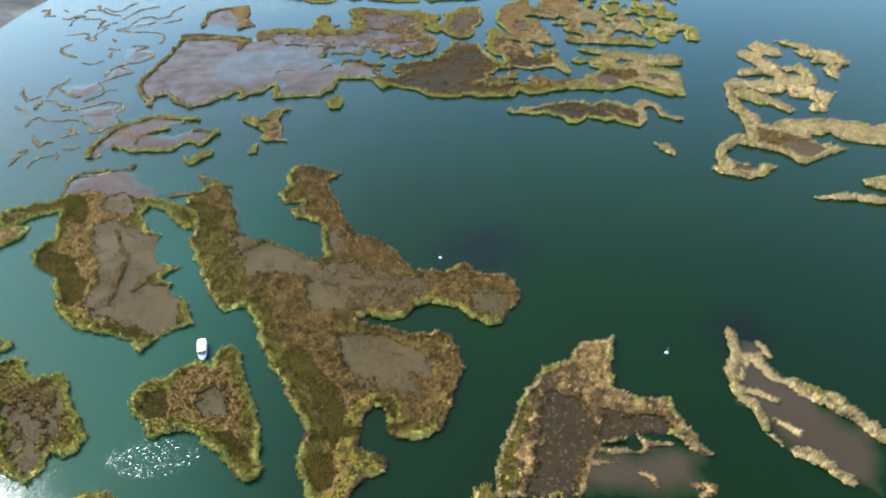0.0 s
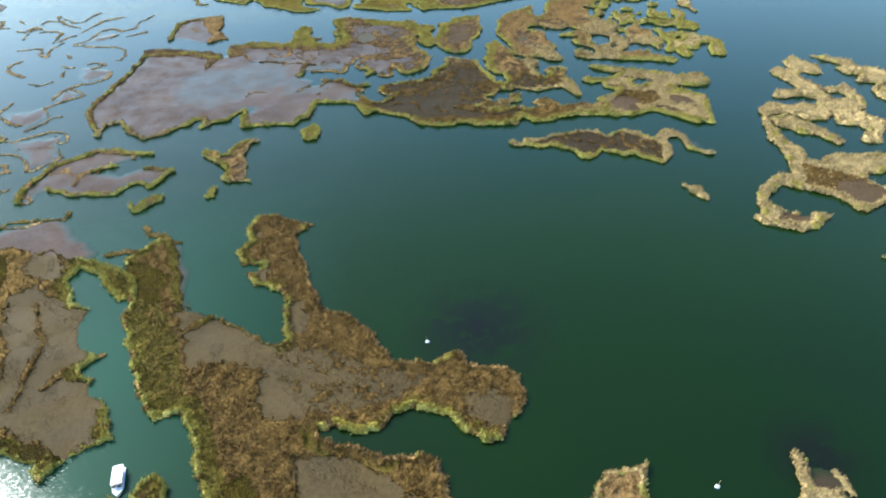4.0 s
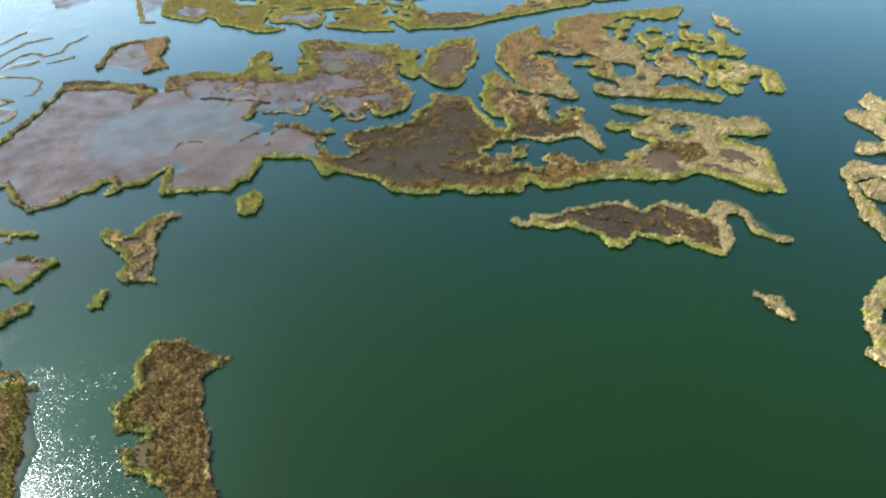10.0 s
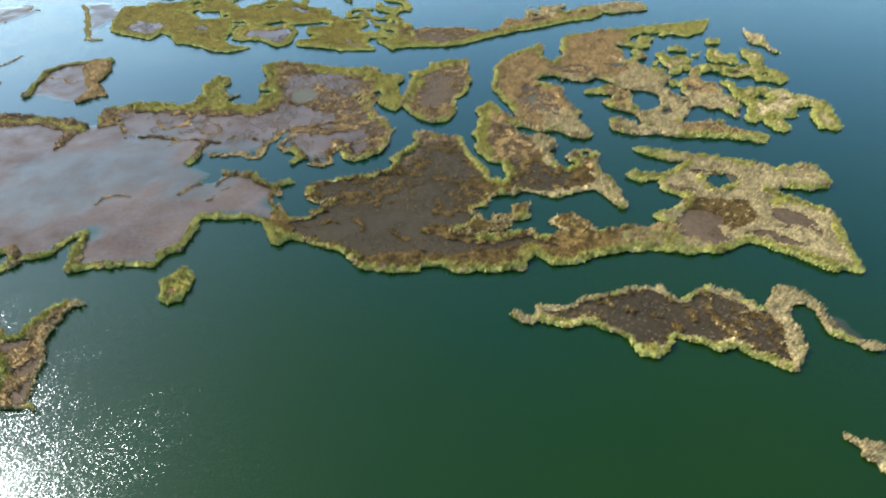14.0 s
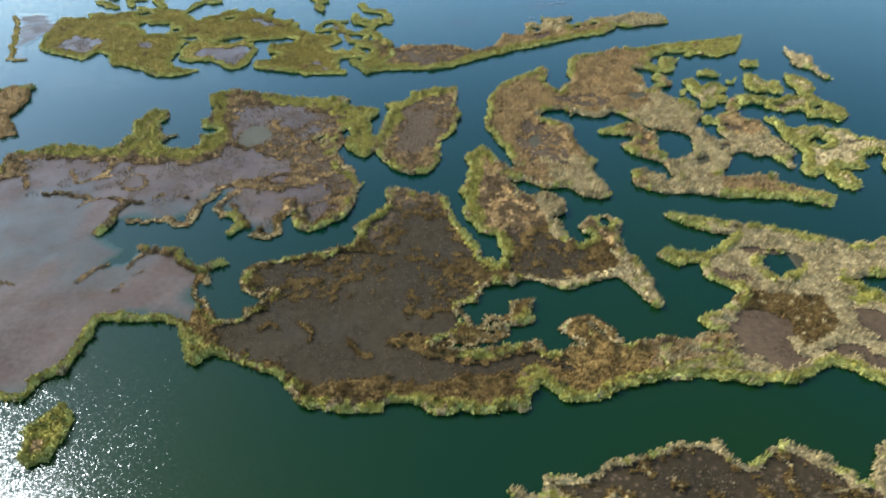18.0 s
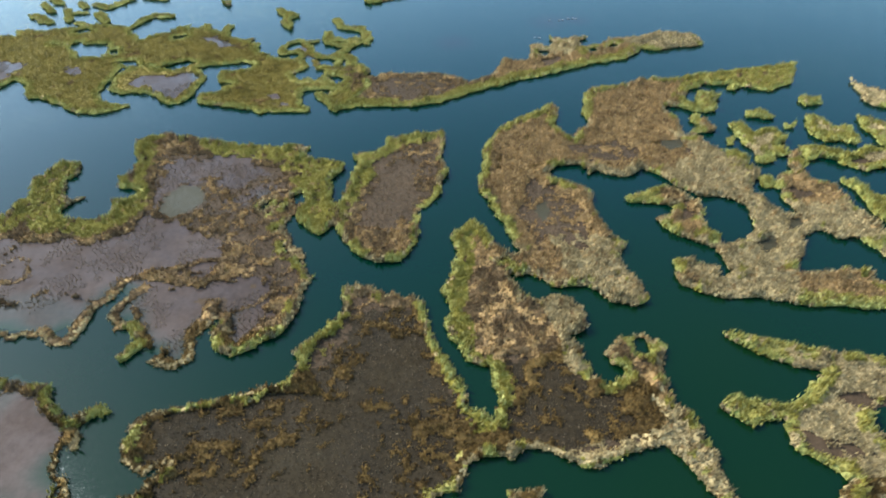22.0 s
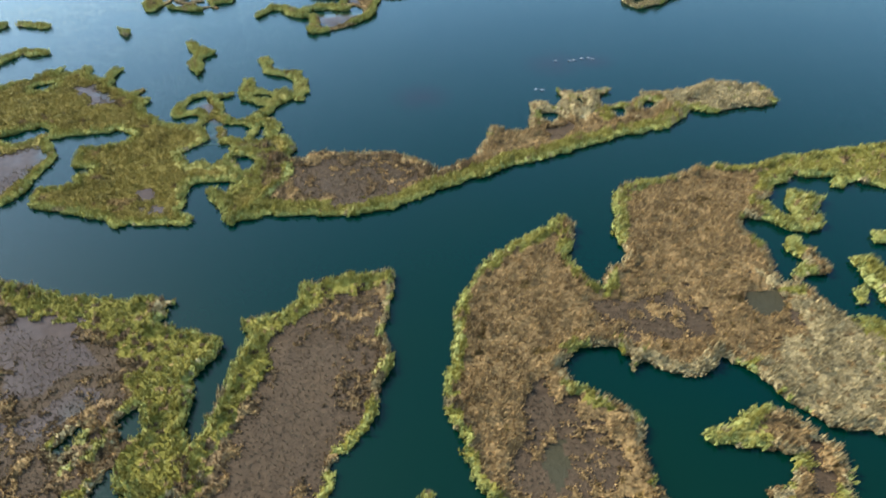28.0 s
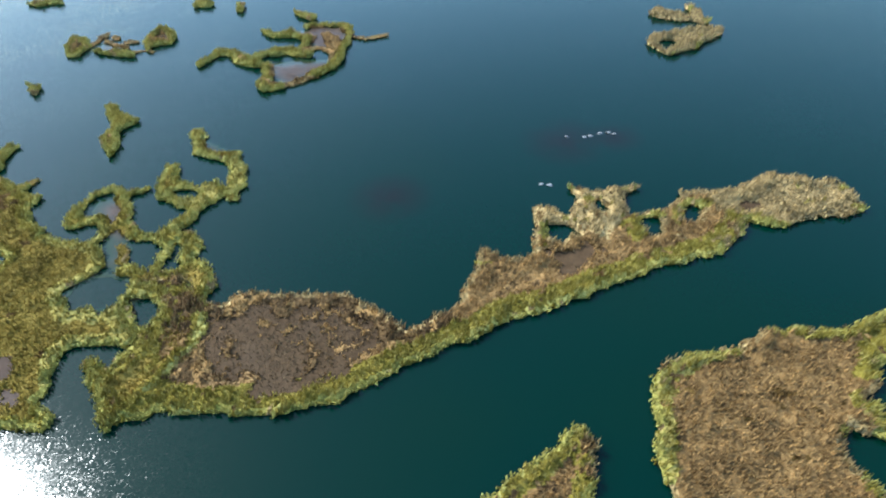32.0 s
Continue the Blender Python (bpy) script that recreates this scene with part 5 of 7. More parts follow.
isle.reedy.append([(64, 395), (66, 397.5), (69.5, 399), (74, 400.5), (79, 401), (81.5, 403), (87, 403), (92.5, 402.5), (96.5, 404.5), (105, 406), (118.5, 408), (127.5, 410), (120.5, 398.5), (114, 393.5), (110.5, 395), (107.5, 397), (104.5, 395), (102, 395.5), (104, 398), (101, 399), (96.5, 399.5), (95.5, 396.5), (92.5, 396), (90.5, 393), (88.5, 391.5), (85.5, 389), (83, 387), (79, 379.5), (71.5, 369.5), (58.5, 366), (58, 373), (61, 376.5), (62.5, 380.5), (61.5, 383.5), (62, 388)])
isle.reedy.append([(86, 390), (89, 391), (89.5, 387.5), (91.5, 387), (92.5, 391.5), (95, 394), (98.5, 391.5), (97, 389), (95, 387.5), (95.5, 385.5), (94, 383), (91.5, 383), (89.5, 385), (86.5, 386.5), (84, 387.5)])
isle.reedy.append([(58, 373), (59.5, 376.5), (76, 382.5), (81.5, 384), (83, 382), (85, 381), (84, 379), (83, 375), (83, 372.5), (84.5, 371.5), (86, 371), (87, 370), (88, 367.5), (88, 365.5), (90, 363), (92.5, 362.5), (92, 360), (95, 356), (90, 347.5), (85, 347.5), (83, 349.5), (80.5, 351.5), (79, 353), (77, 353.5), (75.5, 356), (77, 357), (75.5, 359), (74, 360.5), (72, 360.5), (73.5, 358.5), (71.5, 358), (71, 359.5), (69, 357.5)])
isle.reedy.append([(58, 373), (72.5, 372), (72, 360.5), (69, 357.5), (66, 355.5), (63.5, 356.5), (61, 356.5), (60, 358), (58.5, 356.5), (57.5, 357), (58, 358.5), (56.5, 359), (56, 361.5), (53, 361.5), (50.5, 362), (50.5, 366.5), (53.5, 373)])
isle.reedy.append([(89, 382), (90.5, 382), (91, 378.5), (91.5, 375), (90.5, 374), (88, 373.5), (85, 371.5), (84, 371.5), (86, 374.5), (88.5, 376), (87.5, 379)])
isle.pools.append([(77.5, 370), (80, 370.5), (82, 371.5), (82, 369), (80.5, 366.5), (78, 365.5), (76.5, 366.5)])
isle.bare.append([(67.5, 368), (70, 367.5), (69.5, 364.5), (70.5, 362.5), (68, 361.5), (66, 363.5)])
isle.bare.append([(84.5, 379), (86.5, 379.5), (87.5, 377), (86, 374.5), (84, 375.5)])
isle.bare.append([(82, 367), (83, 366), (82.5, 363), (81, 363)])
isle.bare.append([(78.5, 375.5), (80, 375.5), (79, 373), (77.5, 373)])
isle.bare.append([(44, 355), (47.5, 355.5), (48, 351.5), (45, 350.5)])
isle.pools.append([(45, 346), (47, 346.5), (47.5, 343), (45.5, 342)])
isle.bare.append([(58.5, 366), (62.5, 367), (65, 364.5), (63.5, 362.5), (59.5, 363.5)])
isle.area(FRESH, [(33.5, 352), (33.5, 359), (35, 368.5), (37.5, 378), (44.5, 384.5), (51.5, 389.5), (54.5, 389), (54, 387), (50, 384), (42, 379), (38, 374), (36, 363), (35, 353.5)])
isle.area(FRESH, [(54, 389), (53.5, 381), (55.5, 375.5), (58, 372.5), (62, 376.5), (61, 383.5), (63.5, 395), (69.5, 399), (74, 400.5), (73, 397.5), (68, 395.5), (64.5, 389), (63, 382), (63, 376.5), (58, 370), (53.5, 374.5), (52, 381)])
isle.area(FRESH, [(81, 403), (92.5, 403), (96.5, 405), (119, 408.5), (127.5, 410.5), (120.5, 398.5), (110.5, 394.5), (102, 395), (96.5, 399.5), (87, 400)])
isle.area(FRESH, [(86, 390.5), (95, 394), (99, 391.5), (94, 382.5), (89.5, 384.5)])
isle.area(TAN, [(66.5, 394.5), (80, 401), (92, 401), (85.5, 389), (79, 379.5), (84, 370), (92.5, 362), (94.5, 355), (90, 347.5), (81, 351.5), (72.5, 361), (59.5, 370.5)])
isle.area(PALE_DRY, [(80, 375.5), (84, 370.5), (88, 365), (92, 360), (95, 356), (90, 347.5), (85, 347.5), (79, 353), (75.5, 356), (79.5, 361.5), (82, 360.5), (82.5, 367)])
isle.area(PALE_DRY, [(56, 361.5), (64, 357.5), (71.5, 360), (68.5, 357), (63, 356), (57, 356.5)])
isle.ponds.append([(-14, 348.5), (-12.5, 351.5), (-7.5, 352), (-6, 354.5), (-4, 349), (-2.5, 342.5), (-4.5, 340.5), (-9.5, 341)])
isle.lines.append(([(-9.5, 343), (-11, 345.5), (-10.5, 348.5)], 2.8))
isle.lines.append(([(-7.5, 343), (-6.5, 346.5), (-7, 349), (-9.5, 349)], 2.8))
isle.lines.append(([(-5, 349), (-2, 341)], 3))
isle.area(FRESH, [(-10.5, 370), (-5.5, 367.5), (-1, 366), (2.5, 362.5), (0.5, 357), (0.5, 352), (1.5, 343), (-1, 343), (-2.5, 350), (-3.5, 355.5), (-6, 361.5), (-10.5, 365.5)])
isle.area(FRESH, [(-35.5, 378.5), (-8.5, 374.5), (-11, 370), (-15.5, 372.5), (-32.5, 373)])
isle.bare.append([(-31.5, 371), (-27, 372.5), (-18.5, 370), (-18, 366), (-13.5, 361.5), (-17, 361), (-20, 357.5), (-24, 356.5)])
isle.bare.append([(-23, 354), (-19, 354.5), (-14.5, 358), (-11, 357), (-12.5, 353.5), (-17, 350.5), (-20.5, 350)])
isle.area(FRESH, [(37, 260.5), (50, 260.5), (64, 264.5), (77, 262), (83, 264), (87, 267.5), (87.5, 264), (82, 260.5), (62.5, 260.5), (49, 258), (40.5, 255.5), (36.5, 256)])
isle.area(SPARSE, [(-28, 368.5), (-12, 364), (-8, 356.5), (-9, 343.5), (-2.5, 331.5), (-1.5, 320.5), (-6, 323), (-13.5, 329.5), (-20, 338.5), (-28.5, 345), (-36.5, 348.5), (-43.5, 373), (-32, 372)])
isle.area(SPARSE, [(7.5, 321), (20, 316.5), (22, 309.5), (25.5, 300), (29, 293), (17.5, 294.5), (4, 300), (2, 305.5), (7.5, 312)])
isle.area(SPARSE, [(-19, 291), (-19, 295.5), (-1.5, 299.5), (9, 298), (26, 290.5), (25.5, 281), (-15.5, 282.5)])
isle.area(SPARSE, [(44.5, 353), (52, 352.5), (54.5, 342), (53.5, 331), (44, 331.5), (41, 342.5)])
isle.area(SPARSE, [(35.5, 306.5), (44, 303.5), (46.5, 298), (50.5, 295), (53, 289), (41.5, 287.5), (34, 290.5)])
isle.area(SPARSE, [(54.5, 369), (71, 372.5), (70, 362.5), (57.5, 361)])

isle = Island("block-shaped reed islet with dry middle", BROWN, 0.45, rim=2.0)
ISLANDS.append(isle)
isle.reedy.append([(4.5, 368.5), (6.5, 369), (9.5, 370), (12, 373), (12, 376.5), (16, 377), (21, 377.5), (26.5, 377.5), (25.5, 372),
    (25.5, 364), (26, 360), (25, 354.5), (23, 349.5), (21, 343), (18, 330), (13, 330), (7.5, 332.5), (5.5, 336), (2.5, 345.5), (1.5, 346.5),
    (3, 349.5), (4, 354.5), (4.5, 359.5), (6, 365)])
isle.traced = True
isle.bare.append([(10.5, 364), (17.5, 364), (20, 358), (19.5, 353), (18.5, 349), (20.5, 346.5), (16.5, 340.5), (8, 340.5), (7.5, 347), (9.5, 352.5), (10.5, 358.5)])
isle.area(FRESH, [(4, 367.5), (5.5, 368), (11.5, 372), (12, 376), (26.5, 377.5), (27, 375), (15, 372), (11, 365.5), (10.5, 360), (8, 354), (7.5, 348), (5.5, 341), (2.5, 348), (5, 357), (7.5, 362.5)])
isle.area(SPARSE, [(8.5, 365), (18, 373.5), (25, 374), (24, 356.5), (21.5, 341), (7.5, 341), (7, 348), (10, 359)])

isle = Island("reed island with pale fringe and flooded middle", STRAW, 0.5)
ISLANDS.append(isle)
isle.reedy.append([(69.5, 308), (71.5, 308.5), (81.5, 305), (90.5, 302), (97.5, 298.5), (104, 295), (111.5, 297), (114.5, 296.5), (117, 290.5),
    (116.5, 286.5), (111, 284.5), (99, 286), (103, 281), (105.5, 279), (110, 275), (110.5, 271.5), (108, 263), (107, 256.5), (106, 252),
    (100.5, 253), (94.5, 257), (89.5, 262), (86, 264.5), (79.5, 260.5), (72.5, 260), (62, 262.5), (58, 262), (56.5, 265), (57.5, 270), (64, 270),
    (68, 269), (72.5, 271.5), (68, 273), (66.5, 276.5), (70, 277), (73.5, 278), (77.5, 281.5), (75.5, 285), (72, 288), (72.5, 292), (68, 290.5),
    (65, 294), (67.5, 296), (75, 294.5), (82.5, 299.5), (76, 302.5)])
isle.ponds.append([(86, 292.5), (91, 293), (91, 288.5), (86.5, 286), (84.5, 289)])
isle.traced = True
isle.pools.append([(88, 293), (91.5, 293.5), (94, 292), (92.5, 288), (89.5, 287.5), (87.5, 289), (87, 291)])
isle.lines.append(([(79, 293), (79.5, 291), (80, 288)], 1.8))
isle.area(FRESH, [(66, 296.5), (70, 297.5), (75, 296), (72, 291), (68.5, 290), (66, 292)])
isle.area(FRESH, [(70, 310), (83, 309.5), (85, 306), (80.5, 304), (72, 307)])
isle.bare.append([(73.5, 277.5), (80, 278), (83.5, 275), (82, 268.5), (83, 266), (78, 264), (71.5, 267.5), (67.5, 269), (71.5, 272.5)])
isle.bare.append([(96.5, 278), (101.5, 276), (104.5, 270.5), (104.5, 265.5), (97, 269.5), (93, 273)])
isle.bare.append([(86.5, 268), (94, 268), (99.5, 261.5), (93.5, 263), (87, 266.5)])
isle.bare.append([(82, 295), (89.5, 295.5), (90, 293), (83.5, 292)])
isle.bare.append([(73.5, 290.5), (78.5, 288.5), (82.5, 285.5), (77.5, 285.5), (74, 287.5)])
isle.area(FRESH, [(49.5, 260), (63.5, 263.5), (77, 261.5), (83, 263.5), (86.5, 266.5), (90.5, 263.5), (100, 257), (104.5, 252.5), (101.5, 247.5), (93, 257), (85, 263), (75.5, 258.5), (62.5, 261)])
isle.area(FRESH, [(66, 296), (71.5, 298), (75, 295.5), (70, 290), (66.5, 290)])
isle.area(FRESH, [(70, 308.5), (84.5, 309.5), (84.5, 303.5), (73, 304)])
isle.area(FRESH, [(96, 282), (103, 281.5), (109, 278.5), (103, 277.5), (95.5, 279)])
isle.area(RUSTY, [(75.5, 283), (92.5, 280.5), (91, 271.5), (83, 268.5), (82, 275.5), (74, 278.5)])

isle = Island("long reed spit with round ponds", BROWN, 0.6, tall=1.6, rim=3.6, face=(0.3, -1.0))
ISLANDS.append(isle)
isle.mark(TAN, 20, [(88, 426)])
isle.mark(TAN, 12, [(66, 424)])
isle.mark(TAN, 16, [(112, 434)])
isle.mark(PALE_DRY, 9, [(100, 430)])
isle.mark(PALE_DRY, 6, [(80, 428)])
isle.reedy.append([(-4, 393.5), (-4.5, 396.5), (-9.5, 401.5), (-8, 402.5), (-5, 401), (-5.5, 403), (-3, 406), (-3, 408), (-2.5, 410),
    (-2.5, 414), (-6, 416), (-8, 416), (-8.5, 417.5), (-7.5, 418), (-5, 418.5), (-2.5, 419), (1, 417.5), (3.5, 414), (7, 412.5), (7.5, 414),
    (9.5, 414.5), (13, 414), (16, 414.5), (20.5, 414), (25, 413.5), (28.5, 411), (32, 408), (33.5, 406), (36.5, 407.5), (40.5, 410.5), (41, 403),
    (36.5, 401), (31, 397.5), (25.5, 395), (21.5, 393.5), (17.5, 392.5), (14.5, 393), (9.5, 394), (6, 393.5), (2, 393.5), (-2, 392.5)])
isle.reedy.append([(36.5, 407.5), (40.5, 410.5), (42.5, 414.5), (43.5, 421.5), (44.5, 421.5), (47, 420), (51, 418.5), (52.5, 419.5),
    (53.5, 425), (53.5, 429.5), (53, 431.5), (54, 432), (56.5, 431), (59, 429.5), (61.5, 434), (61, 436.5), (64.5, 436), (69.5, 435), (73, 435),
    (70, 433.5), (69, 431), (69, 428), (72.5, 428.5), (76, 429.5), (77, 431), (78.5, 431.5), (81, 426.5), (86, 423.5), (84.5, 422), (81, 419),
    (75, 416.5), (69, 415), (64.5, 413), (60.5, 410.5), (55.5, 408.5), (50, 407), (46, 405.5), (41, 403), (36.5, 401)])
isle.reedy.append([(77.5, 431.5), (79, 431.5), (78.5, 434), (80, 434), (83, 433.5), (89, 434.5), (92.5, 436), (96, 437), (99.5, 436.5),
    (101, 434), (104, 436), (106, 433.5), (106, 429), (106.5, 426.5), (102.5, 425), (98, 425), (92, 423), (88, 424.5), (87, 426), (85, 422),
    (79, 420.5)])
isle.ponds.append([(70, 427), (72.5, 427.5), (74, 426), (73, 423.5), (70.5, 423), (69.5, 425)])
isle.ponds.append([(77, 428.5), (79.5, 430), (81, 428.5), (79.5, 426), (77.5, 425.5)])
isle.ponds.append([(64, 433.5), (65.5, 433), (65.5, 429.5), (63.5, 429)])
isle.ponds.append([(56, 426), (58.5, 426.5), (59.5, 424.5), (57.5, 422), (56, 423)])
isle.bare.append([(55.5, 420), (60.5, 422), (63.5, 420.5), (60.5, 415), (56.5, 414)])
isle.bare.append([(11, 405.5), (15, 406), (20, 403), (22, 399), (18.5, 396.5), (14, 397.5), (10, 401.5)])
isle.bare.append([(4, 410), (11.5, 411), (14, 407), (9, 406)])
isle.bare.append([(20.5, 410.5), (24.5, 411), (26, 406.5), (22, 405.5)])
isle.bare.append([(-5, 401.5), (-2.5, 402.5), (-1, 398.5), (-3, 398.5)])
isle.bare.append([(87.5, 431), (91, 431.5), (90.5, 428.5), (87.5, 427.5)])
isle.ponds.append([(-8.5, 414.5), (-5, 415), (-2.5, 413.5), (-3, 410), (-4.5, 410), (-6, 412.5)])
isle.lines.append(([(-8, 412.5), (-4, 408), (-2.5, 407)], 2.5))
isle.traced = True
isle.area(FRESH, [(-10.5, 403), (-3.5, 391.5), (8.5, 393), (18, 391.5), (29, 396.5), (32.5, 399.5), (29, 401), (20.5, 398.5), (7.5, 397.5), (1, 400), (0, 410), (-8, 419.5), (-8.5, 410.5)])
isle.bare.append([(55, 420.5), (58.5, 420.5), (62.5, 419), (59.5, 414.5), (55.5, 415)])
isle.bare.append([(12.5, 405.5), (16, 406), (18, 402), (14, 400)])
isle.bare.append([(-5.5, 401.5), (-3, 402), (-1.5, 398.5), (-3, 397.5)])
isle.area(FRESH, [(31, 397.5), (34, 403.5), (42.5, 405.5), (52, 411), (62, 413.5), (72.5, 417), (84, 422), (87, 425.5), (91.5, 422.5), (105, 425.5), (105, 423.5), (91.5, 420), (84, 419.5), (56, 406.5), (42, 401.5), (32.5, 396)])
isle.area(TAN, [(43, 418), (48, 416), (53.5, 422.5), (55.5, 434.5), (67, 433.5), (82, 432), (84, 422), (63, 417), (47, 407), (40.5, 407.5)])
isle.area(PALE_DRY, [(54.5, 435.5), (67.5, 435.5), (72.5, 433), (64, 422), (59.5, 426), (53, 426.5)])
isle.area(PALE_DRY, [(82, 432), (96, 437.5), (105, 435.5), (105.5, 425), (92.5, 423.5), (86, 427.5)])
isle.area(SPARSE, [(3, 410), (8.5, 414), (23.5, 414), (31, 407), (28, 400.5), (21, 396.5), (12.5, 396), (8.5, 401.5)])

isle = Island("green marsh of reeds cut by creeks", MOSS, 0.72, tall=1.4)
ISLANDS.append(isle)
isle.reedy.append([(-111, 462), (-103.5, 461), (-95, 454.5), (-91, 449), (-96.5, 447.5), (-103.5, 448.5)])
isle.muddy.append([(-157.5, 468.5), (-143.5, 441.5), (-134, 416.5), (-127, 416), (-133, 428.5), (-131.5, 441.5), (-131.5, 452), (-139.5, 466)])
isle.lines.append(([(-155.5, 465), (-142.5, 440), (-133.5, 417), (-127.5, 416)], 2.6))
isle.reedy.append([(-128.5, 428), (-119.5, 420), (-106, 413.5), (-102.5, 421.5), (-89.5, 408), (-73.5, 395.5), (-63, 401.5), (-72, 404.5),
    (-77, 421), (-95.5, 442), (-116, 456.5), (-134, 459.5), (-131, 440)])
isle.bare.append([(-123.5, 427), (-118.5, 438.5), (-106, 433), (-106, 417)])
isle.traced = True
isle.reedy.append([(-117.5, 451), (-105, 447.5), (-97.5, 446.5), (-90.5, 436), (-86, 436), (-80, 434.5), (-74, 428.5), (-72.5, 421), (-72.5, 414.5), (-72.5, 410), (-70.5, 405), (-65.5, 402), (-60, 400.5), (-64.5, 397.5), (-69, 395), (-75, 398.5), (-81, 406), (-92.5, 407)])
isle.reedy.append([(-71.5, 423), (-68.5, 426), (-54.5, 423), (-48.5, 427.5), (-44.5, 420), (-44, 413.5), (-44.5, 407.5), (-46.5, 400), (-50.5, 400.5), (-56, 405.5), (-59.5, 408.5), (-66.5, 408), (-70, 411), (-72, 418)])
isle.bare.append([(-67, 419), (-59.5, 420), (-48, 422.5), (-46, 415.5), (-47, 406), (-50.5, 403.5), (-56, 407), (-61, 412), (-67, 412)])
isle.reedy.append([(-124.5, 463), (-112.5, 461.5), (-104, 463), (-96, 466), (-85, 462), (-81, 458), (-74, 448.5), (-69.5, 454.5), (-63, 456), (-56.5, 453), (-52.5, 450), (-47, 449.5), (-39, 440.5), (-35, 437), (-32, 431.5), (-27.5, 425.5), (-23.5, 408.5), (-34.5, 409.5), (-39.5, 414.5), (-43, 420), (-52.5, 430), (-56.5, 428.5), (-62, 425.5), (-71, 424.5), (-80, 434.5), (-94, 446.5), (-106, 449.5), (-117.5, 451)])
isle.reedy.append([(-36.5, 416), (-25.5, 418.5), (-18.5, 393.5), (-22.5, 392.5), (-31.5, 396), (-42, 401), (-43.5, 405.5), (-39.5, 405.5), (-34.5, 406.5)])
isle.ponds.append([(-98, 449), (-95.5, 450.5), (-93, 447.5), (-85.5, 446.5), (-82.5, 442), (-82.5, 438), (-92, 439)])
isle.ponds.append([(-102.5, 460), (-98.5, 463), (-95.5, 458.5), (-100, 457)])
isle.ponds.append([(-64.5, 450.5), (-60, 452.5), (-58, 449.5), (-63, 448)])
isle.ponds.append([(-44, 423.5), (-34, 424.5), (-32.5, 422), (-37.5, 419.5), (-42.5, 420.5)])
isle.ponds.append([(-75.5, 431), (-70, 432), (-67, 426.5), (-71, 426.5)])
isle.ponds.append([(-82, 440.5), (-79.5, 442), (-77.5, 437.5), (-79.5, 436)])
isle.bare.append([(-91.5, 428.5), (-86, 428.5), (-82.5, 422), (-86, 420)])
isle.bare.append([(-54, 450.5), (-46.5, 448.5), (-41, 440.5), (-47, 439)])
isle.lines.append(([(-82.5, 461.5), (-81, 467.5), (-78.5, 472.5), (-72.5, 471.5)], 4.2))
isle.lines.append(([(-56.5, 457.5), (-54.5, 453.5)], 3))
isle.lines.append(([(-48, 456.5), (-46, 451)], 3))
isle.lines.append(([(-38, 445.5), (-37, 443.5)], 3))
isle.lines.append(([(-64.5, 458.5), (-61, 455.5)], 3))
isle.lines.append(([(-114.5, 482.5), (-109, 471)], 4))
isle.lines.append(([(-112.5, 490.5), (-109, 485.5)], 4))
isle.lines.append(([(-106, 488.5), (-98.5, 484)], 4))
isle.lines.append(([(-97.5, 486), (-95.5, 489.5)], 4))
isle.lines.append(([(-100.5, 478), (-94.5, 469)], 5))
isle.lines.append(([(-111.5, 479.5), (-106, 479.5)], 3.6))
isle.lines.append(([(-127.5, 497.5), (-119.5, 490.5)], 3.6))
isle.lines.append(([(-89, 495), (-80.5, 491)], 4))
isle.lines.append(([(-95.5, 491), (-93.5, 494.5)], 3.4))
isle.lines.append(([(-127.5, 491.5), (-120.5, 482.5)], 4))
isle.lines.append(([(-125, 478.5), (-114.5, 469.5)], 4))
isle.lines.append(([(-104.5, 468), (-97.5, 464)], 3.4))
isle.reedy.append([(-53, 431), (-47.5, 429), (-31.5, 398), (-25, 395), (-20, 393), (-15, 391.5), (-10.5, 392), (-9.5, 393.5), (-10.5, 395.5), (-12.5, 396.5), (-13.5, 400), (-13.5, 403), (-12, 405), (-7.5, 405), (-4, 406), (-4, 408), (-7, 411.5), (-8, 413), (-9, 413), (-9.5, 411), (-12.5, 412), (-16.5, 413), (-18.5, 415.5), (-17, 417.5), (-14, 420), (-13.5, 421.5), (-16.5, 426.5), (-23, 428), (-24, 429.5), (-29, 431.5), (-32, 435.5), (-33.5, 440), (-38.5, 443.5), (-44.5, 449), (-48.5, 444.5), (-60.5, 444.5)])
isle.reedy.append([(-60.5, 444.5), (-67.5, 457.5), (-61.5, 455.5), (-60, 458), (-54, 456), (-47, 451.5), (-44.5, 449), (-38.5, 443.5), (-40, 436)])
isle.ponds.append([(-49, 425), (-42, 426), (-35.5, 426.5), (-31.5, 424), (-32, 421.5), (-37.5, 421.5), (-39.5, 424.5), (-42, 422), (-40.5, 417.5), (-44, 416.5)])
isle.ponds.append([(-42, 412.5), (-34.5, 411.5), (-34, 410), (-39.5, 408)])
isle.ponds.append([(-16.5, 413.5), (-16.5, 417.5), (-12, 419.5), (-9, 418), (-9.5, 413.5), (-12.5, 412.5)])
isle.muddy.append([(-18, 414.5), (-17, 418.5), (-12.5, 420.5), (-8, 419.5), (-5.5, 420), (-5.5, 413.5), (-9, 411.5), (-12, 411.5)])
isle.bare.append([(-23, 404), (-20.5, 404.5), (-18.5, 401), (-20.5, 400.5)])
isle.bare.append([(-54.5, 450), (-48, 451.5), (-45, 443), (-49, 443.5)])
isle.bare.append([(-20.5, 398.5), (-17.5, 399), (-15, 396), (-17.5, 395.5)])
isle.lines.append(([(-23.5, 433), (-24.5, 436.5), (-23, 441), (-20.5, 442)], 3.4))
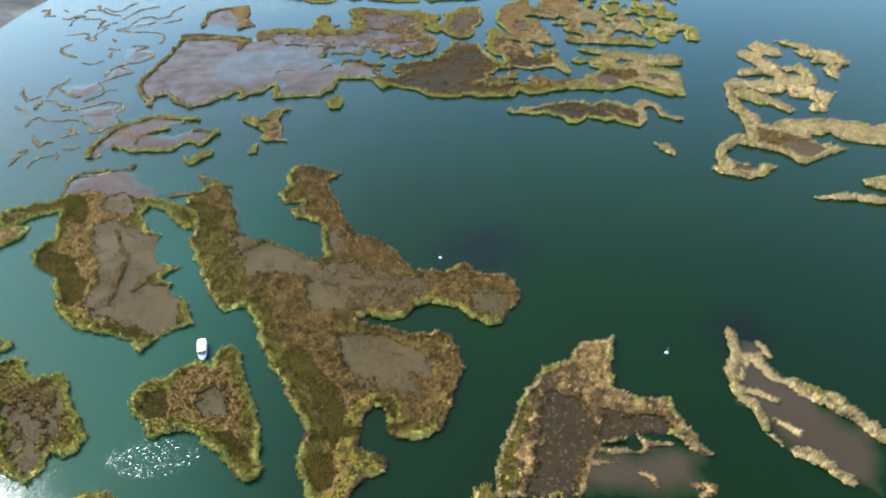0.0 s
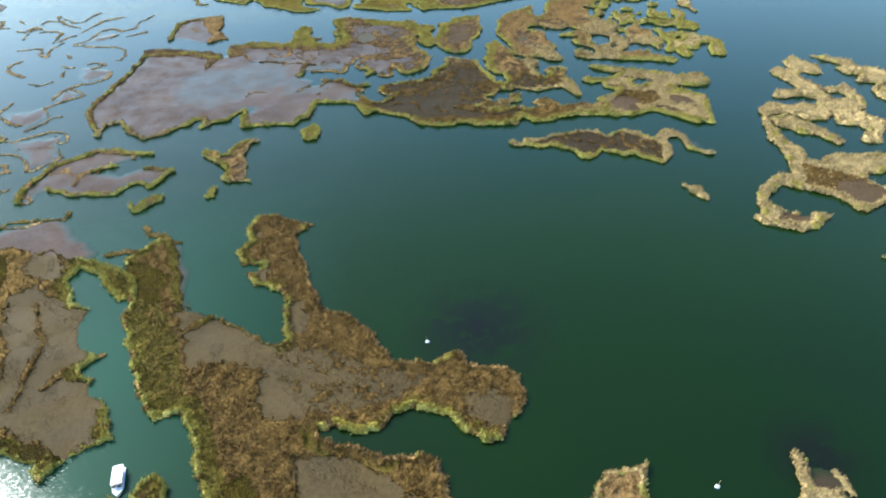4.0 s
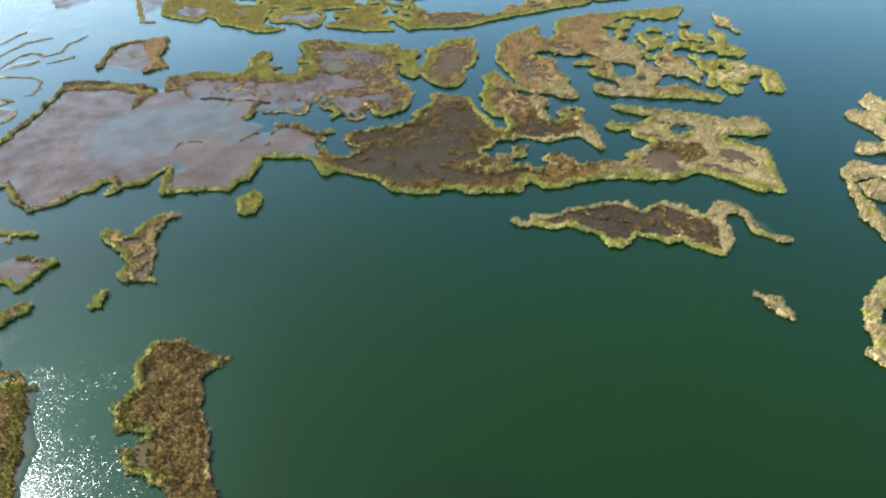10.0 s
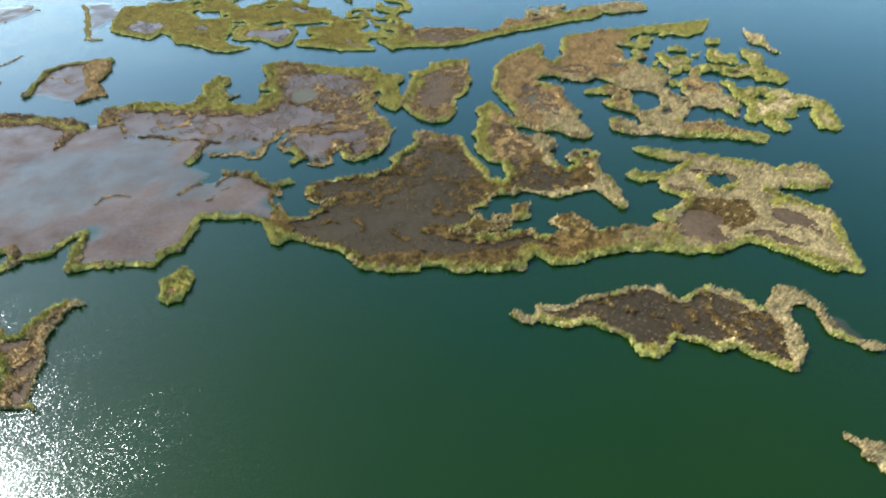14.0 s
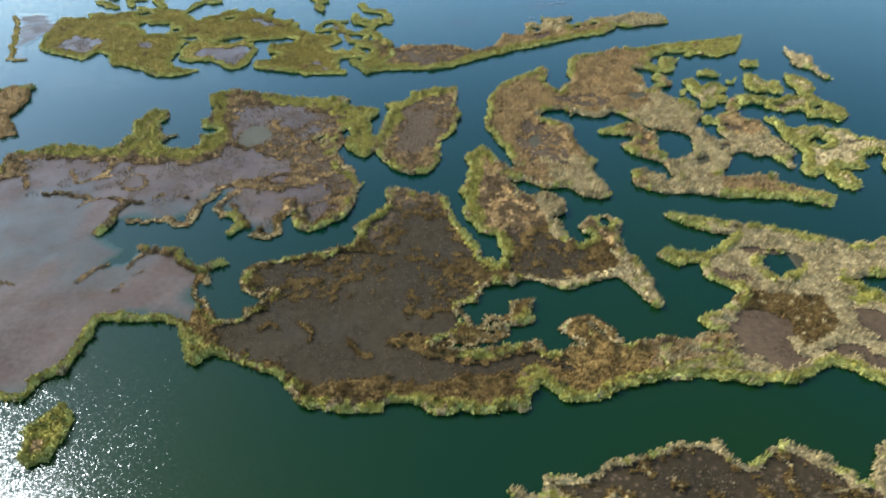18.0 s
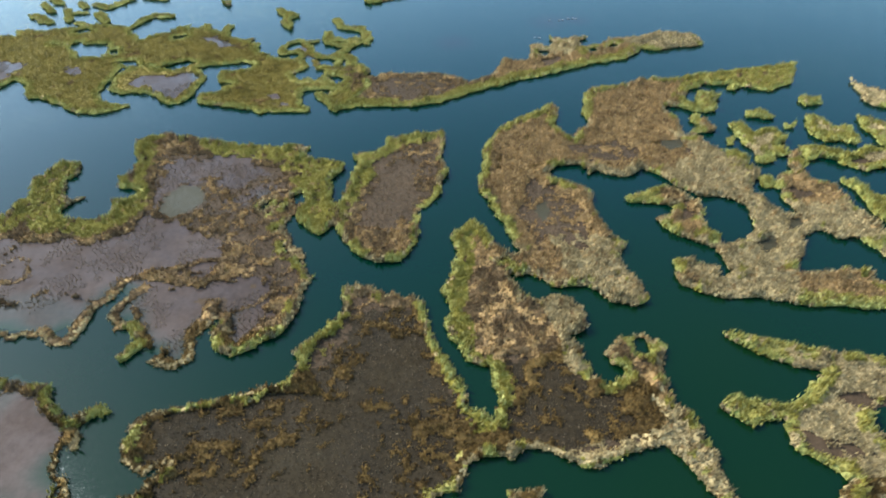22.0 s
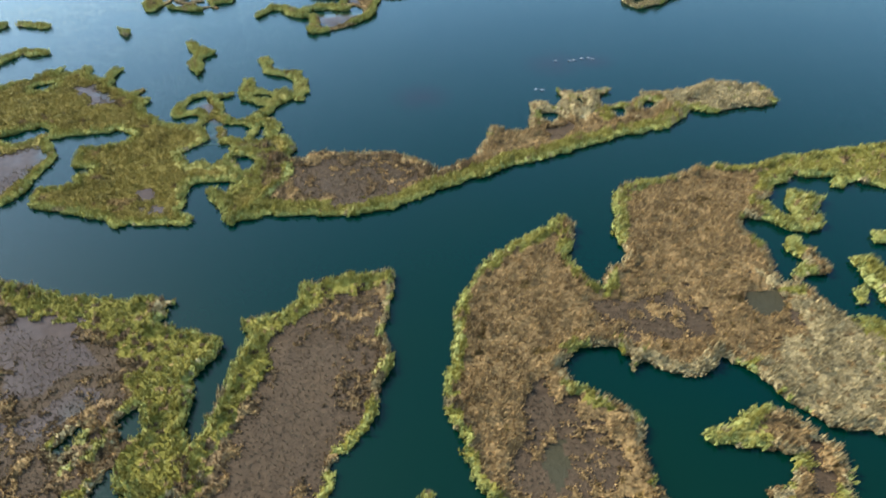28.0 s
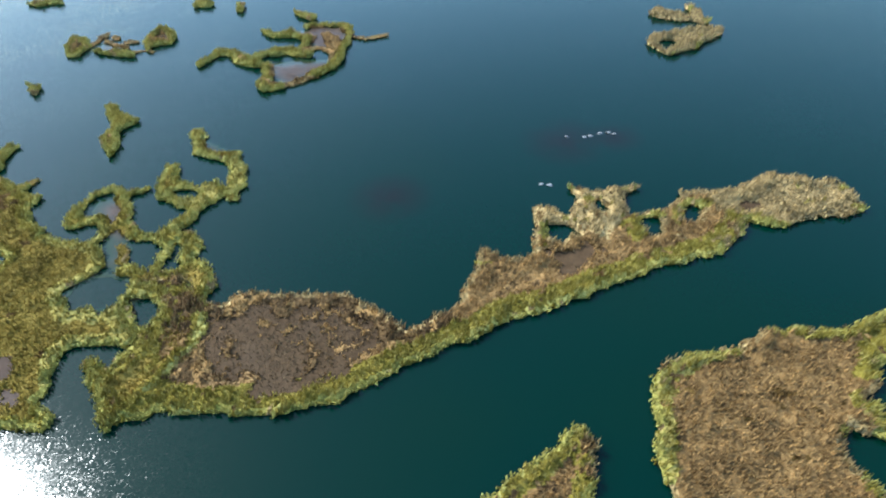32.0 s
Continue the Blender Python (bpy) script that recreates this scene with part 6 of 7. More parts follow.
isle.lines.append(([(-23.5, 433), (-19.5, 433), (-17, 430.5), (-18, 428)], 3.4))
isle.lines.append(([(-19, 442), (-16, 436), (-16, 433), (-11.5, 429.5), (-9, 428.5)], 3.4))
isle.lines.append(([(-16.5, 440.5), (-14.5, 442)], 3))
isle.muddy.append([(-22.5, 435), (-22, 439.5), (-18.5, 440.5), (-16, 434), (-12, 429), (-10.5, 420.5), (-13.5, 421), (-16.5, 428.5), (-18.5, 432.5)])
isle.reedy.append([(-13.5, 448.5), (-10, 449.5), (-9, 445.5), (-5, 441), (-2, 444), (1, 440.5), (0, 436.5), (-2.5, 434.5), (-6, 435), (-10, 438), (-11.5, 438), (-12.5, 442.5)])
isle.ponds.append([(-9, 440.5), (-6.5, 437.5), (-4.5, 438.5), (-6.5, 440.5)])
isle.lines.append(([(-3, 435.5), (-3.5, 433), (-5, 430.5), (-7, 427.5)], 3.4))
isle.lines.append(([(-10, 460.5), (-7.5, 454), (-4, 451.5), (-0.5, 450.5), (1.5, 447), (2, 442)], 4.6))
isle.lines.append(([(1.5, 439), (2.5, 437.5)], 3.6))
isle.muddy.append([(-7.5, 458.5), (-3.5, 456.5), (0, 451), (-4.5, 452)])
isle.lines.append(([(-7, 428.5), (-2.5, 427), (-0.5, 420.5), (2, 419.5), (3.5, 416.5)], 4.2))
isle.lines.append(([(-6, 425.5), (-5.5, 420), (-2, 419)], 3.4))
isle.lines.append(([(-10, 421), (-7.5, 420)], 3.6))
isle.lines.append(([(-3.5, 432), (-3, 433)], 3.2))
isle.lines.append(([(-13, 426), (-11.5, 422.5)], 1.8))
isle.reedy.append([(-8.5, 418.5), (-5.5, 419.5), (1, 419.5), (4.5, 413), (6, 408), (6, 403.5), (1, 396.5), (-2, 391.5), (-3.5, 392), (-4.5, 395.5), (-6.5, 397.5), (-10, 402.5), (-8.5, 403), (-5, 400), (-4.5, 403.5), (-1.5, 407.5), (-2, 412.5), (-5, 413.5), (-7.5, 414), (-8.5, 411.5), (-10, 411.5)])
isle.lines.append(([(-54, 456), (-55, 460)], 3.6))
isle.lines.append(([(-46, 451.5), (-46.5, 456.5), (-47, 459)], 3.4))
isle.lines.append(([(-37.5, 446.5), (-36.5, 445.5)], 2.6))
isle.lines.append(([(-62, 459.5), (-61.5, 460.5)], 3.4))
isle.lines.append(([(-39.5, 444), (-38.5, 444.5)], 3))
isle.lines.append(([(-33, 439), (-33.5, 440.5)], 3))
isle.mauve = 1000.0

isle = Island("small low reed islet in open water", GOLD, 0.6)
ISLANDS.append(isle)
isle.reedy.append([(-1, 523.5), (3.5, 520.5), (6.5, 518), (4, 516)])

isle = Island("small low reed islet in open water", GOLD, 0.6)
ISLANDS.append(isle)
isle.reedy.append([(-57.5, 486.5), (-54, 486), (-52.5, 483), (-53.5, 480.5)])

isle = Island("small low reed islet in open water", GOLD, 0.6)
ISLANDS.append(isle)
isle.reedy.append([(-48.5, 457), (-47, 459.5), (-46, 458), (-46.5, 454.5), (-46.5, 452.5)])

isle = Island("small low reed islet in open water", GOLD, 0.6)
ISLANDS.append(isle)
isle.reedy.append([(-30.5, 529.5), (-30, 534.5), (-25.5, 533), (-25.5, 530)])

isle = Island("small low reed islet in open water", GOLD, 0.6)
ISLANDS.append(isle)
isle.reedy.append([(-18, 532), (-15.5, 531), (-14.5, 524.5), (-16.5, 525)])

isle = Island("small low reed islet in open water", GOLD, 0.6)
ISLANDS.append(isle)
isle.reedy.append([(-83, 540), (-74.5, 542), (-70.5, 539.5), (-79.5, 537.5)])

isle = Island("thin broken reed ridges over flooded mud", BROWN, 0.12, tall=1.0)
ISLANDS.append(isle)
isle.muddy.append([(-203.5, 463.5), (-181, 469.5), (-173.5, 457), (-178.5, 447), (-188, 435)])
isle.lines.append(([(-163, 211.5), (-163, 216.5), (-161.5, 220)], 1.9))
isle.lines.append(([(-155, 209), (-155, 215), (-149, 217)], 1.9))
isle.lines.append(([(-147.5, 214), (-149, 219)], 1.9))
isle.lines.append(([(-135, 201.5), (-127, 200.5), (-122, 204)], 1.9))
isle.wiggle = 3.0
isle.lines.append(([(-240, 398.5), (-236, 399), (-233, 387.5), (-227, 387)], 1.9))
isle.lines.append(([(-227.5, 398.5), (-223, 394.5)], 1.6))
isle.lines.append(([(-210, 368.5), (-211, 375.5), (-211, 383.5)], 1.6))
isle.lines.append(([(-220, 382), (-215, 380.5), (-212.5, 386.5), (-208.5, 383)], 1.9))
isle.lines.append(([(-211.5, 391.5), (-210.5, 397.5), (-203, 395), (-194.5, 388), (-186.5, 384)], 1.6))
isle.lines.append(([(-208, 404), (-201.5, 394.5)], 1.6))
isle.lines.append(([(-192.5, 362.5), (-192.5, 371.5), (-192.5, 375.5), (-198, 380), (-203, 379.5), (-205.5, 378)], 1.9))
isle.lines.append(([(-190, 364), (-187, 369.5), (-184.5, 371)], 1.6))
isle.lines.append(([(-202, 399), (-194.5, 392), (-190, 393.5), (-188, 400), (-186.5, 407.5)], 1.6))
isle.lines.append(([(-183, 375.5), (-180.5, 382.5), (-179.5, 392.5), (-176, 396.5), (-169, 398)], 1.9))
isle.lines.append(([(-179, 358.5), (-175, 362.5), (-173.5, 370), (-172.5, 377.5), (-168.5, 381.5), (-162, 376.5), (-156.5, 380), (-158, 390.5), (-154.5, 393.5), (-153.5, 401)], 1.6))
isle.lines.append(([(-178.5, 357.5), (-169, 355.5), (-162.5, 355), (-156, 353.5), (-149.5, 347.5), (-147, 342.5), (-147, 335.5), (-151, 334.5)], 1.6))
isle.lines.append(([(-171, 365), (-164.5, 367.5), (-161.5, 371)], 1.9))
isle.lines.append(([(-156, 368.5), (-152, 371), (-148, 374.5)], 1.6))
isle.lines.append(([(-205, 352.5), (-200, 354), (-194.5, 355), (-191, 349.5), (-193, 348), (-186, 342.5), (-188.5, 351), (-187.5, 354.5), (-186, 361.5)], 1.6))
isle.lines.append(([(-185, 320), (-191.5, 322.5), (-196.5, 327), (-199, 332.5), (-197.5, 336.5), (-196, 340)], 1.9))
isle.lines.append(([(-176.5, 345), (-173, 341)], 1.6))
isle.lines.append(([(-172.5, 330.5), (-169.5, 328), (-166.5, 328.5)], 1.6))
isle.lines.append(([(-160.5, 332), (-158, 333.5), (-152, 330.5), (-157, 327)], 1.9))
isle.lines.append(([(-169.5, 324.5), (-167, 318.5)], 1.6))
isle.lines.append(([(-179.5, 312), (-175.5, 310), (-171, 309.5), (-169, 314)], 1.6))
isle.lines.append(([(-147, 323), (-145.5, 318), (-146.5, 313), (-149.5, 309.5), (-155, 308.5), (-157, 305), (-152.5, 302), (-147.5, 298.5), (-150, 295.5), (-154.5, 292.5), (-157, 289.5), (-159, 286), (-160, 285)], 1.9))
isle.lines.append(([(-160, 293), (-160.5, 301), (-157.5, 304.5)], 1.6))
isle.lines.append(([(-177, 285.5), (-176, 289.5), (-176, 292)], 1.6))
isle.lines.append(([(-178.5, 284.5), (-174.5, 279), (-169.5, 274.5), (-163.5, 270), (-162, 271)], 1.9))
isle.lines.append(([(-157.5, 266), (-155.5, 268.5), (-153, 272), (-152, 276.5), (-149.5, 278)], 1.6))
isle.lines.append(([(-160, 284.5), (-156.5, 281.5), (-154.5, 277.5)], 1.6))
isle.lines.append(([(-194.5, 282.5), (-190.5, 276), (-184.5, 268), (-182.5, 269.5), (-182, 272.5)], 1.9))
isle.lines.append(([(-177.5, 271), (-179.5, 279.5), (-179, 284.5)], 1.6))
isle.lines.append(([(-187.5, 262.5), (-184.5, 260), (-179, 255)], 1.6))
isle.lines.append(([(-176.5, 267.5), (-172.5, 267.5), (-166.5, 262.5), (-162, 258), (-157.5, 256.5), (-152.5, 261.5), (-147, 264), (-141.5, 262.5), (-137.5, 257.5), (-139, 255), (-142, 257)], 1.9))
isle.lines.append(([(-173, 243), (-173.5, 248.5), (-170.5, 250.5)], 1.6))
isle.lines.append(([(-170, 249), (-164.5, 247), (-159, 246.5), (-156.5, 248.5), (-152.5, 247), (-149, 245), (-145.5, 240), (-143, 235.5), (-139.5, 236), (-137.5, 239.5), (-134.5, 241.5), (-135.5, 247), (-137.5, 250.5)], 1.6))
isle.lines.append(([(-153, 233), (-150.5, 234.5), (-149, 235), (-151.5, 240), (-154, 239.5)], 1.9))
isle.lines.append(([(-166.5, 235), (-162, 229), (-159, 225), (-158, 228.5), (-154.5, 228.5)], 1.6))
isle.lines.append(([(-147.5, 222.5), (-144, 222.5), (-142.5, 224)], 1.6))
isle.lines.append(([(-165, 220), (-162.5, 222)], 1.9))
isle.lines.append(([(-178, 260.5), (-178.5, 266.5)], 3.2))
isle.lines.append(([(-164, 257), (-163, 260.5)], 3.2))
isle.muddy.append([(-162, 329.5), (-147.5, 324.5), (-146, 315), (-152, 308), (-159.5, 314)])
isle.muddy.append([(-157.5, 304.5), (-148, 299.5), (-153.5, 293.5), (-157.5, 290.5), (-160, 299.5)])
isle.muddy.append([(-160.5, 288.5), (-153.5, 279.5), (-154.5, 275)])
isle.muddy.append([(-151, 228), (-142.5, 224), (-146, 222)])
isle.muddy.append([(-160, 256.5), (-141, 261), (-134.5, 241.5), (-142, 236), (-149.5, 246)])
isle.muddy.append([(-157.5, 267.5), (-153.5, 276.5), (-160, 286.5), (-165.5, 283.5), (-176, 283), (-169.5, 274.5)])
isle.muddy.append([(-178.5, 359), (-171, 370), (-162.5, 373), (-164, 365.5), (-169.5, 360)])


isle = Island("ragged pale reed islet among creeks", STRAW, 0.55)
ISLANDS.append(isle)
isle.reedy.append([(95, 376), (98.5, 376), (100, 372), (103.5, 373.5), (106, 371.5), (106, 368.5), (103.5, 365.5), (104.5, 362), (100.5, 361), (97, 362), (98.5, 364.5), (96.5, 366), (95, 371)])

isle = Island("ragged pale reed islet among creeks", STRAW, 0.55)
ISLANDS.append(isle)
isle.reedy.append([(91.5, 364.5), (94.5, 364), (94.5, 359), (93, 356.5), (89, 355.5), (88.5, 357), (91, 358.5), (90, 361.5)])

isle = Island("small green reed strip among creeks", STRAW, 0.85)
ISLANDS.append(isle)
isle.reedy.append([(102, 382.5), (105.5, 382), (107.5, 379), (105, 377.5), (102, 380)])

isle = Island("small green reed strip among creeks", STRAW, 0.85)
ISLANDS.append(isle)
isle.reedy.append([(118, 389), (123, 388), (122.5, 385.5), (117.5, 384.5)])

isle = Island("small green reed strip among creeks", STRAW, 0.85)
ISLANDS.append(isle)
isle.reedy.append([(95.5, 361), (100.5, 360.5), (100, 358.5), (95, 358.5)])

isle = Island("small green reed strip among creeks", STRAW, 0.85)
ISLANDS.append(isle)
isle.reedy.append([(92.5, 369), (94.5, 369.5), (94, 367), (92, 367)])

isle = Island("small green reed strip among creeks", STRAW, 0.85)
ISLANDS.append(isle)
isle.reedy.append([(108.5, 376), (110.5, 376), (110, 374.5), (108, 374)])

isle = Island("small green reed strip among creeks", STRAW, 0.85)
ISLANDS.append(isle)
isle.reedy.append([(93, 352.5), (96, 353.5), (95.5, 349.5), (93, 349)])

isle = Island("ragged yellow-green reed islet", STRAW, 0.8)
ISLANDS.append(isle)
isle.reedy.append([(115.5, 379.5), (118, 378.5), (119.5, 375), (123, 372.5), (122.5, 368.5), (121.5, 364.5), (120, 365.5), (118.5, 367), (115, 366), (113.5, 369.5), (113.5, 373.5)])

isle = Island("yellow-green reed band with a small pond", STRAW, 0.75)
ISLANDS.append(isle)
isle.reedy.append([(108, 364.5), (112, 364.5), (114, 362), (118, 361), (122, 363.5), (125.5, 362.5), (129, 363), (130.5, 361), (131.5, 357), (134, 352.5), (130.5, 346.5), (127.5, 349.5), (122.5, 350.5), (123, 354.5), (121, 355.5), (117, 353.5), (114.5, 354.5), (113, 357), (113.5, 359.5), (110, 359.5), (107, 358.5)])
isle.reedy.append([(128, 378), (130, 376), (132, 371.5), (131, 366), (127, 361.5), (126.5, 367.5), (126.5, 372)])
isle.ponds.append([(126.5, 357), (130, 358.5), (128.5, 354), (125, 353)])

isle = Island("straw-coloured reed islet on open water", STRAW, 0.15)
ISLANDS.append(isle)
isle.reedy.append([(137, 401), (136.5, 394.5), (141, 390), (140.5, 384), (138.5, 379), (140, 373), (138, 374.5), (138, 381), (134.5, 383), (133, 387), (135, 392)])

isle = Island("pale branching reed islet on open water", STRAW, 0.12)
ISLANDS.append(isle)
isle.reedy.append([(168.5, 312), (176.5, 307.5), (183, 303.5), (183.5, 296), (188, 297), (192.5, 289.5), (191, 280), (186.5, 278), (181, 272), (178, 264), (176, 269.5), (176.5, 275.5), (182.5, 280.5), (175, 284), (181, 290.5), (175.5, 290.5), (173.5, 296.5), (178.5, 300), (173, 305.5)])

isle = Island("hooked straw-coloured reed strip", STRAW, 0.2)
ISLANDS.append(isle)
isle.reedy.append([(144.5, 182.5), (147.5, 181.5), (154, 184.5), (161.5, 187), (154.5, 175), (146, 176.5), (144.5, 179)])

isle = Island("narrow straw-coloured reed strip", STRAW, 0.05)
ISLANDS.append(isle)
isle.reedy.append([(124, 173), (129, 173.5), (134.5, 173.5), (146, 170.5), (150.5, 168), (149, 166), (141.5, 168.5), (133, 170), (126, 171)])

isle = Island("long thin reed islet with a curled tip", STRAW, 0.25, rim=1.2)
ISLANDS.append(isle)
isle.reedy.append([(28.5, 242.5), (30, 243.5), (31.5, 242.5), (33.5, 242), (34.5, 244.5), (38, 245), (41.5, 245.5), (45.5, 247), (49.5, 248.5), (53.5, 249.5), (57.5, 249.5), (61, 250.5), (62.5, 248), (63.5, 246), (66, 246.5), (68.5, 248.5), (71, 249.5), (74, 248), (76.5, 246.5), (78.5, 245), (80, 242.5), (82, 244), (84.5, 247), (87, 248.5), (88.5, 247.5), (90, 245.5), (91.5, 243.5), (91.5, 241), (92, 237), (93, 234.5), (95.5, 233), (97.5, 231.5), (98.5, 230.5), (97.5, 229.5), (96, 230), (94, 231.5), (91.5, 233.5), (90, 235.5), (89.5, 238), (90, 241.5), (88.5, 243.5), (87, 243.5), (85.5, 241), (85, 237.5), (84.5, 235), (83, 232), (84, 230.5), (81.5, 228.5), (80, 226), (77.5, 226), (75, 228), (72.5, 230.5), (71, 232), (67.5, 231), (65, 233.5), (61, 234.5), (58, 232), (55.5, 230.5), (52, 231), (50, 234), (49, 236.5), (46, 238), (42.5, 239), (40, 238), (37, 239), (33.5, 240.5), (32, 239), (30.5, 240.5)])
isle.traced = True
isle.bare.append([(35, 243), (41, 244), (46.5, 246), (53.5, 248.5), (60, 249), (62.5, 245.5), (66, 245), (68.5, 247.5), (71, 247.5), (75.5, 245), (78.5, 241), (81, 240.5), (82, 237.5), (80.5, 233.5), (79.5, 228), (75.5, 229.5), (73, 232), (71, 234), (67.5, 233.5), (65, 235.5), (60, 235.5), (57, 233), (52, 233), (50.5, 236.5), (47.5, 239), (43, 241), (38.5, 241)])
isle.sunken.append([(91.5, 242.5), (95.5, 239), (97, 233), (97.5, 231), (94, 232), (91.5, 236)])
isle.area(FRESH, [(34, 242), (46.5, 239.5), (51, 233.5), (57, 232.5), (61.5, 236), (67.5, 233.5), (74, 231), (79.5, 227.5), (78, 224.5), (72, 229), (62.5, 232.5), (56, 229), (49.5, 232.5), (46, 237), (33, 238.5)])
isle.area(PALE_DRY, [(81.5, 245), (87.5, 250), (93, 244.5), (100, 231.5), (97, 228.5), (89, 234), (88, 242), (84, 230.5), (79.5, 231), (82, 238.5), (79.5, 240.5)])
isle.lines.append(([(74.5, 242.5), (76.5, 240.5)], 2))
isle.lines.append(([(75.5, 239), (76, 236)], 2))
isle.lines.append(([(71.5, 237.5), (72.5, 234.5)], 2))
isle.lines.append(([(78.5, 240.5), (80, 238.5)], 2))
isle.lines.append(([(78.5, 237), (78.5, 234.5)], 2))
isle.lines.append(([(79, 231), (80.5, 230)], 2))
isle.lines.append(([(69.5, 245), (69.5, 242)], 2))
isle.lines.append(([(62, 238.5), (62, 237)], 2))
isle.lines.append(([(53, 243), (54, 242.5)], 2))
isle.lines.append(([(58, 241.5), (59.5, 241)], 2))
isle.lines.append(([(74.5, 232), (75.5, 231)], 2))
isle.lines.append(([(74, 239), (74.5, 238)], 2))
isle.lines.append(([(70, 240), (70.5, 238.5)], 2))
isle.lines.append(([(49, 245.5), (50, 244.5)], 2))
isle.lines.append(([(65, 242), (65, 240.5)], 2))
isle.lines.append(([(78, 241.5), (77.5, 239.5)], 2))
isle.lines.append(([(79, 233.5), (79, 232.5)], 2))
isle.area(PEATY, [(35, 243), (41, 244), (46.5, 246), (53.5, 248.5), (60, 249), (62.5, 245.5), (66, 245), (68.5, 247.5), (71, 247.5), (75.5, 245), (78.5, 241), (81, 240.5), (82, 237.5), (80.5, 233.5), (79.5, 228), (75.5, 229.5), (73, 232), (71, 234), (67.5, 233.5), (65, 235.5), (60, 235.5), (57, 233), (52, 233), (50.5, 236.5), (47.5, 239), (43, 241), (38.5, 241)])


isle = Island("tiny straw-coloured reed islet alone", STRAW, 0)
ISLANDS.append(isle)
isle.traced = True
isle.reedy.append([(81, 211.5), (81.5, 211), (83.5, 210), (85, 209.5), (86, 209.5), (86, 208.5), (86.5, 206.5), (86.5, 205), (87, 204), (86, 202.5), (85, 203), (83.5, 204.5), (83, 205.5), (82, 207.5), (81.5, 209), (80.5, 210.5)])

isle = Island("lobed yellow-green reed islet with a pond", STRAW, 0.85)
ISLANDS.append(isle)
isle.traced = True
isle.reedy.append([(111, 351.5), (113, 350.5), (114, 345), (120.5, 344.5), (127.5, 343), (130.5, 338), (133.5, 336.5), (136.5, 333), (136.5, 327.5), (135.5, 320.5), (134, 316), (131, 315), (127, 316.5), (128, 321.5), (129.5, 326.5), (132, 330.5), (129, 330.5), (125.5, 329), (124, 324.5), (120.5, 324), (118, 326), (116.5, 322.5), (119, 320), (119.5, 317), (117, 315), (113.5, 316), (112.5, 320), (112.5, 324), (110.5, 321), (108, 322), (109, 325.5), (112, 329), (113, 335), (111, 337.5), (111.5, 342)])
isle.ponds.append([(116.5, 338.5), (119.5, 340), (121, 336.5), (118.5, 334.5), (116, 336)])
isle.bare.append([(125, 338), (130, 337), (127.5, 335), (124.5, 336)])

isle = Island("branching reed islet with rusty patches", GOLD, 0.9)
ISLANDS.append(isle)
isle.traced = True
isle.muddy.append([(-1, 508), (5.5, 511), (13.5, 511.5), (17, 506), (15, 501), (13.5, 496), (10.5, 499), (7, 498.5), (7, 505.5)])
isle.muddy.append([(-2, 491.5), (7, 493.5), (14, 491.5), (11, 484.5), (4, 479.5), (0, 483)])
isle.area(RUSTY, [(7, 514.5), (14.5, 514), (17.5, 505), (16, 497.5), (16.5, 489), (11.5, 482), (4, 478.5), (1.5, 480), (9, 487.5), (14, 493), (14.5, 502.5)])
isle.lines.append(([(-18.5, 492), (-15.5, 498), (-12, 498.5), (-8, 493), (-4, 490.5), (-1.5, 488.5)], 3.6))
isle.lines.append(([(-7.5, 493.5), (-1.5, 496.5), (2.5, 497.5), (7.5, 494.5)], 3.4))
isle.lines.append(([(-1.5, 489.5), (0, 484), (0, 478)], 3.4))
isle.lines.append(([(-6.5, 510.5), (-2.5, 507.5), (2, 507.5), (7, 505), (5.5, 498.5)], 3.6))
isle.lines.append(([(6.5, 497.5), (10.5, 499), (13.5, 495.5), (13.5, 491.5)], 2.2))
isle.lines.append(([(4.5, 511.5), (9, 512), (13.5, 511.5), (17, 505), (15.5, 497.5), (15.5, 490.5), (11, 484.5), (6.5, 480.5), (1, 478)], 3))
isle.lines.append(([(10, 506.5), (14.5, 499), (15, 490), (9, 484)], 3.2))
isle.lines.append(([(17, 504), (21.5, 502), (25.5, 503.5)], 1.6))
isle.lines.append(([(0, 480.5), (5, 479.5), (11, 482.5)], 1.8))

isle = Island("small green reed islet on open water", GOLD, 0.9)
ISLANDS.append(isle)
isle.traced = True
isle.reedy.append([(-34, 473), (-32, 474), (-29, 470.5), (-26, 468), (-24, 466.5), (-24.5, 465), (-26, 463.5), (-26, 461), (-25, 456), (-25.5, 452.5), (-27, 455), (-29, 458), (-29, 462.5), (-28.5, 464.5), (-31, 468)])
isle.area(RUSTY, [(-29, 469), (-24, 467.5), (-24.5, 464), (-26.5, 462.5), (-27, 460), (-28.5, 463.5)])

isle = Island("straw-coloured reed islet round a pond", STRAW, 0.1)
ISLANDS.append(isle)
isle.traced = True
isle.reedy.append([(88.5, 491.5), (90.5, 495), (95.5, 496), (101.5, 498), (107.5, 498.5), (107, 495), (103, 491), (99.5, 487.5), (96.5, 487.5), (92.5, 485.5), (90, 488)])
isle.ponds.append([(90.5, 492.5), (94.5, 493), (94.5, 490), (92.5, 488), (91, 490)])

isle = Island("straw-coloured horned reed islet", STRAW, 0.1)
ISLANDS.append(isle)
isle.traced = True
isle.reedy.append([(93.5, 508.5), (96, 510.5), (98, 511.5), (98, 509), (101, 506.5), (103, 506), (104, 509.5), (103.5, 513), (105.5, 512), (106, 508), (106, 505), (107, 502), (105, 500.5), (104, 502.5), (99, 503.5), (95, 505.5)])

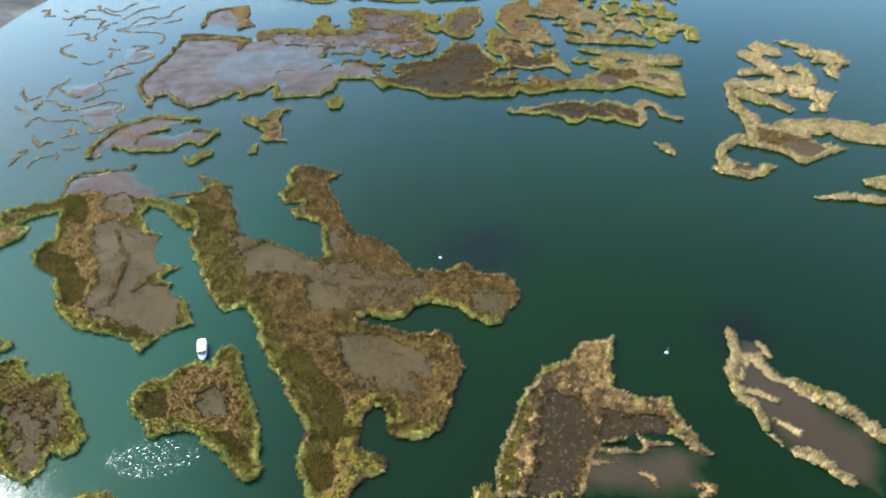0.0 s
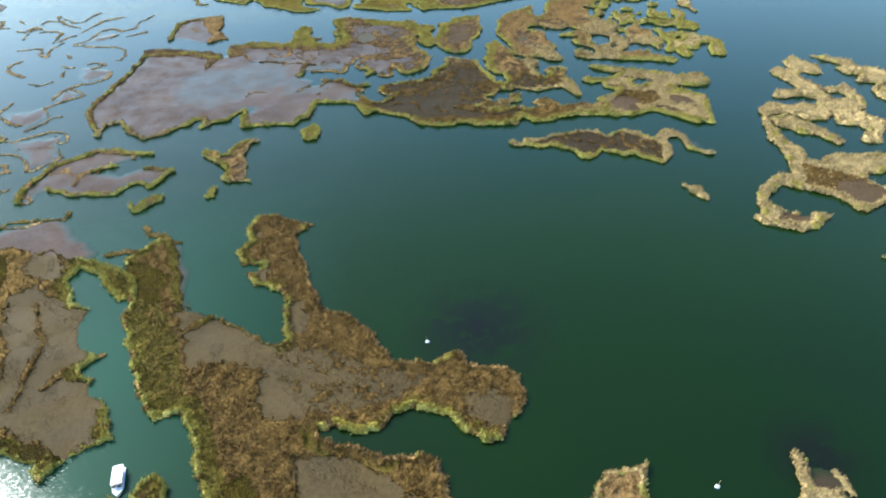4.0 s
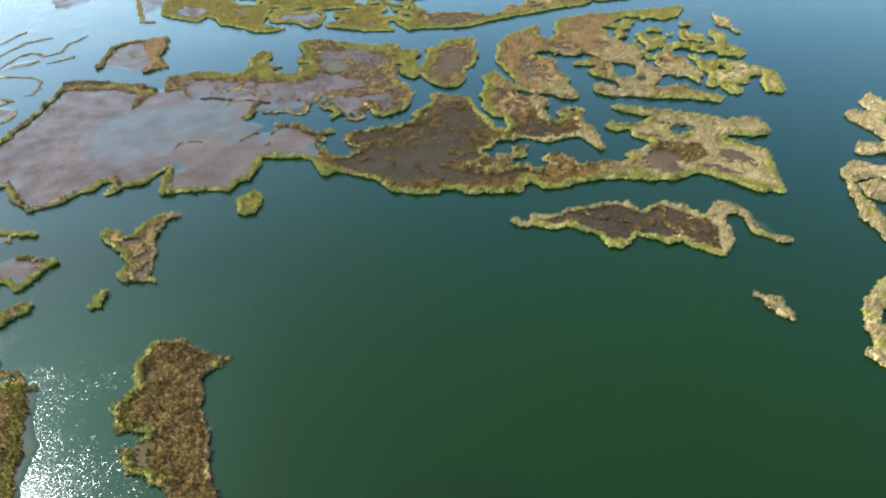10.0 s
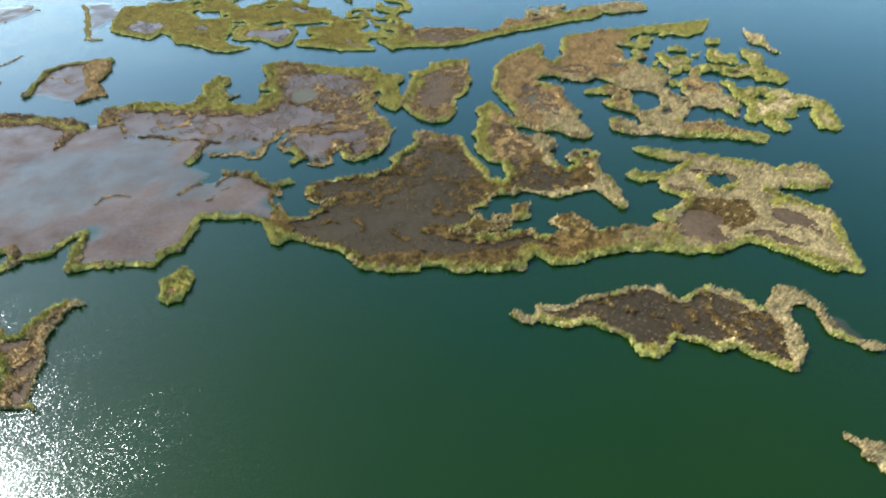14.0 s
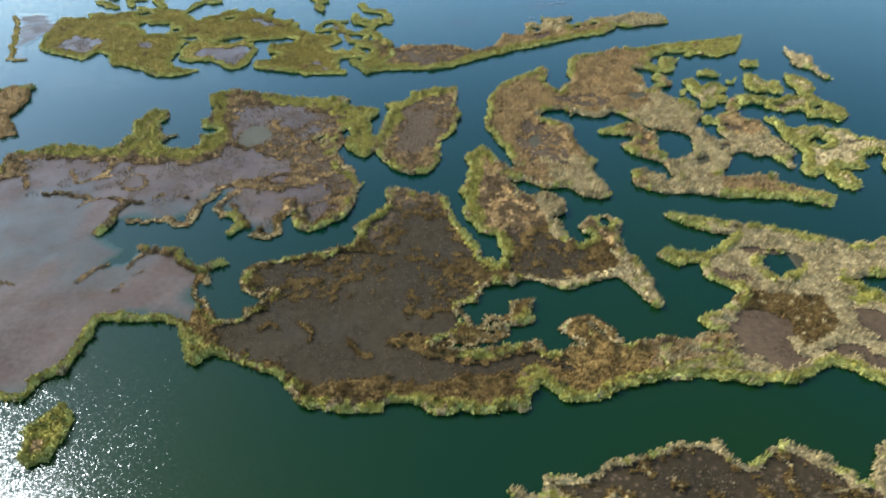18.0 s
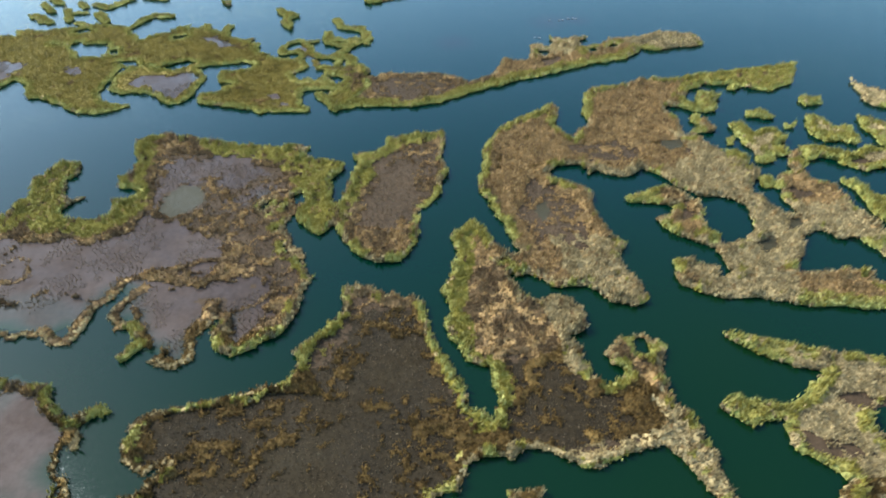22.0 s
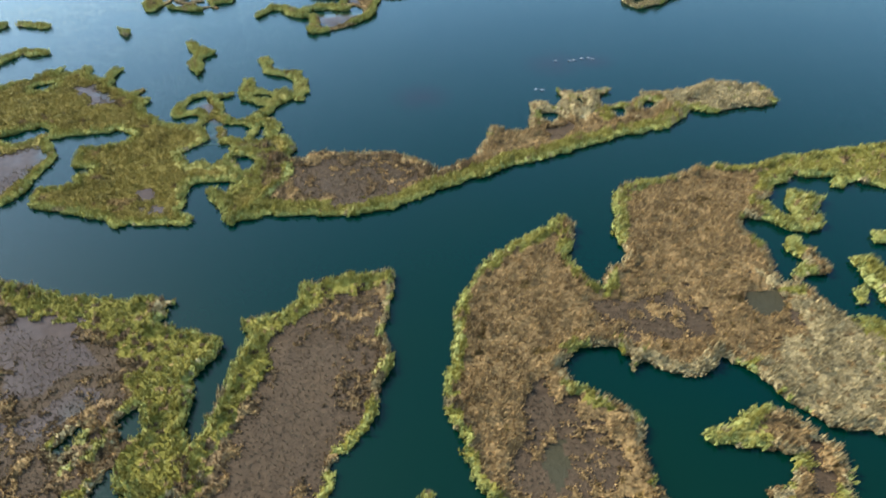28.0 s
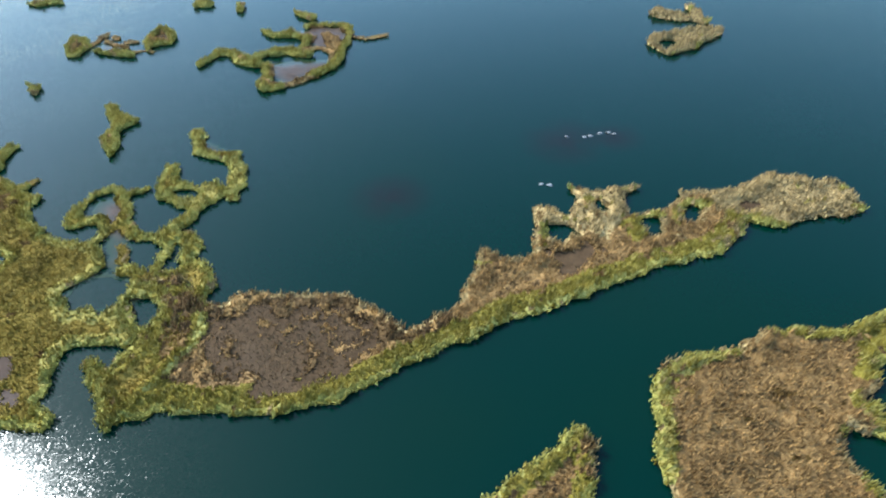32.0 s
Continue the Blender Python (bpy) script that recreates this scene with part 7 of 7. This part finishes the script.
isle = Island("small low reed islet in open water", GOLD, 0.8)
ISLANDS.append(isle)
isle.traced = True
isle.reedy.append([(-56, 504.5), (-57.5, 509.5), (-56.5, 512.5), (-53.5, 511), (-50.5, 506.5), (-51.5, 504.5), (-51.5, 501), (-53.5, 501)])
isle.bare.append([(-55, 507.5), (-54, 509), (-52, 506.5), (-52.5, 504.5)])

isle = Island("ring of low reeds on open water", GOLD, 0.7)
ISLANDS.append(isle)
isle.traced = True
isle.muddy.append([(-48.5, 505), (-48, 510.5), (-44.5, 508), (-41, 503.5), (-45, 502.5)])
isle.lines.append(([(-50, 508), (-50, 512), (-49, 513.5)], 2.6))
isle.lines.append(([(-47.5, 503.5), (-44, 501.5), (-40.5, 501.5), (-37, 500)], 3))
isle.lines.append(([(-47.5, 510), (-44.5, 506.5), (-40, 504)], 2.4))
isle.lines.append(([(-46.5, 512.5), (-45, 511.5)], 2.4))
isle.lines.append(([(-42, 508), (-39, 507.5)], 2.2))

isle = Island("small low reed islet in open water", GOLD, 0.8)
ISLANDS.append(isle)
isle.traced = True
isle.reedy.append([(-36, 504.5), (-37, 509.5), (-36.5, 514.5), (-34.5, 516.5), (-32, 513.5), (-29, 509.5), (-29, 506), (-31.5, 505.5), (-34, 504.5), (-34, 501)])
isle.bare.append([(-35, 510.5), (-34, 513.5), (-30.5, 509.5), (-32, 507.5)])
isle.lines.append(([(-37, 501.5), (-35, 502.5), (-32.5, 501.5)], 1.6))
for index, isle in enumerate(ISLANDS):
    isle.build(100 + 37 * index)


# ---- far shore ----
def far_shore():
    """The dry brown hillside on the western shore."""
    n = Nodes("dry_hillside")
    n.put(n.shader, "Base Color", n.ramp(n.noise(0.05, 5, 0.65), (0.3, (0.035, 0.032, 0.026)), (0.5, (0.065, 0.056, 0.045)), (0.7, (0.11, 0.095, 0.075))))
    n.put(n.shader, "Roughness", 0.9)
    n.put(n.shader, "Specular IOR Level", 0.05)
    n.bump(n.noise(0.4, 5, 0.7), 0.8, 1.0)
    nx, ny = 60, 90
    x, y = np.meshgrid(np.linspace(0, 420, nx), np.linspace(230, 900, ny))
    shift = -246 - 130 * np.clip((y - 425) / 220, 0, 1) ** 0.7 + 10 * (field(x, y, 40, 5) - 0.5)
    z = 0.32 * x ** 0.85 * (0.6 + 0.8 * field(x, y, 70, 6, 4)) - 0.3
    k = np.arange(ny * nx).reshape(ny, nx)
    faces = np.stack([k[:-1, :-1], k[:-1, 1:], k[1:, 1:], k[1:, :-1]], -1).reshape(-1, 4)[:, ::-1]
    ob = new("hillside", mesh_of("hillside", np.column_stack([(shift - x).ravel(), y.ravel(), z.ravel()]), faces, [n.mat]))
    tagged(ob, "dry brown hillside along the far shore", "hillside", kind="structure")


far_shore()

# ---- boat and small things on the water ----
WHITE = plain("white_gelcoat", (0.50, 0.48, 0.45), 0.35, vary=0.08)
CREAM = plain("cream_canvas", (0.56, 0.50, 0.45), 0.8, vary=0.12)
GREY = plain("grey_deck", (0.30, 0.29, 0.27), 0.7)
DARK = plain("dark_glass", (0.02, 0.025, 0.03), 0.12)
BLUE = plain("blue_stripe", (0.05, 0.12, 0.30), 0.45)
STEEL = plain("steel_tube", (0.55, 0.55, 0.56), 0.3, 0.9)
WOOD = plain("bench_wood", (0.30, 0.19, 0.10), 0.6, vary=0.35)
STONE = plain("pale_stone", (0.15, 0.14, 0.13), 0.85, vary=0.45)


def box(bm, centre, size, bevel=0.03):
    made = bmesh.ops.create_cube(bm, size=1.0, matrix=Matrix.Translation(centre) @ Matrix.Diagonal((*size, 1)))
    edges = list({e for v in made["verts"] for e in v.link_edges})
    if bevel:
        bmesh.ops.bevel(bm, geom=edges, offset=bevel, segments=2, affect="EDGES", profile=0.5)
    return bm


def tube(bm, a, b, radius, sides=10):
    a, b = Vector(a), Vector(b)
    m = Matrix.Translation((a + b) / 2) @ (b - a).to_track_quat("Z", "Y").to_matrix().to_4x4()
    bmesh.ops.create_cone(bm, cap_ends=True, segments=sides, radius1=radius, radius2=radius, depth=(b - a).length, matrix=m)
    return bm


def lofted(sections):
    """A closed skin over rings of points."""
    bm = bmesh.new()
    rows = [[bm.verts.new(p) for p in ring] for ring in sections]
    for r, s in zip(rows, rows[1:]):
        for k in range(len(r)):
            bm.faces.new((r[k], r[(k + 1) % len(r)], s[(k + 1) % len(s)], s[k]))
    bm.faces.new(rows[0][::-1])
    bm.faces.new(rows[-1])
    bmesh.ops.recalc_face_normals(bm, faces=bm.faces)
    return bm


def half_width(s):
    """Half the beam, from stern (0) to bow (1)."""
    return 1.38 * (1.0 - max(0.0, (s - 0.55) / 0.45) ** 3.4) * (0.9 + 0.1 * min(1, s * 4)) + 0.06


def tour_boat():
    boat = new("tour_boat")
    long = 8.4
    rows = []
    for k in range(13):
        s = k / 12
        w, y, up = half_width(s), (s - 0.5) * long, 0.72 + 0.35 * s * s
        rows.append([(-w, y, up), (-w * 0.93, y, 0.25), (-w * 0.6, y, -0.22), (0, y, -0.32 + 0.25 * s ** 4), (w * 0.6, y, -0.22), (w * 0.93, y, 0.25), (w, y, up),
                     (w - 0.1, y, up), (w * 0.8, y, up - 0.28), (-w * 0.8, y, up - 0.28), (-w + 0.1 if w > 0.12 else -w * 0.5, y, up)])
    part("hull", lofted(rows), WHITE, boat, "white moulded hull")
    for side in (-1, 1):
        bm = bmesh.new()
        for k in range(12):
            a, b = k / 12, (k + 1) / 12
            tube(bm, (side * (half_width(a) + 0.02), (a - 0.5) * long, 0.60 + 0.33 * a * a), (side * (half_width(b) + 0.02), (b - 0.5) * long, 0.60 + 0.33 * b * b), 0.05, 8)
        part("rubbing_strake", bm, BLUE, boat, "blue rubbing strake")
    bm = lofted([[(-half_width(s) * 0.82, (s - 0.5) * long, 0.44), (half_width(s) * 0.82, (s - 0.5) * long, 0.44), (half_width(s) * 0.82, (s - 0.5) * long, 0.50), (-half_width(s) * 0.82, (s - 0.5) * long, 0.50)] for s in (0.04, 0.3, 0.6, 0.8, 0.92)])
    part("deck", bm, GREY, boat, "grey deck boards")
    # arched canopy
    rows = []
    for k in range(9):
        s = 0.02 + 0.67 * k / 8
        w, y = min(half_width(s), 1.4) + 0.02, (s - 0.5) * long
        over = [(w * math.cos(a), y, 2.22 + 0.26 * math.sin(a)) for a in np.linspace(0, math.pi, 11)]
        rows.append(over + [(x * 0.97, yy, z - 0.07) for x, yy, z in over[::-1]])
    part("canopy", lofted(rows), CREAM, boat, "cream canvas canopy")
    for s in (0.06, 0.25, 0.45, 0.66):
        for side in (-1, 1):
            w = half_width(s) - 0.04
            part("post", tube(bmesh.new(), (side * w, (s - 0.5) * long, 0.6), (side * w, (s - 0.5) * long, 2.24), 0.03), STEEL, boat)
    y = 0.24 * long
    for x, tip, fore in ((-1.15, -1.0, 0), (1.15, 1.0, 0), (0, 0, 0.08)):
        part("windscreen_post", tube(bmesh.new(), (x, y + fore, 1.0), (tip, y + fore - 0.2, 2.2), 0.04), STEEL, boat)
    for side in (-1, 1):
        bm = bmesh.new()
        box(bm, (side * 0.55, y - 0.06, 1.6), (0.98, 0.03, 1.05), 0.01)
        part("windscreen_pane", bm, DARK, boat, "dark tinted windscreen pane")
    for side in (-1, 1):
        bench = part("bench", box(bmesh.new(), (side * 0.85, -0.7, 0.86), (0.42, 4.6, 0.08)), WOOD, boat, "varnished side bench")
        part("backrest", box(bmesh.new(), (side * 1.08, -0.7, 1.16), (0.06, 4.6, 0.4)), WOOD, bench)
    part("helm_console", box(bmesh.new(), (0.45, 1.75, 0.95), (0.7, 0.45, 0.9), 0.06), WHITE, boat, "white helm console")
    part("engine_cover", box(bmesh.new(), (0, -3.75, 0.78), (0.9, 0.6, 0.55), 0.1), GREY, boat, "grey engine cover")
    part("bow_cleat", tube(bmesh.new(), (-0.15, 3.75, 1.08), (0.15, 3.75, 1.08), 0.035), STEEL, boat)
    boat.matrix_world = pose(-62.3, 111.9, 0.05, 0, 0, 180 + 15) @ Matrix.Diagonal((0.76, 0.76, 0.76, 1))
    tagged(boat, "white tour boat with a cream canopy, moored at the reeds", "boat")


tour_boat()


def marker(x, y, label, lean):
    """A pale float tied to a stake."""
    thing = new("marker_float")
    bm = bmesh.new()
    bmesh.ops.create_uvsphere(bm, u_segments=16, v_segments=10, radius=0.42, matrix=Matrix.Diagonal((1.2, 1.0, 0.85, 1)))
    part("float", bm, WHITE, thing, "white plastic float")
    part("collar", tube(bmesh.new(), (0, 0, 0.28), (0, 0, 0.46), 0.16, 14), GREY, thing)
    part("stake", tube(bmesh.new(), (0.1, 0, -0.6), (0.1 + lean, 0.2, 1.7), 0.05, 8), WOOD, thing, "weathered wooden stake")
    thing.location = (x, y, 0.05)
    tagged(thing, label, "float")


marker(55.1, 106.9, "white float on a stake in open water", 0.15)
marker(-0.8, 147.3, "white float on a stake beside the reeds", -0.4)


def rock(x, y, size, seed):
    bm = bmesh.new()
    bmesh.ops.create_icosphere(bm, subdivisions=3, radius=1.0)
    for v in bm.verts:
        v.co *= 0.75 + 0.5 * noise.noise(v.co * 1.3 + Vector((seed * 3.1, 0, 0))) + 0.15 * noise.noise(v.co * 4 + Vector((0, seed, 0)))
        v.co = Vector((v.co.x * size, v.co.y * size * 0.7, v.co.z * size * 0.38))
    data = bpy.data.meshes.new("boulder")
    bm.to_mesh(data)
    bm.free()
    data.materials.append(STONE)
    ob = new("boulder", data)
    ob.location = (x, y, 0.05)
    tagged(ob, "pale boulder just above the water", "rock", "boulders in the open lake")


for k, (x, y, size) in enumerate([(63.1, 452.8, 0.6), (66.4, 452.4, 0.7), (67.6, 452.7, 0.8), (69.6, 453.4, 0.9), (71.2, 453.6, 0.8), (72.2, 453.0, 0.6),
                                  (56.2, 437.9, 0.7), (57.6, 437.5, 0.9)]):
    rock(x, y, 0.75 * size, k)
